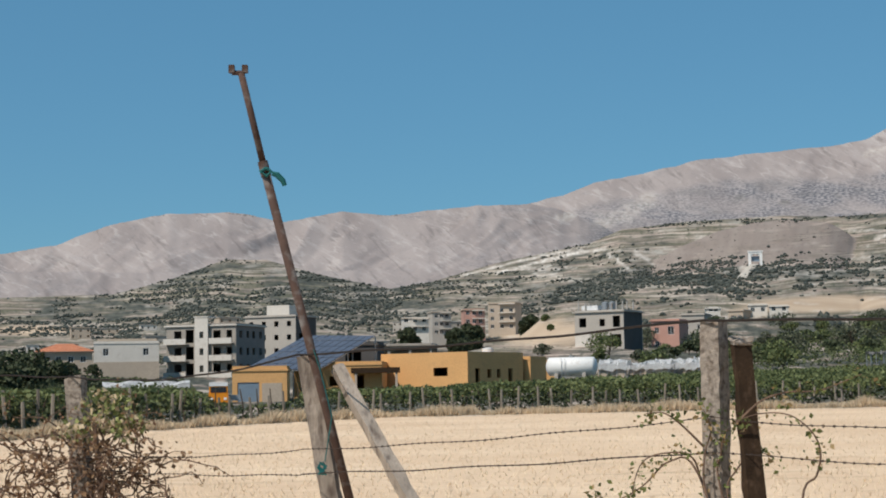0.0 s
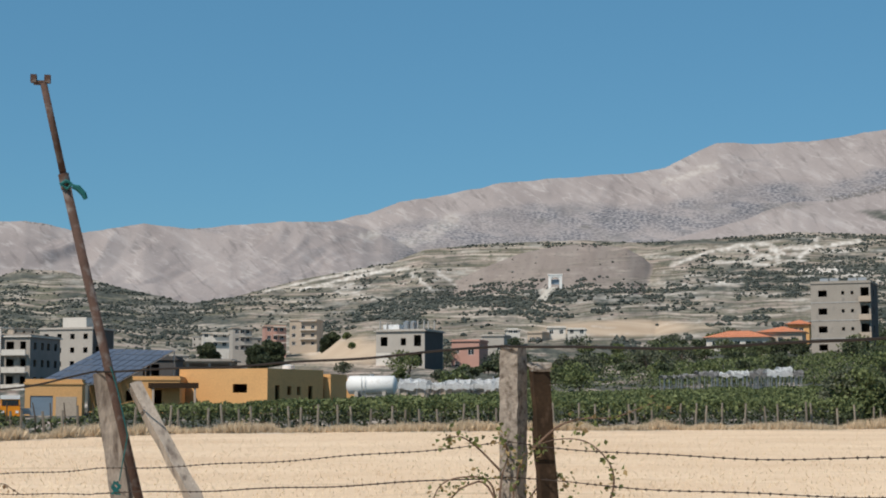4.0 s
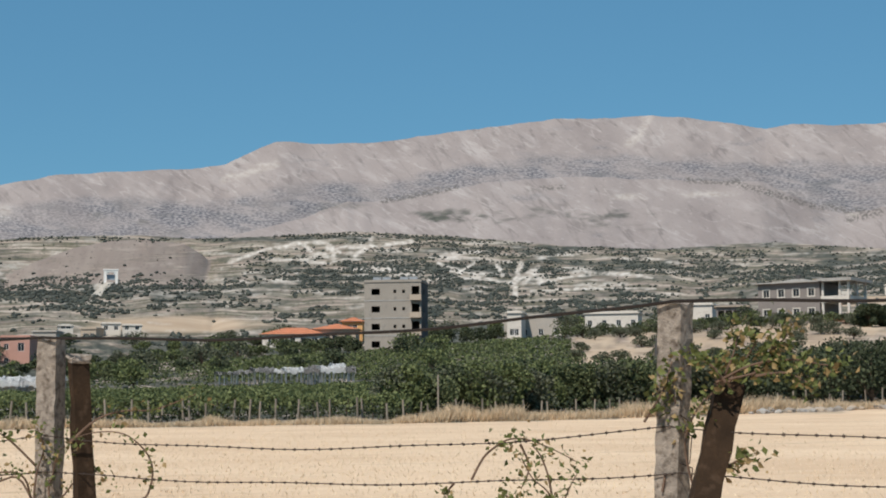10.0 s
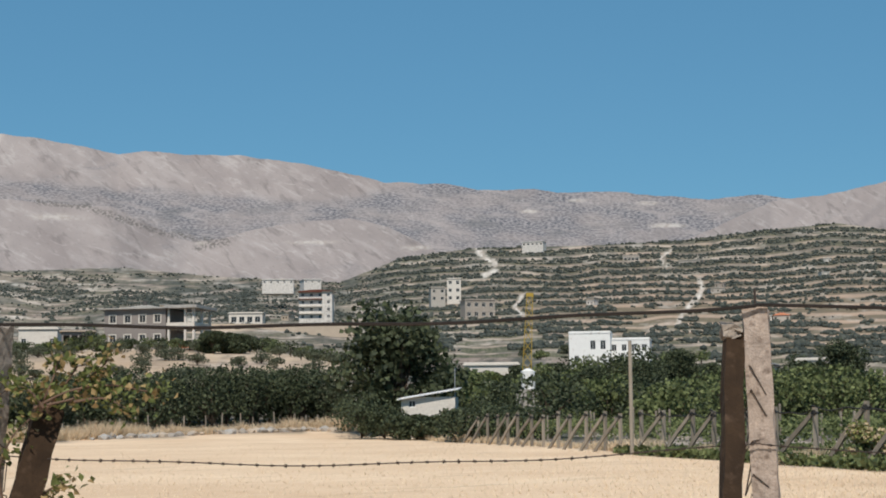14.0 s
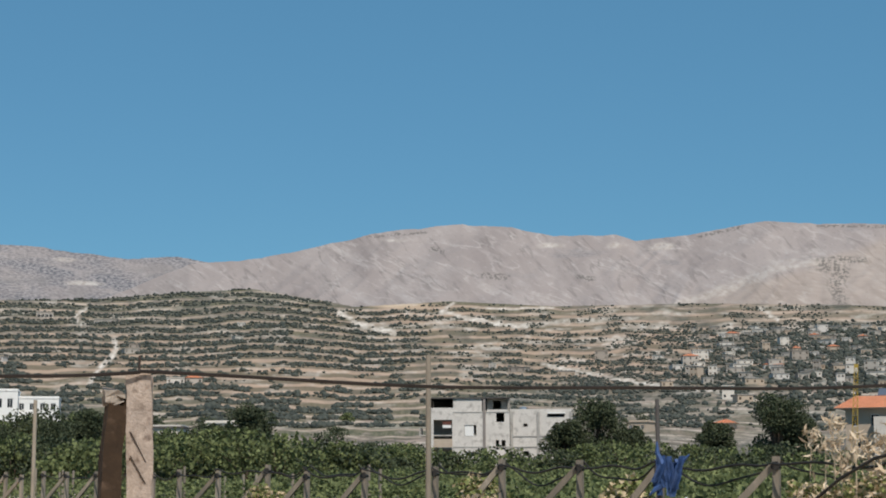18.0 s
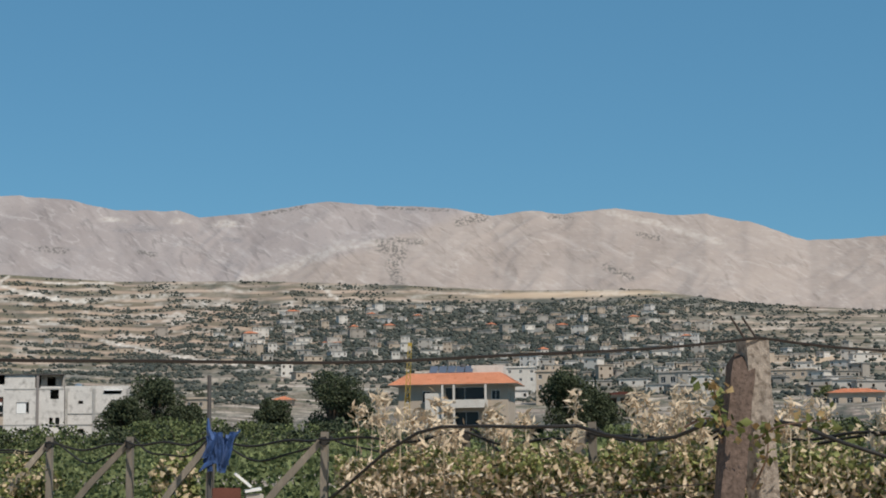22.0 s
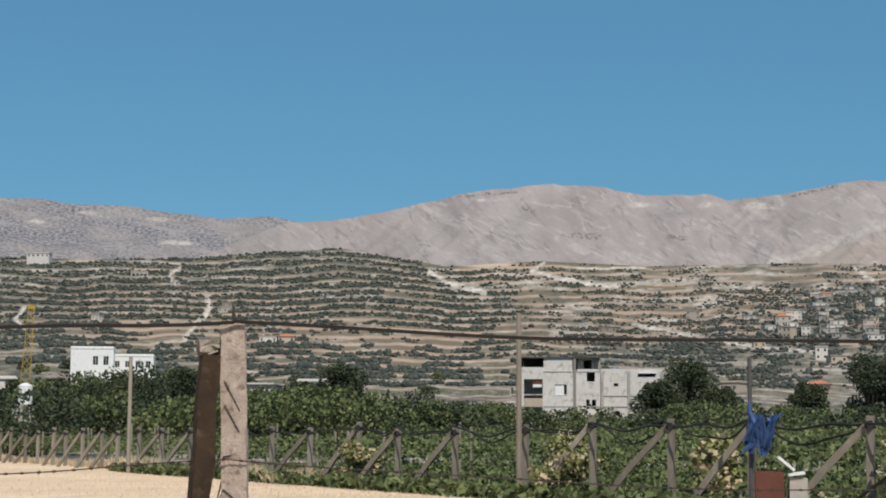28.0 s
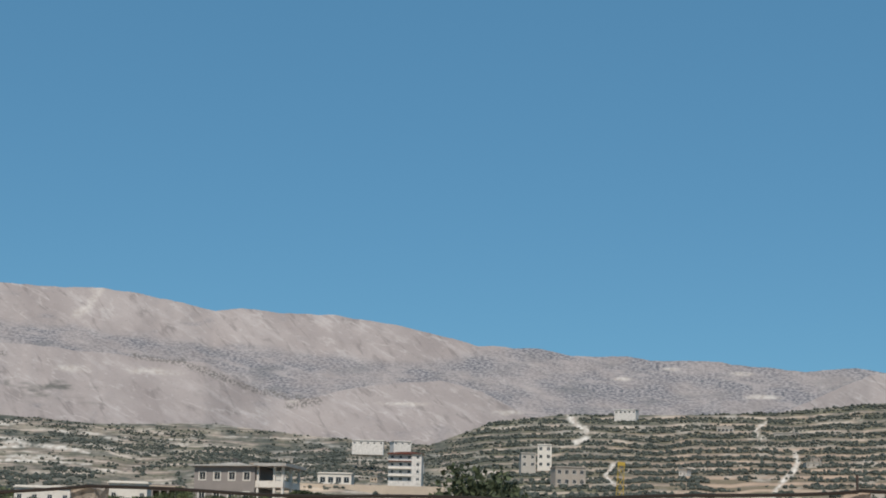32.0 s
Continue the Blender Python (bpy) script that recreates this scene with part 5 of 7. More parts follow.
part("red_railing", boxes((-3.9, .1, 4.7, -2.6, .16, 5.2)), REDBROWN, b, "red cloth hung in the loggia")
part("white_cloth", boxes((-3.9, .08, 4.25, -2.6, .13, 4.68)), WHITEPAINT, b)
part("white_sheet", boxes((-.6, .12, 3.05, .75, .16, 4.6)), WHITEPAINT, b, "white sheet in the window hole")
part("drain_pipe", boxes((2.15, -.14, -3, 2.55, -.004, 8.6)), GREYSTONE, b)
for x, z in ((-2.35, 1.3), (-2.35, 6.5)):
    part("string_course", boxes((x, -.07, z, 6.1, -.004, z + .14)), CONCRETE_FAR, b)
w2 = building("pale_concrete_house", "lower two-storey wing of pale cast concrete", "house", 67.95, 249.4, 9.3, 9, 2, -2, PALECON, 4.9, fh=3.25, glazed=False, foot=4,
              front=[(1.95, 4.4, 2.6, 4.85), (6.65, 3.65, 7.3, 4.25), (1.95, .0, 2.75, .75), (6.65, .0, 7.8, .7), (5.6, 5.85, 8.1, 6.3)], eave=0, parapet=.3)
for z in (1.3, 2.9):
    part("string_course", boxes((-4.64, -.1, z, 4.64, -.004, z + .14)), CONCRETE_FAR, w2)
for x in (-4.62, -.65, 4.22):
    part("pilaster", boxes((x, -.16, -3, x + .4, -.105, 6.6)), CONCRETE_FAR, w2)
part("lintel_slab", boxes((1.0, -.4, 6.3, 3.6, -.004, 6.5)), WHITEPAINT, w2)
water_tank(w2, -2.8, 2, 6.9, .5, .5, SHUTTER)

# house with the broad tile roof
# the wide upper pane of dark glass stands for the loggia's shaded recess
b = building("tile_roof_farmhouse", "two-storey beige farmhouse under a broad orange tile roof with solar panels", "house", 80.05, 246, 16.4, 10, 2, -8, CREAM, 4.9, fh=3.3,
             front=[(.9, 4.0, 1.8, 5.6), (3.6, 4.0, 4.8, 5.7), (7.0, 3.4, 12.9, 6.2), (13.9, 4.3, 15.2, 5.7), (1.5, .8, 2.7, 2.2), (8.2, .3, 12.0, 2.6)], right=[(2, 4.1, 3.2, 5.5), (6, 4.1, 7.2, 5.5)], roof="hip", eave=1.0, rise=1.75, cut=.42)
part("balcony", boxes((-1.5, -1.9, 3.1, 5.2, -.01, 3.3), (-1.5, -1.9, 3.3, 5.2, -1.75, 4.3), (5.05, -1.75, 3.3, 5.2, -.05, 4.3)), WHITEWASH, b)
part("stair_tower", boxes((-4.0, -1.4, -3, -1.6, -.02, 5.3)), WHITEWASH, b)
for x in (-1.5, .2, 4.9):
    part("column", boxes((x, -1.88, -3, x + .3, -1.6, 3.1), (x, -1.88, 4.3, x + .3, -1.6, 6.5)), WHITEWASH, b)
for i in range(5):
    part("solar_panel", box(bmesh.new(), -.6, 0, 0, .6, 2.0, .07, pose(-3.5 + i * 1.35, 3.6, 8.5, 32)), SOLAR, b)
    part("panel_stand", boxes((-3.8 + i * 1.35, 5.6, 7.4, -3.2 + i * 1.35, 5.75, 9.2)), STEEL, b)
part("roof_room", boxes((2.2, 4.5, 7.0, 7.0, 9, 9.6)), WHITEWASH, b)
water_tank(b, .8, 5.5, 7.6, .6, 2.0, DARK_AND_SHADED)
b = building("roadside_house", "pale two-storey house with dark verandas", "house", 85.75, 330, 7.4, 7, 2, -10, CREAM, EYE + 330 * math.tan(radians(1.0)), 2.5, front=[(.6, .3, 3.2, 1.9), (4.0, .3, 6.8, 1.9), (.6, 2.9, 3.2, 4.4), (4.0, 2.9, 6.8, 4.4)], glazed=False, roof="hip", rise=.7, roof_mat=REDBROWN)
for az, d, w, e0, e1, mat, rf in ((71.2, 420, 5.2, 1.2, 1.9, CREAM, "flat"), (72.0, 520, 6, 1.2, 1.55, WHITEWASH, "flat"), (72.8, 540, 5, 1.2, 1.6, CEMENT, "flat"), (74.2, 430, 4.6, 1.0, 1.85, CREAM, "hip"), (93.7, 380, 12, 1.2, 1.8, CREAM, "hip"), (83.6, 420, 10, 2.0, 2.7, CREAM, "flat"), (82.2, 500, 12, 2.3, 2.85, WHITEWASH, "flat"), (91.5, 600, 18, 2.0, 2.6, CREAM, "flat"), (87.6, 520, 9, 1.6, 2.6, CEMENT, "flat")):
    fl = 1 if (e1 - e0) * d / 57.3 < 4.2 else 2
    h = (e1 - e0) * d / 57.3 / fl
    building("valley_house", "pale house among trees at the foot of the slope", "house", az, d, w, 7, fl, RNG.uniform(-20, 10), mat, EYE + d * math.tan(radians(e0)), h, front=[q for f in range(fl) for q in window_row(w, max(2, int(w / 2.6)), f * h + h * .3, h * .35, h * .42, .6)], roof=rf, rise=1.0, group="houses in the valley")


# far town: small houses scattered up the slope, each a shell with its own windows
def shell(bm, w, dep, z0, z1, t=.3):
    """Two side walls and a back wall in one piece."""
    pts = [(-w / 2, t), (-w / 2, dep), (w / 2, dep), (w / 2, t), (w / 2 - t, t), (w / 2 - t, dep - t), (-w / 2 + t, dep - t), (-w / 2 + t, t)]
    lo, hi = [bm.verts.new((x, y, z0)) for x, y in pts], [bm.verts.new((x, y, z1)) for x, y in pts]
    for i in range(8):
        bm.faces.new((lo[i], lo[(i + 1) % 8], hi[(i + 1) % 8], hi[i]))
    for ring in (lo, hi):
        for q in ((0, 1, 6, 7), (1, 2, 5, 6), (2, 3, 4, 5)):
            bm.faces.new([ring[i] for i in q])
    return bm


def town():
    mats = (WHITEWASH, WHITEWASH, PALECON, CEMENT, CEMENT, CREAM, CREAM, BLOCKWORK)
    for az0, az1, e0, e1, count in ((73, 89, 3.0, 5.0, 210), (80, 96, 1.7, 3.2, 95), (66, 76, 2.2, 4.2, 14), (-14, .5, 1.25, 2.2, 24), (33, 42, 3.2, 4.2, 6), (44, 58, 3.0, 5.2, 8)):
        for _ in range(count):
            az, el = RNG.uniform(az0, az1), RNG.uniform(e0, e1)
            rr = np.linspace(330, R_FOOT - 20, 160)
            ee = np.degrees(np.arctan((land(np.full(160, az), rr) - EYE) / rr))
            k = int(np.argmax(ee > el))
            if ee[k] <= el or k == 0:
                continue
            d = float(rr[k])
            if 63.5 < az < 69.5 and el < 3.3:
                continue
            fl = int(RNG.choice([1, 1, 1, 1, 1, 2]))
            w = float(RNG.uniform(3.2, 5.6) if RNG.random() < .55 else RNG.uniform(5.6, 9.5))
            h = 2.5 * fl
            dep = 6.0
            ob = thing("town_house", pose(*spot(az, d), 0, 0, -az + RNG.uniform(-28, 22)), "small pale flat-roofed town house far up the slope", "house", "houses of the far town")
            mat = mats[int(RNG.integers(len(mats)))]
            holes = [q for f in range(fl) for q in window_row(w, max(2, int(w / 2.4)), f * 2.5 + .8, .75, .95, .6)]
            part("wall", pierced(bmesh.new(), pose(-w / 2, 0, 0), w, -4, h, .3, holes), mat, ob)
            part("outer_wall", shell(bmesh.new(), w, dep, -4, h), mat, ob)
            if RNG.random() < .06:
                part("roof", hip(w, dep, h, .4, 1.2), TILE, ob, "orange tile roof")
            else:
                part("roof_slab", boxes((-w / 2 - .3, -.3, h, w / 2 + .3, dep + .3, h + .25)), CONCRETE_FAR if RNG.random() < .7 else mat, ob)


town()


# ---- trees and vines ----
def cloud(n, blobs, shell=0.55):
    """Points gathered near the skins of several ellipsoids: (centre, radii)."""
    w = np.array([r[0] * r[2] for _, r in blobs])
    pick = RNG.choice(len(blobs), n, p=w / w.sum())
    c, r = np.array([b[0] for b in blobs])[pick], np.array([b[1] for b in blobs])[pick]
    v = RNG.normal(size=(n, 3))
    v /= np.linalg.norm(v, axis=1)[:, None]
    q = shell + (1.08 - shell) * RNG.random(n) ** 0.6
    return c + v * r * q[:, None]


def tree(name, label, az, d, h, w, leaf, mat=None, base=None, count=1800, low=0.12, lumps=9, group="", peak=1.0):
    p = spot(az, d, base)
    ob = thing(name, pose(p.x, p.y, p.z, 0, 0, RNG.uniform(0, 360)), label, "tree" if "tree" in name or "cypress" in name else "bush", group)
    t = h * 0.022 + 0.03
    top = (RNG.uniform(-.05, .05) * w, RNG.uniform(-.05, .05) * w, h * .72)
    runs = [([(0, 0, -2.5), (0, 0, h * low), (top[0] * .5, top[1] * .5, h * .45), top], [t * 1.25, t, t * .7, t * .2])]
    blobs = []
    if lumps >= 14:
        lumps = int(lumps * 1.9)
    for k in range(lumps):
        a, f = 2 * math.pi * (k * (1 if lumps < 14 else 2.4) + RNG.random() * .7) / lumps, RNG.uniform(.15, .95) if lumps < 14 else RNG.uniform(.0, 1.05)
        rr = w / 2 * (1 - abs(f - .42) * .9 * peak) * (RNG.uniform(.45, .75) if lumps < 14 else RNG.uniform(.35, 1.0))
        c = np.array([math.cos(a) * rr, math.sin(a) * rr, h * (low + (1 - low) * (.14 + .70 * f))])
        s = RNG.uniform(.23, .34) if lumps < 14 else RNG.uniform(.11, .24)
        blobs.append((c, (w * s, w * s, min(w * s, h * .22))))
        runs.append(([(0, 0, h * (low + .1 * f)), (c[0] * .5, c[1] * .5, c[2] * .8), tuple(c)], [t * .5, t * .35, t * .12]))
    blobs.append((np.array([top[0], top[1], h * .80]), (w * .25, w * .25, h * .17)))
    part("trunk", tubes(*runs, sides=5), BARK, ob)
    hang("crown", leaves("crown", cloud(count, blobs), RNG.uniform(.75, 1.3, count) * leaf, mat or LEAF_DARK), ob)
    return ob


STUBBLE = foliage("cut straw", (0.66, 0.51, 0.35), (0.86, 0.71, 0.52))


tree("broad_tree", "large dark green walnut tree beside the field hut", 42.9, 150, 11.2, 12.2, .55, base=.2, count=5200, low=.08, lumps=16)
for az, d, e0, e1, w, n in ((.45, 330, 1.0, 2.15, 5.5, "tree"), (58.0, 235, .5, 2.55, 7.6, "tree"), (56.9, 250, .5, 1.9, 5, "tree"), (69.95, 240, .5, 2.65, 8.4, "tree"), (68.9, 236, .5, 1.9, 6.5, "tree"), (71.0, 246, .5, 1.7, 6.0, "tree"), (76.7, 219, .4, 2.1, 6.0, "tree"), (84.9, 230, .5, 2.0, 6.0, "tree"), (75.85, 215, .4, 2.95, 8.4, "tree"), (84.0, 225, .6, 2.75, 8.2, "tree"), (73.9, 260, .5, 1.85, 6, "tree"), (89.5, 300, .8, 1.7, 6, "tree"), (52.6, 215, .4, 2.35, 6.0, "tree"), (51.4, 205, .3, 1.9, 6.5, "tree"), (49.6, 190, .3, 1.7, 6.0, "tree"), (53.6, 225, .3, 1.9, 5.5, "tree"), (-14.4, 95, -1.0, 1.3, 5.6, "tree"), (-13.2, 100, -.8, 1.05, 4.6, "tree"), (36.55, 285, 2.0, 3.1, 5.2, "tree"), (37.3, 288, 2.0, 3.05, 5.0, "tree"), (-1.2, 470, 1.4, 2.2, 7, "tree"), (3.0, 500, 1.6, 2.5, 7, "tree"), (.9, 500, 1.5, 2.2, 8, "tree"), (-12.4, 104, -.8, .6, 3.6, "tree")):
    h = EYE + d * math.tan(radians(e1)) - land1(az, d)
    tree("leafy_tree", "dense dark green tree at the edge of the vines", az, d, h, w, .30 * max(.8, d / 230), count=8000, group="dark trees by the houses", lumps=14, low=.02, peak=.8)
# band of trees and bushes behind the slanting vineyard
for k in range(64):
    az = 44.8 + 18.9 * (k + RNG.uniform(-.3, .3)) / 64
    d = RNG.uniform(135, 235)
    e1 = {0: 1.35, 1: 1.15, 2: 1.6}[k % 3] + RNG.uniform(-.2, .25) - (.2 if az > 59 else 0)
    z0 = land1(az, d)
    h = max(2.5, EYE + d * math.tan(radians(e1)) - z0)
    tree("orchard_tree", "rounded green fruit tree in the orchard behind the vineyard", az, d, h, h * RNG.uniform(1.0, 1.5), .36, LEAF_DARK if k % 2 else LEAF_VINE, count=900, group="orchard trees", low=.05)
for k in range(56):
    az = 61.5 + 36 * (k + RNG.uniform(-.3, .3)) / 56
    d = RNG.uniform(150, 235)
    h = max(2.2, EYE + d * math.tan(radians((1.05 if az < 77 else .8) + RNG.uniform(-.2, .25))) - land1(az, d))
    tree("orchard_tree", "rounded green fruit tree in the orchard behind the vineyard", az, d, h, h * RNG.uniform(1.2, 1.8), .34, LEAF_DARK if k % 2 else LEAF_VINE, count=700, group="orchard trees", low=.05)
# trees hiding the lower parts of the white houses
for k in range(26):
    az, d = 44.6 + 13.2 * (k + RNG.uniform(-.3, .3)) / 26, RNG.uniform(228, 246)
    h = EYE + d * math.tan(radians(np.interp(az, [44.6, 46.5, 47.5, 49, 51.5, 54, 58], [1.75, 1.65, 1.85, 2.2, 2.35, 1.6, 1.75]) + RNG.uniform(-.2, .2))) - land1(az, d)
    tree("orchard_tree", "leafy green tree in front of the white houses", az, d, max(2.5, h), max(3.5, h * RNG.uniform(.8, 1.2)), .40, LEAF_DARK if k % 3 else LEAF_VINE, count=900, group="orchard trees", low=.02)
# dark hedge along the far side of the field
for k in range(54):
    az = 20.4 + 20.8 * (k + RNG.uniform(-.3, .3)) / 54
    d = float(field_edge(np.array([az]))[0]) + RNG.uniform(10, 22)
    e1 = np.interp(az, [22.6, 25, 27, 29, 31, 35, 37, 41], [1.25, 1.35, 1.3, 1.35, 1.65, 1.9, 2.0, 2.05]) + RNG.uniform(-.22, .12)
    h = max(2.0, EYE + d * math.tan(radians(e1)) - land1(az, d))
    tree("hedge_bush", "dense dark green bush in the hedge along the field", az, d, h, h * RNG.uniform(.8, 1.15), .28, ((LEAF_ORCHARD, LEAF_VINE, LEAF_DARK)[k % 3] if az < 30 else LEAF_DARK) if k % 4 else LEAF_OLIVE, count=1700, group="hedge along the field", low=.02, lumps=10)
for az, d, h in ((41.7, 146, 4.2), (42.4, 139, 2.9), (42.95, 136, 2.2), (43.5, 135.5, 2.1), (44.0, 134, 2.0), (44.5, 133, 2.1), (45.1, 134, 2.6), (43.3, 160, 4.0), (46.0, 140, 3.6), (45.0, 124, 2.6), (45.8, 121, 2.9), (46.6, 118, 2.8), (47.4, 112, 2.6), (41.6, 140, 3.2)):
    tree("hedge_bush", "dense dark green bush beside the field hut", az, d, h, h * 1.5, .26, LEAF_DARK, count=1100, group="hedge along the field", low=.0, lumps=10)
# olive orchard on the bare rise
for k in range(80):
    az, d = 26.8 + 14.6 * ((k * 7) % 22 + RNG.uniform(-.25, .25)) / 22, 212 + 24 * (k % 5) + RNG.uniform(-5, 5)
    h = RNG.uniform(1.5, 2.2)
    tree("olive_tree", "small grey-green olive tree on bare soil", az, d, h, h * 1.7, .22, LEAF_OLIVE, count=760, group="olive orchard", low=.0, lumps=7)
# bushes along the foot of the low houses above the orchard
for k in range(34):
    az, d = 26.4 + 15 * (k + RNG.uniform(-.3, .3)) / 34, RNG.uniform(292, 308)
    h = RNG.uniform(1.8, 3.2)
    tree("orchard_bush", "rounded green bush below the low houses", az, d, h, h * 1.6, .34, LEAF_DARK if k % 2 else LEAF_ORCHARD, count=420, group="bushes below the low houses", low=.02, lumps=6)
# gardens between the vines and the white blocks
for k in range(60):
    az, d = 7.2 + 12 * (k + RNG.uniform(-.4, .4)) / 60, RNG.uniform(240, 390)
    h = RNG.uniform(1.5, 2.8)
    tree("garden_tree", "rounded green garden tree below the white houses", az, d, h, h * RNG.uniform(1.2, 1.8), .38, (LEAF_DARK, LEAF_ORCHARD, LEAF_VINE)[k % 3], count=420, group="garden trees", low=.02, lumps=6)
# scattered trees and shrubs between the vines and the houses
for k in range(150):
    zone = k % 5
    az, d = ((RNG.uniform(-15, 4), RNG.uniform(225, 420)), (RNG.uniform(4, 15), RNG.uniform(215, 420)), (RNG.uniform(10, 24), RNG.uniform(215, 400)), (RNG.uniform(22, 60), RNG.uniform(300, 480)), (RNG.uniform(56, 96), RNG.uniform(250, 480)))[zone]
    h = RNG.uniform(2.0, 4.6) if zone else RNG.uniform(1.5, 3.0)
    if -8.5 < az < 4 and d < 260:
        continue
    tree("shrub_tree", "rounded green tree or shrub on the rise", az, d, h, h * RNG.uniform(1.0, 1.7), .40, (LEAF_DARK, LEAF_VINE, LEAF_OLIVE)[k % 3], count=420, group="trees on the rise", low=.02, lumps=6)
# cypresses near the tall house
for az, d, e1 in ((18.0, 300, 2.1), (18.5, 305, 2.2), (19.0, 300, 2.15), (21.8, 320, 2.5), (22.2, 322, 2.55), (22.9, 325, 2.45), (23.4, 320, 2.4), (23.9, 326, 2.5), (17.4, 300, 1.95), (16.8, 296, 1.9), (37.8, 300, 3.0), (37.2, 300, 2.95), (36.7, 300, 2.9)):
    z0 = land1(az, d)
    h = max(3, EYE + d * math.tan(radians(e1)) - z0)
    tree("cypress", "dark upright conifer beside the houses", az, d, h, 3.6, .36, LEAF_DARK, count=800, group="conifers by the houses", low=.02, lumps=9, peak=1.2)


# clearings: how high the vines reach in front of the farm buildings and tents
CAP_NEAR = [(-17, .25), (-8.6, .1), (-7.6, -.45), (-5.2, -.40), (-4.8, 0), (-2, .02), (4, .25), (9, .45), (14, .55), (19, .62), (23, .9), (30, 1.0), (44, 1.2)]
CAP_FAR = [(-17, .6), (-9, .5), (-8, -.02), (4.5, .3), (5, .42), (8.8, .45), (9.6, 1.25), (13, 1.4), (15, 1.55), (19, 1.72), (21.5, 1.95), (25.5, 2.15), (26.5, 2.1), (27.2, 1.2), (36, 2.0), (44, 1.6)]


def vines(name, label, az0, az1, rows, start, gap, height, leaf, per_metre, mat, thick=0.9, drop=0.55, follow=None):
    """Rows of trained vines: a ragged hedge of leaves carried at some height, as one mass."""
    cs, ss = [], []
    for k in range(rows):
        amid = np.radians((az0 + az1) / 2)
        d0 = (field_edge(np.array([(az0 + az1) / 2]))[0] if follow is None else follow) + start + gap * k
        n = int(per_metre * d0 * np.radians(az1 - az0) * (1.0 if k < 3 else .55))
        az = RNG.uniform(az0, az1, n)
        d = (field_edge(az) if follow is None else follow) + start + gap * k + RNG.normal(0, .45 * thick, n)
        lump = .25 * fbm(az * d / 12, np.full(n, k * 3.1), 17, 3)
        z = land(az, d) + height + lump - drop * RNG.random(n) ** 1.5 * (2.0 if k < 2 else 1) + .25 * RNG.random(n) ** 4 * 2
        cap = np.where(d < 212, profile(az, CAP_NEAR), profile(az, CAP_FAR)) + .22 * fbm(az * 1.6, d / 14, 19, 3)
        ok = np.degrees(np.arctan((z - EYE) / d)) < cap
        az, d, z = az[ok], d[ok], z[ok]
        t = np.radians(az)
        cs.append(np.stack([d * np.sin(t), d * np.cos(t), z], 1))
        ss.append(RNG.uniform(.7, 1.3, len(d)) * leaf)
    return tagged(new(name, leaves(name, np.concatenate(cs), np.concatenate(ss), mat, flat=.4)), label, "vines", kind="stuff")


vines("vineyard_canopy", "overhead vine canopy along the far side of the stubble field", -17, 21, 24, 4, 3.2, 1.85, .26, 68, LEAF_VINE)
# dark leaf mass added to stand for the shade below the canopy
vines("canopy_shade_fill", "dark leaves added as shade under the vine canopy", -17, 21, 3, 3.4, 1.6, 1.05, .22, 46, LEAF_DARK, drop=.85)
vines("upper_vineyard", "green vines and scrub on the rise below the houses", -17, 27, 16, 80, 8.5, 1.1, .38, 34, LEAF_ORCHARD, 1.3)
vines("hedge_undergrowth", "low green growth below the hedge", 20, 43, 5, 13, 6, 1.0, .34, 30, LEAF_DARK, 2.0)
vines("green_rise", "green orchard slope below the tall house", 14, 26.5, 18, 70, 5, 1.3, .36, 34, LEAF_VINE, 1.6)


# ---- slanting vineyard on the right: posts with struts, hoses and rows of vines ----
L0, LD = Vector((25.7, 0.0, 0.0)), Vector((0.575, 0.818, 0.0)).normalized()
LN = Vector((LD.y, -LD.x, 0))


def on_line(s, off=0.0, z=0.0):
    p = L0 + LD * s + LN * off
    p.z = z
    return p


def vine_post(s, h, lean, strut):
    ob = thing("vineyard_post", Matrix.Translation(on_line(s, .6)), "grey concrete vineyard end post with a slanting strut" if strut else "grey concrete vineyard post", "post", "vineyard end posts")
    top = LD * (lean * h) + Vector((0, 0, h))
    bm = bmesh.new()
    tube(bm, [(0, 0, -.5), top * .5 + Vector((.01, .015, 0)), top], [.105, .10, .095], 4)
    part("post", bm, PALEWOOD, ob)
    if strut:
        foot = -LN * 1.0 + LD * strut + Vector((0, 0, -.1))
        part("strut", tubes(([foot, top * .5 + foot * .5 + Vector((0, 0, .02)), top * .95], [.095, .10, .09]), sides=4), PALEWOOD, ob, "slanting concrete strut")
    part("tie", tubes(([top * .9 + Vector((-.11, 0, .02)), top * .9 + Vector((.11, .02, .0))], .10), sides=5), HOSE, ob)


stations = [-2.5, .6, 3.57, 6.55, 10.5, 14.3, 17.2, 20.6, 24.0, 28.1, 32.0]
stations += [35.5 + 3.5 * k + float(RNG.uniform(-.5, .5)) for k in range(22)]
for k, s in enumerate(stations):
    vine_post(s, RNG.uniform(1.85, 2.1), RNG.uniform(-.03, .03) if k != 5 else -.08, 1.3 + RNG.uniform(-.3, .5) if k % 5 != 3 else 0)
for k in range(26):
    s = 34 + 3.1 * k + float(RNG.uniform(-.8, .8))
    st = thing("vine_stake", Matrix.Translation(on_line(s, 2.2 + RNG.uniform(0, 3))), "thin upright vineyard stake", "post", "vineyard stakes")
    part("stake", tubes(([(0, 0, -.3), (RNG.uniform(-.1, .1), 0, RNG.uniform(1.7, 2.2))], .06), sides=5), PALEWOOD, st)


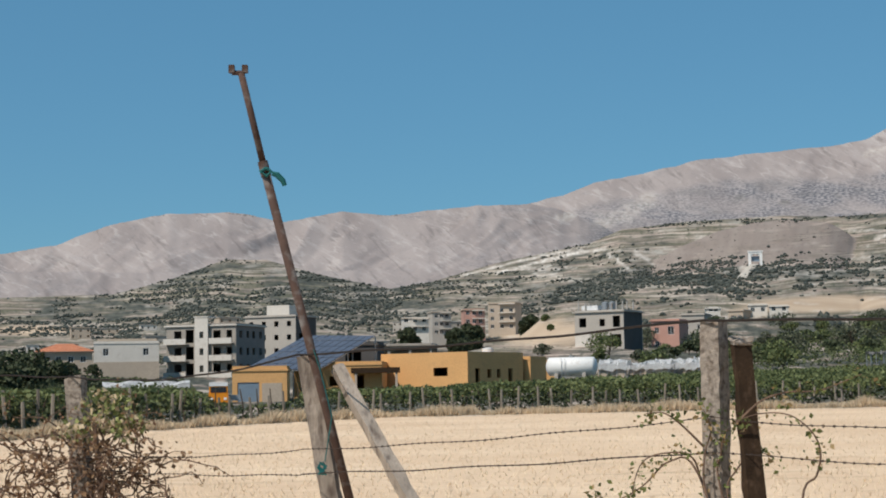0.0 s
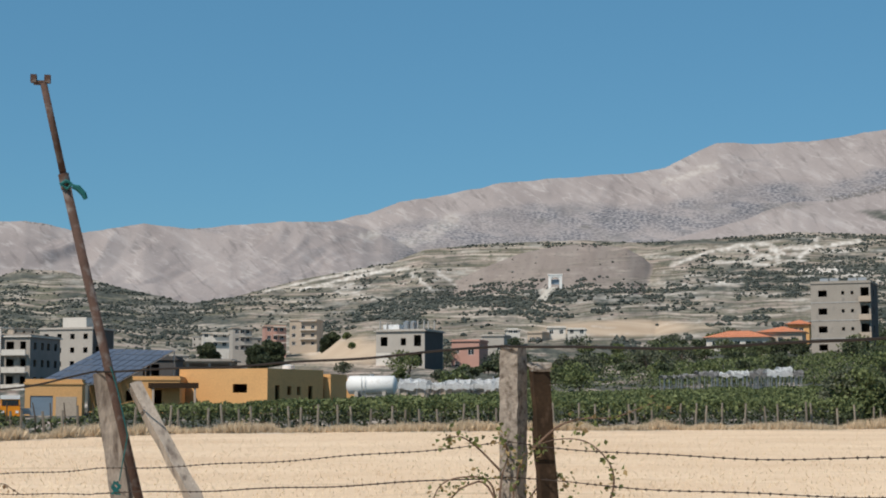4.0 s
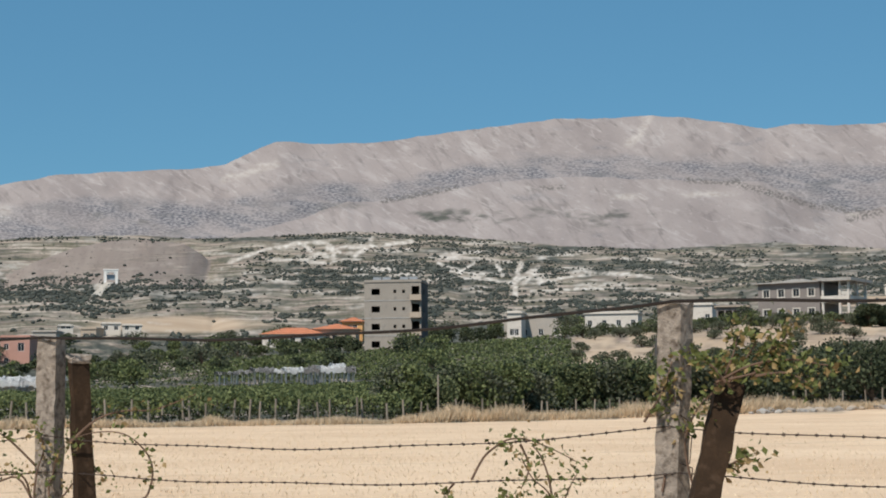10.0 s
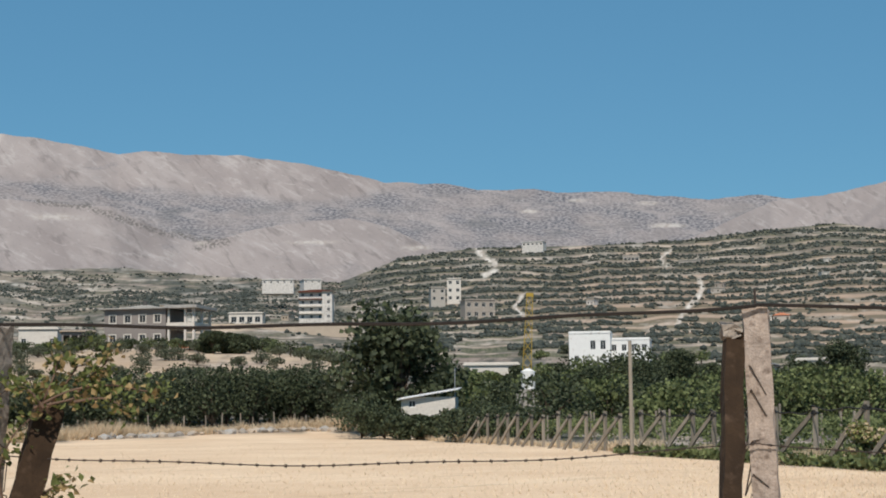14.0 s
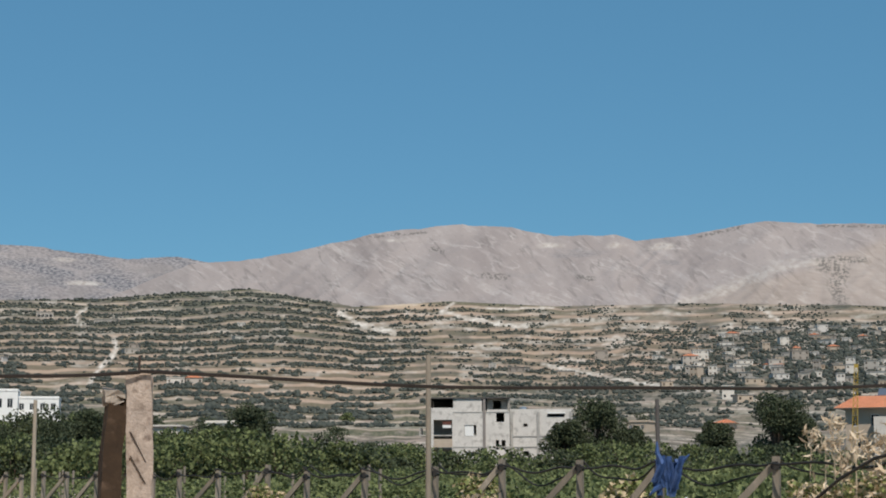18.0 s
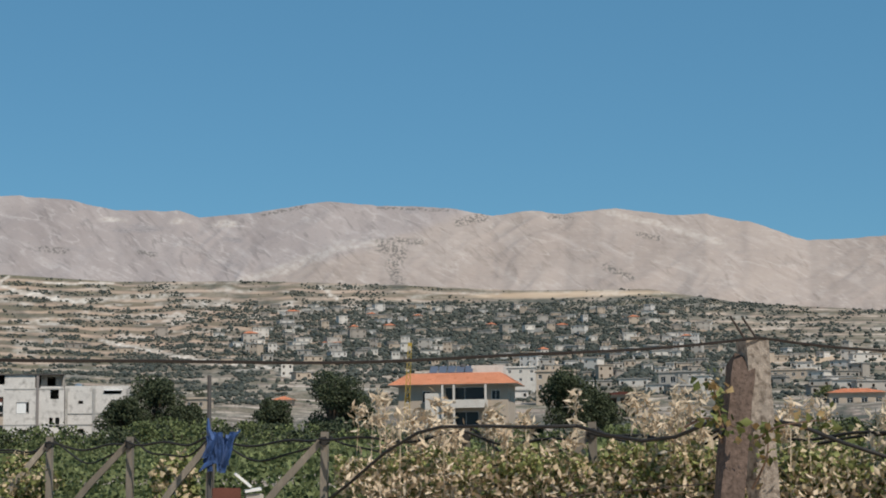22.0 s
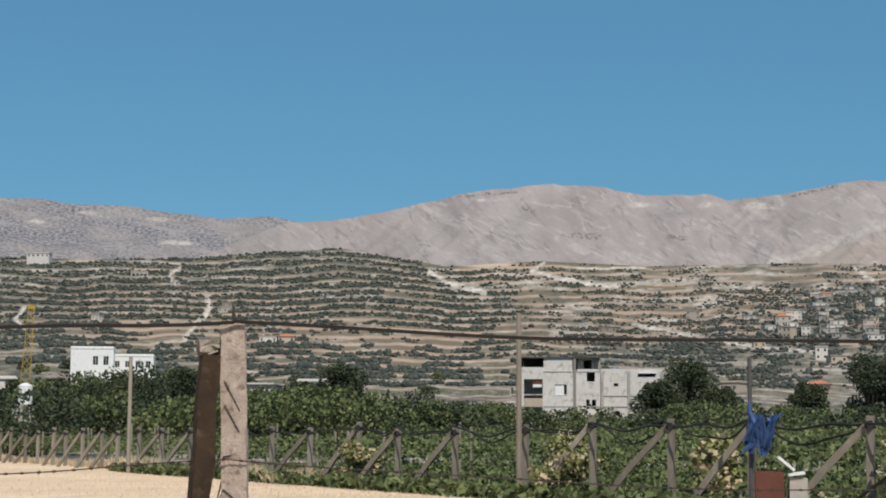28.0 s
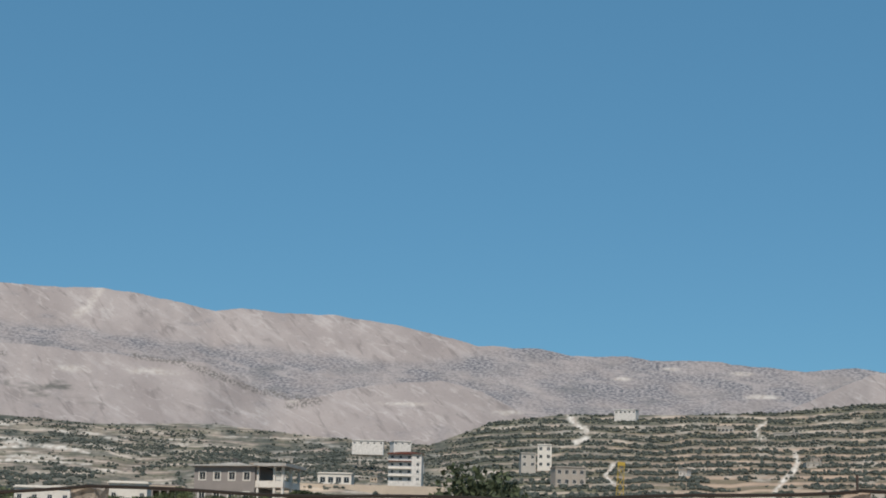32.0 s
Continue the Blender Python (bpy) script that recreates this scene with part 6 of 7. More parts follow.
def hose(s0, s1, sag, off, z, r=.026, wave=0.0):
    pts = []
    for i in range(15):
        u = i / 14
        pts.append(on_line(s0 + (s1 - s0) * u, off + wave * math.sin(u * 5), z - sag * 4 * u * (1 - u) + .05 * math.sin(u * 11 + s0)))
    ob = tagged(new("irrigation_hose"), "black irrigation hose draped along the post tops", "hose", "irrigation hoses")
    part("hose", tubes((pts, r), sides=6), HOSE, ob)


for k, (a, b2) in enumerate(zip(stations, stations[1:])):
    if a < 60:
        hose(a, b2, RNG.uniform(.08, .3), .55, 1.93, wave=.1)
        if a < 34:
            hose(a, b2, RNG.uniform(.25, .5), .7, 1.98, .022)
for run in ([(75.2, -2.0), (76.4, -1.1), (77.7, 0), (78.8, .65), (79.6, .85), (81, .86), (82.6, .8), (84.2, .82)], [(84.2, .82), (85.2, .50), (86.4, .28), (87.5, .40), (88.6, .85), (89.6, 1.1)], [(90.2, 1.0), (91.5, .75), (93, .1), (95, -.6)]):
    ob = tagged(new("irrigation_hose"), "thick black irrigation hose sagging between the vineyard posts", "hose", "irrigation hoses")
    part("hose", tubes(([sight(a, e, float(field_edge(np.array([a]))[0]) - .3) for a, e in run], .03), sides=7), HOSE, ob, smooth=True)


def vineyard_rows():
    """Vine rows behind the end posts, running away from the field."""
    cs, ss = [], []
    for k in range(64):
        s = -6 + 2.3 * k
        n = 1100
        u = RNG.random(n) ** 1.5 * (85 if s < 45 else 110)
        off = 1.2 + u
        jit = RNG.normal(0, .32, n)
        lump = .5 * fbm(u / 1.6, np.full(n, s), 29, 3)
        hgt = np.where(u < 30, 1.35, 1.6)
        z = np.maximum(.1, (hgt + (.45 if s > 40 else 0)) * RNG.random(n) ** .6 + lump + .1)
        z = np.where(u < 30, .55 + .95 * RNG.random(n) ** .7 + .8 * lump, z)
        x = L0.x + LD.x * (s + jit) + LN.x * off
        y = L0.y + LD.y * (s + jit) + LN.y * off
        az, d = np.degrees(np.arctan2(x, y)), np.hypot(x, y)
        cs.append(np.stack([x, y, land(az, d) + z], 1))
        ss.append(RNG.uniform(.7, 1.3, n) * np.interp(u, [0, 20, 60, 110], [.15, .22, .36, .5]))
    tagged(new("vineyard_rows", leaves("vineyard_rows", np.concatenate(cs), np.concatenate(ss), LEAF_VINE, .2)), "rows of bushy green vines behind slanting end posts", "vines", kind="stuff")


vineyard_rows()
# low weeds and grass under the vines
n = 40000
s_, o_ = RNG.uniform(-8, 60, n), RNG.random(n) ** 1.4 * 22 - .8
gx, gy = L0.x + LD.x * s_ + LN.x * o_, L0.y + LD.y * s_ + LN.y * o_
near_weeds = s_ < 14
gz, gs = RNG.random(n) * .35, RNG.uniform(.14, .3, n)
tagged(new("green_weeds", leaves("green_weeds", np.stack([gx, gy, gz], 1)[~near_weeds], gs[~near_weeds], LEAF_VINE, 0, 1.6)), "green weeds on the ground under the vines", "weeds", kind="stuff")
tagged(new("green_weeds", leaves("green_weeds", np.stack([gx, gy, gz], 1)[near_weeds], gs[near_weeds], LEAF_NEAR, 0, 1.6)), "pale green weeds on the ground under the vines", "weeds", kind="stuff")
tagged(new("ground_cover", leaves("ground_cover", np.stack([gx[::2] + 1, gy[::2] + 1, RNG.random(n // 2) * .2], 1), RNG.uniform(.2, .4, n // 2), LEAF_VINE, 0, 1.4)), "low green ground cover between the vine rows", "weeds", kind="stuff")

# bushy vine stools near the end posts
for s, off, h, w in ((35.0, .6, 1.5, 1.4), (21.8, .9, 1.75, 2.3), (16.3, 1.2, 1.7, 1.6), (9.0, 1.5, 1.5, 1.6), (5.3, 1.0, 1.8, 2.0), (2.0, .8, 1.9, 2.4), (-.8, .8, 1.9, 2.4), (-3.4, 1.0, 1.9, 2.4)):
    p = on_line(s, off)
    ob = thing("vine_bush", Matrix.Translation(p), "bushy grape vine with green and browning leaves", "vine", "vine bushes at the fence")
    blobs = [(np.array([RNG.uniform(-.35, .35) * w, RNG.uniform(-.2, .2) * w, h * f]), (w * .28, w * .25, h * .2)) for f in (.25, .4, .55, .7, .8, .6, .35)]
    hang("leaves", leaves("vine_bush_leaves", cloud(1500, blobs, .2), RNG.uniform(.09, .19, 1500), LEAF_NEAR), ob)
    part("stem", tubes(([(0, 0, -.2), (.1, .05, h * .5), (-.1, .1, h * .8)], [.05, .035, .015]), ([(0, 0, .2), (-.3, 0, h * .7)], [.03, .01]), sides=5), BARK, ob)


def dry_reeds():
    """Tall dried stalks with pale, drooping leaves beside the last posts."""
    cs, ss, stems = [], [], bmesh.new()
    for k in range(74):
        az = float((77.6, 78.4, 79.2, 80.0, 81.4, 82.3, 84.2, 86.2, 86.9, 87.6, 88.4, 91.2, 92.5, 94.5)[k % 14] + RNG.normal(0, .32))
        d = float(field_edge(np.array([az]))[0]) + RNG.uniform(.7, 3.2)
        thick = np.interp(az, [77, 79, 81, 86, 88, 90, 96], [1.2, 1.15, .85, 1.15, 1.05, .8, .8])
        h = 1.6 + d * math.tan(radians(RNG.uniform(.1, 1.9) * thick))
        p = spot(az, d, 0)
        lean = Vector((RNG.uniform(-.15, .15), RNG.uniform(-.1, .1), 0))
        tube(stems, [p, p + lean * .5 + Vector((0, 0, h * .6)), p + lean + Vector((0, 0, h))], [.016, .013, .006], 4)
        m, crown = 44, 26  # a drooping plume at the head, single leaves along the stalk
        f = np.concatenate([np.full(crown, .97), RNG.random(m - crown) ** .6])
        c = np.array([p + lean * float(q) + Vector((0, 0, h * float(q))) for q in f])
        c[:crown] += RNG.normal(0, .085, (crown, 3))
        c[crown:] += RNG.normal(0, .05, (m - crown, 3))
        cs.append(c)
        ss.append(RNG.uniform(.045, .085, m))
    ob = tagged(new("dry_reeds"), "tall dried stalks with pale straw-coloured leaves", "dry plants", kind="stuff")
    part("stalks", stems, LEAF_DRY, ob)
    hang("dry_leaves", leaves("dry_reeds_leaves", np.concatenate(cs), np.concatenate(ss), LEAF_DRY, 0, 3.0), ob)


dry_reeds()
for a0, a1, dd, n, hh in ((76.0, 97, 1.0, 15000, 1.6), (80, 97, .6, 9000, 1.5)):
    az = RNG.uniform(a0, a1, n)
    d = field_edge(az) + dd + np.abs(RNG.normal(0, .7, n))
    z = (hh + .3 * fbm(az * 1.5, az * 0, 83, 3)) * RNG.random(n) ** .5
    t = np.radians(az)
    tagged(new("creeper_hedge", leaves("creeper_hedge", np.stack([d * np.sin(t), d * np.cos(t), z], 1), RNG.uniform(.05, .13, n), LEAF_NEAR)), "tangled green creeper with browning leaves along the fence", "creeper", kind="stuff")

n = 4500
az = RNG.uniform(76.2, 97, n)
d = field_edge(az) + .5 + np.abs(RNG.normal(0, .6, n))
z = (1.25 + .35 * fbm(az * 2.2, az * 0, 84, 3)) * RNG.random(n) ** .8
t = np.radians(az)
tagged(new("dry_undergrowth", leaves("dry_undergrowth", np.stack([d * np.sin(t), d * np.cos(t), z], 1), RNG.uniform(.04, .09, n), LEAF_DRY, 0, 2.4)), "dry curled straw-coloured leaves among the creeper", "dry plants", kind="stuff")


def blades(name, feet, heights, width, mat, lean=.25):
    """Upright blades, each one thin triangle."""
    n = len(feet)
    a = RNG.uniform(0, np.pi, n)
    side = np.stack([np.cos(a), np.sin(a), 0 * a], 1) * np.asarray(width).reshape(-1, 1) * np.ones((n, 1)) / 2
    tip = feet + np.stack([RNG.normal(0, lean, n) * heights, RNG.normal(0, lean, n) * heights, heights], 1)
    v = np.stack([feet - side, feet + side, tip], 1)
    return mesh_of(name, v.reshape(-1, 3), np.arange(n * 3).reshape(-1, 3), mat)


# ---- dry grass at the field's far edge, stubble ----
n = 56000
az = RNG.uniform(-18, 57, n)
d = field_edge(az) + np.abs(RNG.normal(0, 1.6, n)) - .3
hgt = (1.0 + 1.3 * smooth01((az - 20) / 4) * smooth01((43 - az) / 2)) * (.32 + .42 * np.clip(fbm(az * 1.2, az * 0, 87, 4) + .35, 0, 1.2)) * RNG.uniform(.5, 1.2, n)
t = np.radians(az)
tagged(new("dry_grass", blades("dry_grass", np.stack([d * np.sin(t), d * np.cos(t), land(az, d) - .03], 1), hgt, RNG.uniform(.05, .12, n), GRASS_DRY, .35)), "tall dry grass along the far edge of the field", "grass", kind="stuff")
n = 90000
az = RNG.uniform(-18, 66, n)
d = 23 + (field_edge(az) - 23) * RNG.random(n) ** 1.1
t = np.radians(az)
tagged(new("stubble", blades("stubble", np.stack([d * np.sin(t), d * np.cos(t), 0 * d], 1), RNG.uniform(.03, .085, n), RNG.uniform(.012, .03, n), STUBBLE, .6)), "pale cut straw standing on the stubble field", "straw", kind="stuff")


# stakes of the overhead vines and the far fence
for k in range(100):
    az = -16.5 + 58 * (k + float(RNG.uniform(-.45, .45))) / 100
    d = float(field_edge(np.array([az]))[0]) + RNG.uniform(1.4, 3.4)
    st = thing("edge_stake", Matrix.Translation(spot(az, d, land1(az, d))), "weathered wooden stake at the field's far edge", "post", "stakes along the field edge")
    part("stake", tubes(([(0, 0, -.4), (RNG.uniform(-.18, .18), 0, RNG.uniform(1.35, 1.95))], [.085, .07]), sides=5), PALEWOOD, st)
for k in range(60):
    az = -16.5 + 38 * (k + float(RNG.uniform(-.4, .4))) / 60
    d = float(field_edge(np.array([az]))[0]) + RNG.uniform(4.0, 7.0)
    st = thing("grapevine", Matrix.Translation(spot(az, d, land1(az, d))), "thin dark vine trunk under the canopy", "vine", "vine trunks")
    part("stem", tubes(([(0, 0, -.3), (RNG.uniform(-.1, .1), 0, .9), (RNG.uniform(-.2, .2), 0, 1.8)], [.06, .045, .03]), sides=5), BARK, st)
# rubble stones at the foot of the hedge
for k in range(90):
    az = 32.6 + 8.4 * k / 90 + RNG.uniform(-.1, .1)
    d = float(field_edge(np.array([az]))[0]) + RNG.uniform(-1.6, .6)
    bm = bmesh.new()
    bmesh.ops.create_icosphere(bm, subdivisions=1, radius=RNG.uniform(.16, .5) * (1.3 if k % 7 == 0 else 1))
    for v in bm.verts:
        v.co = Vector((v.co.x * 1.6, v.co.y, v.co.z * .75)) * RNG.uniform(.7, 1.25)
    st = thing("rubble_stone", Matrix.Translation(spot(az, d, land1(az, d) + .12)), "pale rubble stone heaped at the field edge", "stone", "rubble heap")
    part("stone", bm, (CONCRETE_FAR, BLOCKWORK, CREAM)[k % 3], st)


# ---- trees dotted along the terraces of the foothills ----
def terrace_trees():
    bm = bmesh.new()
    bmesh.ops.create_icosphere(bm, subdivisions=1, radius=1.0)
    base_v = np.array([v.co[:] for v in bm.verts])
    base_f = np.array([[v.index for v in f.verts] for f in bm.faces])
    bm.free()
    azs, els = np.arange(-16, 96, .042), np.arange(1.6, 6.55, math.pi / 2 / TERRACE)
    rr = np.linspace(420, R_FOOT + 5, 150)
    zz = land(azs[:, None] + 0 * rr[None], rr[None] + 0 * azs[:, None])
    ee = np.maximum.accumulate(np.degrees(np.arctan((zz - EYE) / rr)), 1)
    spots = []
    for i, az in enumerate(azs):
        e = els - (terrace_level(np.array(az), els) - els) + RNG.normal(0, .012, len(els))
        d = np.interp(e, ee[i], rr, left=-1, right=-1)
        dens = np.clip(woods(az + 0 * els, els) + .35 * lattice(az * .7, els * 2.4, 13) + .45 * lattice(az * 1.7, els * 4.5, 15), .03, .8)
        lined = .88 if 42 < az < 68 else .6
        dens = np.clip(dens * (2.4 if 42 < az < 64 else 1.35), 0, 1)
        on_step = np.clip(.75 + 1.3 * np.sin(TERRACE * terrace_level(np.array(az), e) + 1.3), 0, 1)
        dens = dens * (1 - lined + lined * on_step)
        road = np.ones(len(els))
        for pts, wide in TRACKS:
            road = np.where(near_line(az + 0 * e, e, pts) < wide * 1.5, 0.06, road)
        keep = (RNG.random(len(els)) < np.clip((dens - .14) * 1.5, .006, 1) * .75 * road) & (d > 0)
        spots += [(az, q) for q in d[keep]]
    spots = np.array(spots)
    a, d = spots[:, 0] + RNG.normal(0, .02, len(spots)), spots[:, 1]
    thick = np.ones(len(d))
    for az, el, k in zip(np.append(RNG.normal(80.5, 4.2, 2600), RNG.normal(88, 4.5, 1300)), np.append(RNG.normal(4.0, .75, 2600), RNG.normal(2.9, .6, 1300)), RNG.uniform(1.1, 1.9, 3900)):  # garden trees between the houses of the town
        i = int((az + 16) / .042)
        if 0 <= i < len(azs) and 1.7 < el < 5.2:
            a, d, thick = np.append(a, az), np.append(d, np.interp(el, ee[i], rr)), np.append(thick, k)
    z = land(a, d)
    size = thick * RNG.uniform(.6, 1.0, len(d)) ** 2 * np.interp(d, [420, 800, 1350], [.88, 1.0, 1.22]) * np.where((a > 42) & (a < 64), 1.22, 1)
    t = np.radians(a)
    v = base_v[None] * (1 + .28 * RNG.normal(size=(len(d), len(base_v), 1))) * size[:, None, None] * np.array([1.15, 1.15, .9]) + np.stack([d * np.sin(t), d * np.cos(t), z + size * .45], 1)[:, None, :]
    vs, count = [v.reshape(-1, 3)], len(d)
    fs = [(base_f[None] + (np.arange(count) * len(base_v))[:, None, None]).reshape(-1, 3)]
    tagged(new("hillside_trees", mesh_of("hillside_trees", np.concatenate(vs), np.concatenate(fs), LEAF_HILL)), "small olive and fruit trees dotted along the terraces", "trees", kind="stuff")


# crown greens pulled towards blue grey to paint in distance haze
LEAF_HILL = foliage("haze-tinted hillside tree crowns", (0.050, 0.061, 0.054), (0.108, 0.119, 0.100))
terrace_trees()


# ---- the roadside fence in the foreground ----
FENCE_AZ, FENCE_D = 50.0, 9.0


def reach(az, facing):
    """The distance from the eye to the fence line at that azimuth."""
    n, e = heading(FENCE_AZ), eye_at(facing)
    return (FENCE_D - e.dot(n)) / heading(az).dot(n)


def rough_bar(a, b, w, t, seed, yaw, rough=.005, rings=14, taper=1.0, chip=0.0):
    """A weathered square post from a to b with chipped, uneven faces."""
    a, b = Vector(a), Vector(b)
    ax = (b - a).normalized()
    side = Vector((math.cos(radians(yaw)), -math.sin(radians(yaw)), 0))
    side = (side - ax * side.dot(ax)).normalized()
    up = ax.cross(side)
    rnd, bm, prev = random.Random(seed), bmesh.new(), None
    ks = ((-1, -1), (0, -1.02), (1, -1), (1.02, 0), (1, 1), (0, 1.02), (-1, 1), (-1.02, 0))
    for i in range(rings + 1):
        u = i / rings
        s = 1 + (taper - 1) * u
        nick = 1 - chip * max(0, rnd.random() - .55)
        ring = []
        for kx, ky in ks:
            j = rough * (1.4 if kx * ky else 1)
            ring.append(bm.verts.new(a + (b - a) * u + side * (kx * w / 2 * s * nick + rnd.gauss(0, j * .5)) + up * (ky * t / 2 * s * nick + rnd.gauss(0, j * .5)) + ax * rnd.gauss(0, .01)))
        if prev:
            for k in range(8):
                bm.faces.new((prev[k], prev[(k + 1) % 8], ring[(k + 1) % 8], ring[k]))
        else:
            bm.faces.new(ring[::-1])
        prev = ring
    tip = bm.verts.new(b + ax * .012)
    for k in range(8):
        bm.faces.new((prev[k], prev[(k + 1) % 8], tip))
    return bm


def to_ground(top, low):
    """The line through two places, carried down below the ground."""
    u = (top.z + .35) / (top.z - low.z)
    return top + (low - top) * u


def fence_post(name, label, az, el, low_az, low_el, facing, w, t, turn, mat, seed, strut=None):
    d = reach(az, facing)
    top = sight(az, el, d, facing)
    base = to_ground(top, sight(low_az, low_el, d, facing))
    ob = thing(name, Matrix.Translation((base.x, base.y, 0)), label, "fence post", "posts of the roadside fence")
    o = Vector((base.x, base.y, 0))
    part("post", rough_bar(base - o, top - o, w, t, seed, az + turn, rings=26, chip=.10), mat, ob)
    if strut:
        (a1, e1), (a2, e2), sw, st, smat, near, slab = strut
        s1 = sight(a1, e1, d + .02, facing)
        s2 = to_ground(s1, sight(a2, e2, d - near, facing))
        part("strut", rough_bar(s2 - o, s1 - o, sw, st, seed + 50, (a1 + a2) / 2 - 20, .007, 16, .92), smat, ob, slab)
    return ob, top


POSTS = {}
_, POSTS["a"] = fence_post("fence_post", "square grey concrete fence post among dry brambles", -12.14, .58, -11.91, -2.8, -12.1, .20, .17, 25, CONCRETE, 1)
_, POSTS["b"] = fence_post("fence_post", "leaning weathered fence post with a rusty pipe tied to it", -4.41, 1.20, -3.64, -3.65, -4.4, .165, .15, 15, OLDWOOD, 2, ((-3.41, .80), (-.99, -3.66), .115, .10, PALEOLD, .5, "slanting weathered wooden strut"))
ob3, POSTS["c"] = fence_post("fence_post", "square concrete fence post overgrown with creeper, beside a dark plank", 9.18, 2.12, 9.13, -3.15, 9.2, .145, .13, 32, CONCRETE, 3)
_, POSTS["d"] = fence_post("fence_post", "square concrete fence post wound with creeper, with a slanting dark strut", 29.66, 3.20, 29.41, -3.2, 29.7, .145, .13, 30, CONCRETE, 4, ((31.47, .50), (30.55, -3.2), .16, .10, BROWNSTEEL, .35, "slanting dark rusty strut"))
_, POSTS["e"] = fence_post("fence_post", "pale concrete fence post wound with barbed wire, dark strut beside", 54.36, 3.62, 54.53, -2.17, 54.4, .132, .12, 3, CONCRETE_PALE, 5, ((53.6, 2.74), (53.35, -2.15), .10, .09, BROWNSTEEL, .6, "rusty steel strut with painted shade and a pale broken top"))
_, POSTS["f"] = fence_post("fence_post", "broad chipped concrete fence post with two wire rods on top", 89.9, 3.60, 90.1, -1.65, 90.0, .165, .15, -28, CONCRETE, 6, ((89.5, 2.9), (88.95, -1.45), .16, .2, SHADED_CONCRETE, .5, "crumbling slanting concrete strut"))
# dark plank beside the creeper-grown post
d3 = reach(10.0, 9.2)
q1 = sight(10.07, 1.38, d3 + .05, 9.2)
q2 = to_ground(q1, sight(10.34, -3.14, d3 - .1, 9.2))
o3 = Vector((ob3.location.x, ob3.location.y, 0))
part("dark_plank", rough_bar(q2 - o3, q1 - o3, .145, .07, 63, 10 - 25, .006, 16, .85), BROWNSTEEL, ob3, "dark rusty plank with a pale broken top")
part("plank_cap", rough_bar(q1 - o3 + Vector((0, 0, -.02)), q1 - o3 + Vector((.0, 0, .035)), .13, .08, 64, -15, .012, 3), CONCRETE, ob3)
de = reach(53.55, 54.4)
cap = sight(53.55, 2.76, de, 54.4)
oe = bpy.data.objects["fence_post.004"]
part("strut_cap", rough_bar(cap - oe.location - Vector((0, 0, .02)), cap - oe.location + Vector((0, 0, .05)), .10, .09, 65, 40, .014, 3), CONCRETE, oe)
of = bpy.data.objects["fence_post.005"]
tf = POSTS["f"] - of.location
for dx, dz in ((-.10, .17), (-.02, .16)):
    side = heading(180)
    part("wire_rod", tubes(([tf - side * (dx + .09) * -1 + Vector((0, 0, -.05)), tf + side * (dx - .04) + Vector((0, 0, dz))], .008), sides=5), WIRE, of)
te = POSTS["e"] - oe.location
part("wire_rod", tubes(([te + Vector((.0, .0, -.04)), te + Vector((.005, 0, .10))], .007), sides=5), WIRE, oe)


def wire_run(a, b, sag, z0, z1, seed, barbed=True, r=.0034, name="barbed_wire"):
    """A wire slung between two posts, twisted and set with barbs every eight centimetres."""
    a, b = Vector((a.x, a.y, z0)), Vector((b.x, b.y, z1))
    off = -heading(FENCE_AZ) * .085
    rnd = random.Random(seed)
    n = 40
    ob = tagged(new(name), "rusty barbed wire slung between the fence posts" if barbed else "dark rusty top wire of the fence", "wire", "wires of the fence")
    at = lambda u: a + (b - a) * u + off + Vector((0, 0, -sag * 4 * u * (1 - u) + .006 * math.sin(u * 19 + seed)))
    bm = bmesh.new()
    tube(bm, [at(i / n) for i in range(n + 1)], r, 5)
    part("strand", bm, WIRE if barbed else TOPWIRE, ob)
    if barbed:
        bars, ln = bmesh.new(), (b - a).length
        for k in range(int(ln / .082)):
            u = (k + .5 + rnd.uniform(-.15, .15)) * .082 / ln
            p = at(u)
            for g in range(2):
                v = Vector((rnd.gauss(0, 1), rnd.gauss(0, 1), rnd.gauss(0, 1))).normalized() * .012
                tube(bars, [p - v, p + v], [.0025, .0025], 3)
            tube(bars, [p - (b - a).normalized() * .008, p + (b - a).normalized() * .008], .0065, 5)
        tagged(part("barbed_strand", bars, WIRE, ob), kind="stuff")
    return ob


P = POSTS
far_left = P["a"] + (P["a"] - P["b"])
far_right = P["f"] + (P["f"] - P["e"]) * .8
wire_run(far_left, P["a"], .0, far_left.z + .25, P["a"].z, 1, False, .009)
for (a, b, s, z2, z3, y2, y3) in (("a", "b", .05, .95, 1.07, .80, .85), ("b", "c", .03, 1.07, 1.37, .86, 1.14), ("c", "d", .10, 1.375, 1.44, 1.14, 1.19), ("d", "e", .08, 1.44, 1.46, 1.19, 1.17), ("e", "f", .14, 1.46, 1.40, 1.17, 1.1)):
    top_sag = {"a": .12, "b": .03, "c": .09, "d": .05, "e": .13}[a]
    wire_run(P[a], P[b], top_sag, P[a].z + .012, P[b].z + .012, ord(a), False, .0098, "top_wire")
    wire_run(P[a], P[b], s, z2, z3, ord(a) + 10)
    wire_run(P[a], P[b], s * .7, y2, y3, ord(a) + 20, True, .0034 if a != "b" else .005)
wire_run(P["f"], far_right, .08, P["f"].z + .012, P["f"].z - .05, 9, False, .0098, "top_wire")


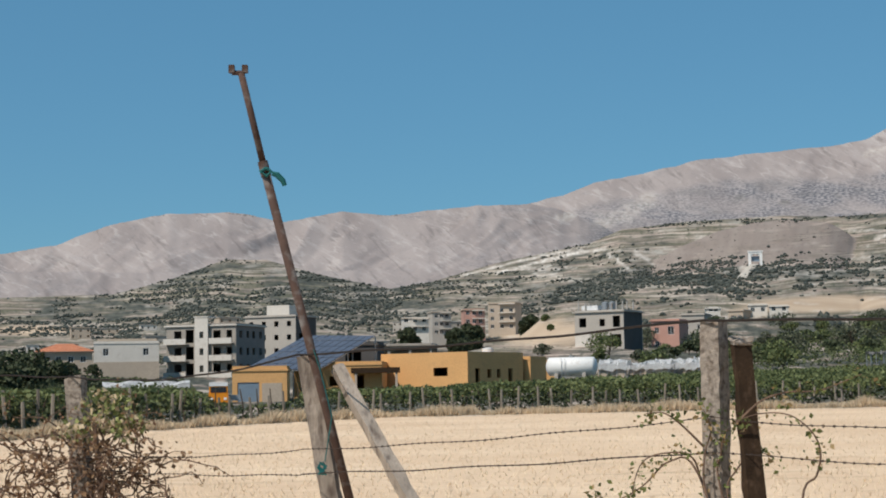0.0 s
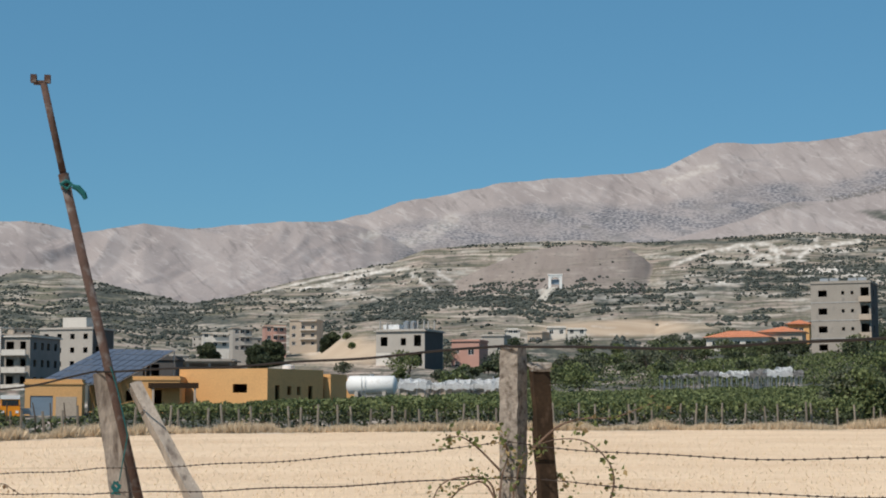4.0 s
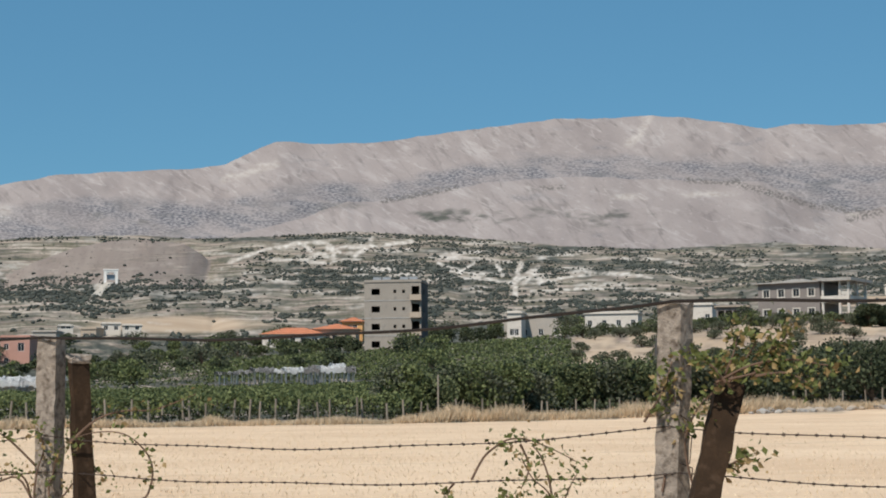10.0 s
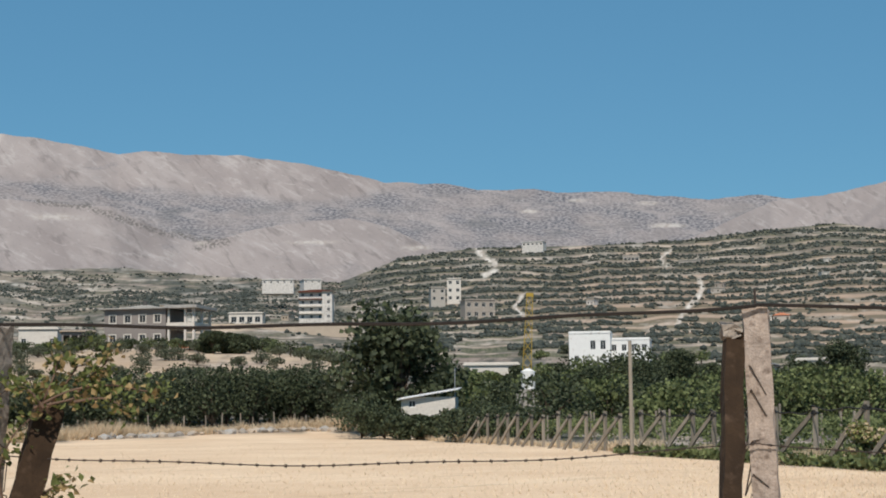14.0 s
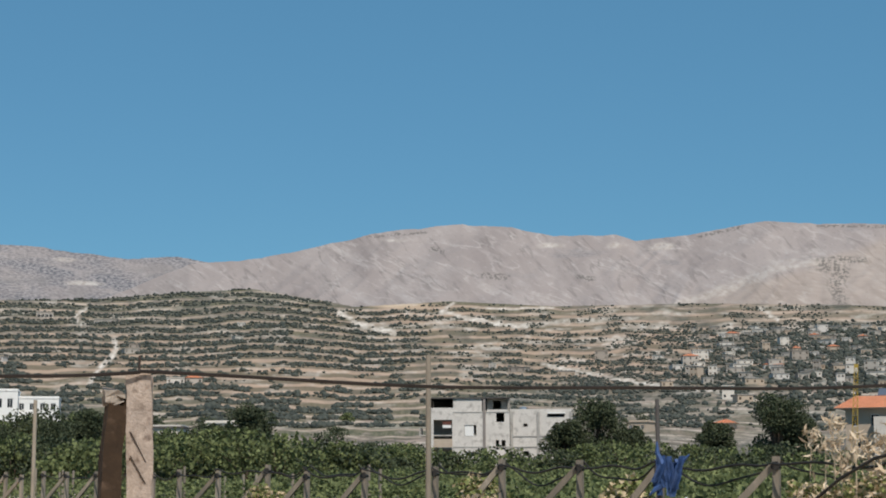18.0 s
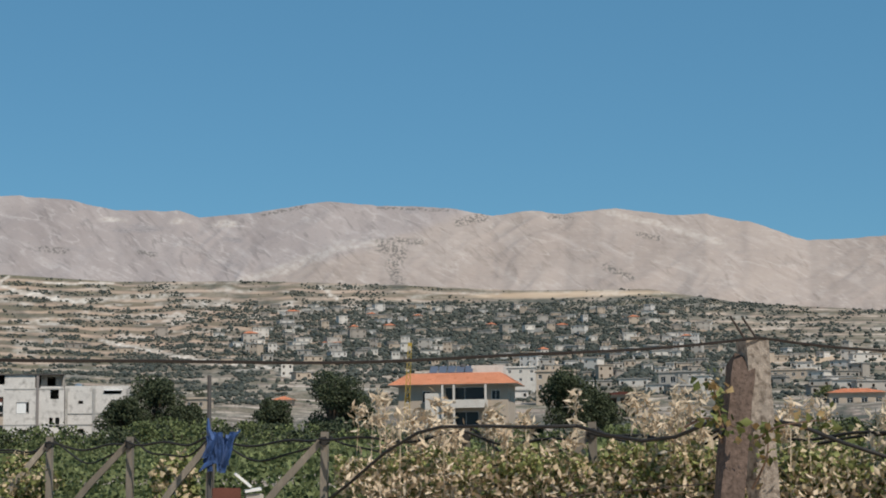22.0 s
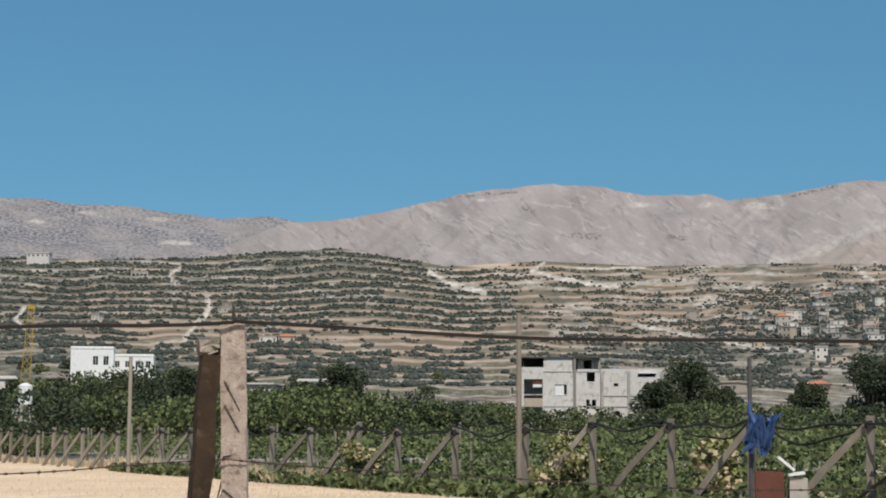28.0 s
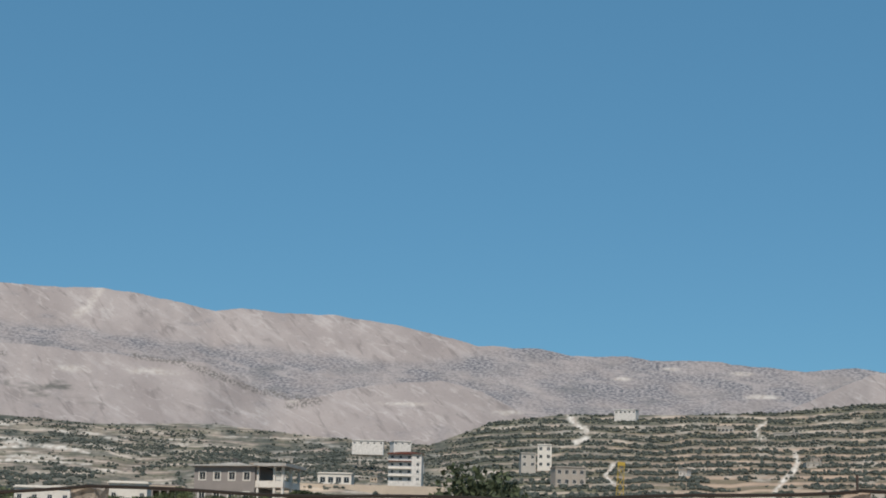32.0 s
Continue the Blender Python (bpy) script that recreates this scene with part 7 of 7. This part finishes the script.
# coils of wire wound round the post beside the slanting vineyard
def coils(post, ob, w, n, z0, z1, seed):
    rnd = random.Random(seed)
    ax = heading(FENCE_AZ)
    sd = Vector((ax.y, -ax.x, 0))
    pts = []
    for i in range(n * 6 + 1):
        u = i / (n * 6)
        ang = u * n * 2 * math.pi
        pts.append(Vector((post.x, post.y, 0)) - ob.location + sd * math.cos(ang) * w * .53 + ax * math.sin(ang) * w * .53 + Vector((0, 0, z1 + (z0 - z1) * u + rnd.uniform(-.10, .10))))
    part("wire_coil", tubes((pts, .004), sides=4), WIRE, ob)


coils(P["e"], oe, .14, 5, 1.0, 1.95, 3)
coils(P["d"], bpy.data.objects["fence_post.003"], .15, 5, .95, 1.9, 4)


# ---- rusty pipe with a forked head, tied to the leaning post with green rope ----
def rusty_pole():
    d = reach(-4.4, -4.4) - .12
    pt = lambda az, el: sight(az + .36, el, d, -5.0)
    foot = to_ground(pt(-4.25, .9), pt(-3.25, -3.7))
    ob = thing("rusty_pole", Matrix.Translation((foot.x, foot.y, 0)), "leaning rusty steel pipe with a forked head, tied with green rope", "pole")
    o = Vector((foot.x, foot.y, 0))
    head, joint = pt(-6.97, 10.94), pt(-6.2, 7.72)
    part("lower_pipe", tubes(([foot - o, joint - o], .041), sides=12), RUST, ob, smooth=True)
    part("upper_pipe", tubes(([joint - o - (head - joint) * .03, head - o], [.031, .031]), sides=12), RUST, ob, smooth=True)
    part("sleeve", tubes(([joint - o - (head - joint) * .10, joint - o + (head - joint) * .06], .047), sides=12), RUST, ob, "thicker rusty pipe sleeve")
    sd = heading(85)
    part("fork_bar", tubes(([head - o - sd * .085, head - o + sd * .035], .022), sides=6), RUST, ob)
    for k in (-.085, .035):
        part("fork_cup", boxes((-.026, -.03, 0, .026, .03, .07)), RUST, ob).matrix_basis = Matrix.Translation(head - o + sd * k)
    kn = pt(-6.12, 7.5) - o
    part("rope_knot", tubes(([kn + sd * a * .05 + Vector((0, 0, b * .04)) - heading(0) * .06 for a, b in ((-1, 0), (0, 1), (1, .2), (.2, -.8), (-1, .3), (.4, .9), (1.1, 0))], .016), sides=6), ROPE, ob)
    part("rope_tail", tubes(([kn + sd * .05, pt(-5.75, 7.45) - o, pt(-5.55, 7.25) - o, pt(-5.48, 7.08) - o], [.02, .028, .026, .02]), sides=6), ROPE, ob)
    fw = heading(-5) * -.07
    part("rope_strand", tubes(([pt(-4.55, 1.4) - o + fw * 2.2, pt(-4.3, .6) - o + fw * 2.4, pt(-3.95, -.9) - o + fw * 2.6, pt(-4.2, -2.4) - o + fw * 2.6], .0055), sides=5), ROPE, ob)
    kb = pt(-4.3, -2.65) - o + fw * 2.4
    part("rope_bundle", tubes(([kb + sd * math.cos(i * 1.9) * .04 + Vector((0, 0, math.sin(i * 1.3) * .06)) for i in range(14)], .009), sides=5), ROPE, ob)


rusty_pole()


# ---- creepers and brambles on the fence ----
TWIG = material("brown creeper stem", (0.16, 0.105, 0.075), 0.9, 0.3, 8.0, 60.0, 0.2)


def creeper(label, facing, ahead, stems, leaf=.055, per=7, thick=.009, shift=0.0):
    """Woody stems in arcs, given as (azimuth, elevation) along each, with leaves near their ends."""
    stems = [[(a + shift, e) for a, e in st] for st in stems]
    d0 = reach(stems[0][0][0], facing) - ahead
    root = sight(stems[0][0][0], -8.0, d0, facing)
    o = Vector((root.x, root.y, 0))
    ob = thing("creeper", Matrix.Translation(o), label, "creeper", "creepers on the fence")
    cs = []
    for k, st in enumerate(stems):
        d = reach(st[0][0], facing) - ahead - .05 * (k % 3)
        pts = [sight(a, e, d + .04 * math.sin(i * 1.7 + k), facing) - o for i, (a, e) in enumerate(st)]
        if pts[0].z < 1.0:
            pts.insert(0, Vector((pts[0].x * .5, pts[0].y * .5, -.05)))
        fine = []
        for i in range(len(pts) - 1):
            p0, p1, p2, p3 = pts[max(0, i - 1)], pts[i], pts[i + 1], pts[min(len(pts) - 1, i + 2)]
            for q in range(5):
                t = q / 5
                fine.append(.5 * (2 * p1 + (p2 - p0) * t + (2 * p0 - 5 * p1 + 4 * p2 - p3) * t * t + (3 * p1 - p0 - 3 * p2 + p3) * t ** 3))
        fine.append(pts[-1])
        n = len(fine)
        part("stem", tubes((fine, [thick * (1.15 - .8 * i / n) for i in range(n)]), sides=5), TWIG, ob)
        for _ in range(per * len(st)):
            i = min(n - 1, int(n * (.30 + .70 * RNG.random())))
            cs.append(np.array(fine[i]) + RNG.normal(0, .035, 3))
        for _ in range(per):
            cs.append(np.array(fine[-1]) + RNG.normal(0, .05, 3))
    hang("leaves", leaves("creeper_leaves", np.array(cs), RNG.uniform(.45, 1.15, len(cs)) * leaf, LEAF_CREEPER, 0, 1.3), ob)
    return ob


creeper("leafy creeper with woody stems arching round the concrete post", 12.0, .12, [
    [(11.59, -4.01), (12.09, -3.13), (12.25, -2.36), (12.0, -1.68), (11.29, -1.1), (10.35, -1.03), (9.47, -1.27)],
    [(8.4, -2.13), (7.63, -1.35), (7.05, -0.96), (6.47, -0.99)],
    [(8.4, -3.67), (8.01, -2.51), (7.34, -2.31), (6.47, -2.49), (6.08, -3.06), (5.89, -4.05)],
    [(8.2, -3.09), (7.24, -2.6), (6.27, -3.45), (5.31, -3.91), (4.64, -3.71)],
    [(9.47, -1.37), (10.35, -0.6), (11.23, -0.32), (12.31, -0.27), (13.68, 0.24)],
    [(8.51, -4.05), (8.4, -2.52), (8.64, -1.55), (8.41, -0.87)],
    [(9.17, -4.06), (9.47, -2.91), (10.15, -2.34), (10.73, -2.54)],
    [(8.9, -3.5), (8.95, -2.4), (9.1, -1.7), (9.3, -1.5)]], .036, 11, .008, .23)
creeper("thin creeper arching over the barbed wire", 12.0, .12, [
    [(23.13, -2.76), (23.54, -2.02), (24.0, -1.62), (24.43, -1.4), (25.03, -1.4), (25.96, -1.76), (26.88, -2.25)],
    [(25.96, -4.13), (25.91, -3.58), (25.7, -3.13), (25.21, -2.7), (24.86, -2.02)],
    [(25.91, -3.58), (25.78, -2.7), (25.51, -1.95), (25.24, -1.63)],
    [(25.97, -4.1), (25.4, -3.88), (24.68, -3.43), (24.16, -3.28)],
    [(26.15, -4.1), (26.45, -3.16), (26.74, -2.6)],
    [(24.83, -1.57), (25.12, -2.34), (24.83, -3.1)],
    [(22.52, -2.9), (22.3, -3.2), (22.4, -3.6)]], .034, 9, .007, .25)
creeper("green creeper climbing the concrete post and its strut", 29.2, .10, [
    [(28.99, -3.19), (29.3, -1.61), (29.51, -0.26), (29.22, 0.52), (29.52, 1.49)],
    [(30.06, -3.16), (29.78, -1.62), (30.19, -0.46), (30.88, 0.31), (31.08, 1.08)],
    [(30.88, 0.5), (32.06, 1.07), (33.42, 1.25), (34.58, 1.04), (35.07, 1.14)],
    [(31.07, 0.5), (31.48, 1.47), (31.68, 2.25)], [(31.2, 0.5), (30.7, 1.1), (30.2, 1.3)], [(31.3, 0.6), (32.4, 0.9), (33.0, 1.6)], [(31.3, 0.5), (31.9, 1.3), (32.3, 1.9)],
    [(32.05, 0.68), (32.65, 1.46), (33.24, 2.03), (33.15, 2.42)], [(32.2, 0.7), (33.2, 0.8), (34.0, 0.4)],
    [(28.43, -0.83), (28.92, -0.06), (29.32, 0.71)],
    [(30.64, -2.97), (31.43, -2.21), (32.01, -1.93)]], .040, 19, .007, .12)
creeper("green creeper on the crumbling strut of the last post", 80.0, .15, [
    [(89.3, -1.5), (89.5, .4), (89.3, 1.6), (89.2, 2.3)], [(89.4, .2), (90.6, .3), (91.4, .7), (93.0, .9)], [(88.2, .7), (89.0, 1.0), (90.1, .6)], [(90.4, -1.4), (90.9, -.4), (91.0, .5)]], .06, 9, .009, -.3)



def tangle():
    """Dry reddish brambles round the first post."""
    d = reach(-12.3, 0) - .3
    c = sight(-12.0, -5.0, d, 0)
    o = Vector((c.x, c.y, 0))
    ob = thing("dry_brambles", Matrix.Translation(o), "tangle of dry reddish-brown brambles round the concrete post", "bush")
    rnd, runs, cs = random.Random(5), [], []
    trunk = [Vector((.12, 0, -.1)), Vector((.15, 0, .45)), Vector((.12, 0, .9)), Vector((.06, 0, 1.35))]
    part("trunk", tubes((trunk, [.05, .04, .035, .02]), sides=7), TWIG, ob)
    for k in range(150):
        p = Vector((rnd.gauss(0, .5), rnd.uniform(-.3, .3), rnd.uniform(.1, 1.05)))
        v = Vector((rnd.gauss(0, .09), rnd.gauss(0, .05), rnd.uniform(-.02, .10)))
        pts = [p]
        for s in range(8):
            v = v + Vector((rnd.gauss(0, .05), rnd.gauss(0, .03), rnd.gauss(-.008, .045)))
            v = v * (.105 / max(.02, v.length))
            pts.append(pts[-1] + v)
        part("bramble_stem", tubes((pts, [.012 - .001 * i for i in range(9)]), sides=4), TWIG, ob)
        cs += [np.array(q) + RNG.normal(0, .03, 3) for q in pts[2:] for _ in range(2)]
    hang("dry_leaves", leaves("bramble_leaves", np.array(cs), RNG.uniform(.03, .07, len(cs)), BRAMBLE), ob)
    top = cloud(420, [(np.array([.2, 0, 1.45]), (.32, .2, .22)), (np.array([.42, 0, 1.25]), (.25, .2, .2)), (np.array([-.1, 0, 1.2]), (.3, .2, .15))], .1)
    hang("green_leaves", leaves("bramble_green", top, RNG.uniform(.04, .09, 420), LEAF_NEAR), ob)


BRAMBLE = foliage("dry bramble leaves", (0.16, 0.085, 0.05), (0.36, 0.24, 0.14))
tangle()

# ---- things standing among the vines ----
for az, e0, e1, d, r, lab, mat in ((50.82, -1.1, 2.67, 74, .10, "slim grey pole beside the vineyard", PALEWOOD), (64.02, -1.9, 4.25, 42.5, .085, "tall pale wooden pole among the vineyard posts", PALEWOOD), (71.77, -2.6, 2.70, 34.5, .055, "thin dark pole with a blue sack tied to it", DARK_AND_SHADED), (29.4, 0.5, 2.1, 205, .2, "dark pole at the orchard", DARK_AND_SHADED), (21.9, -.3, .9, 128, .09, "fence pole at the hedge", PALEWOOD)):
    a, b = sight(az, e0, d), sight(az, e1, d)
    ob = thing("tall_pole", Matrix.Translation((a.x, a.y, 0 if d < 100 else a.z)), lab, "pole")
    part("shaft", tubes(([(0, 0, -1), (0, 0, b.z - (0 if d < 100 else a.z))], [r, r * .8]), sides=8), mat, ob)


def blue_sack():
    p = sight(72.15, .15, 34.2)
    ob = thing("blue_sack", pose(p.x, p.y, p.z, 0, 0, -72), "torn blue plastic sack hanging from a pole among the vines", "sack")
    rnd = random.Random(12)
    for k in range(9):  # hanging folds of torn cloth
        x, w = -.24 + .055 * k, rnd.uniform(.11, .16)
        top, low = .30 + .08 * math.sin(k * 1.7), -.36 + .10 * math.sin(k * 2.3 + 1) + (.12 if k < 2 else 0)
        bm = bmesh.new()
        cols = []
        for q in range(7):
            u = q / 6
            z = top + (low - top) * u
            y = .05 * math.sin(k * 2.1 + u * 5) - .06 * math.sin(math.pi * u)
            dx = .05 * math.sin(u * 4 + k) - .06 * u
            cols.append([bm.verts.new((x + dx + s * w * (1 - .35 * abs(u - .5)) * .5, y + .035 * math.cos(s * 2 + k), z)) for s in (-1, -.3, .4, 1)])
        for a, b in zip(cols, cols[1:]):
            for s in range(3):
                bm.faces.new((a[s], a[s + 1], b[s + 1], b[s]))
        bmesh.ops.solidify(bm, geom=bm.faces[:], thickness=.012)
        part("fold", bm, BLUECLOTH, ob, smooth=True)
    for pts in ([(-.15, 0, .2), (-.24, .02, .42), (-.25, 0, .66)], [(.1, 0, .25), (.26, .03, .26), (.40, 0, .40)], [(-.1, 0, -.2), (-.3, .02, -.3), (-.42, 0, -.42)]):
        part("torn_strip", tubes((pts, [.07, .05, .015]), sides=5), BLUECLOTH, ob)


blue_sack()
p = sight(72.95, -1.9, 33)
ob = thing("wooden_crate", pose(p.x, p.y, 0, 0, 0, -70), "red-brown wooden crate with a pale board on top", "crate")
part("crate_body", boxes((-.62, -.25, 0, -.62 + .05, .35, .95), (-.57, -.25, 0, -.08, -.2, .95), (-.57, .3, 0, -.08, .35, .95), (-.13, -.2, 0, -.08, .3, .95), (-.57, -.2, .5, -.13, .3, .55)), REDBROWN, ob)
part("pale_block", boxes((.02, -.28, 0, .36, .32, .82)), CEMENT, ob)
part("pale_board", box(bmesh.new(), -.2, -.25, 0, .2, .25, .05, pose(-.05, -.1, 1.08, 0, 40, 0)), WHITEPAINT, ob, "pale board leaning askew")
part("board_seat", box(bmesh.new(), -.16, -.25, 0, .16, .25, .05, pose(.16, -.1, .88, 0, -8, 0)), WHITEPAINT, ob)

# small lorry behind the vines
p = sight(-7.75, -.1, 172)
ob = thing("orange_lorry", pose(p.x, p.y, p.z - 1.2, 0, 0, 7.7), "small orange lorry with a white cab roof behind the vines", "lorry")
bm = boxes((-1.0, 0, .5, 1.0, 1.9, 1.5), (-.95, .25, 1.5, .95, 1.85, 2.2))
bmesh.ops.bevel(bm, geom=bm.edges[:], offset=.08, segments=2)
part("cab", bm, ORANGEPAINT := material("orange vehicle paint", (.75, .27, .02), .4, .05, 1, 8, 0), ob)
part("cab_roof", boxes((-.95, .2, 2.21, .95, 1.9, 2.6)), WHITEPAINT, ob)
part("windscreen", boxes((-.8, .2, 1.55, .8, .245, 2.1)), GLASS, ob)
part("load_bed", boxes((-.4, 1.95, .7, 2.2, 5.5, 1.3)), STEEL, ob)
for x in (-.85, .85):
    for y in (.6, 4.6):
        w = part("wheel", tubes(([(x - .14, y, .45), (x + .14, y, .45)], .45), sides=14), HOSE, ob)
part("headlight", boxes((-.85, -.05, .8, -.55, -.005, 1.05)), WHITEPAINT, ob)
part("headlight", boxes((.55, -.05, .8, .85, -.005, 1.05)), WHITEPAINT, ob)
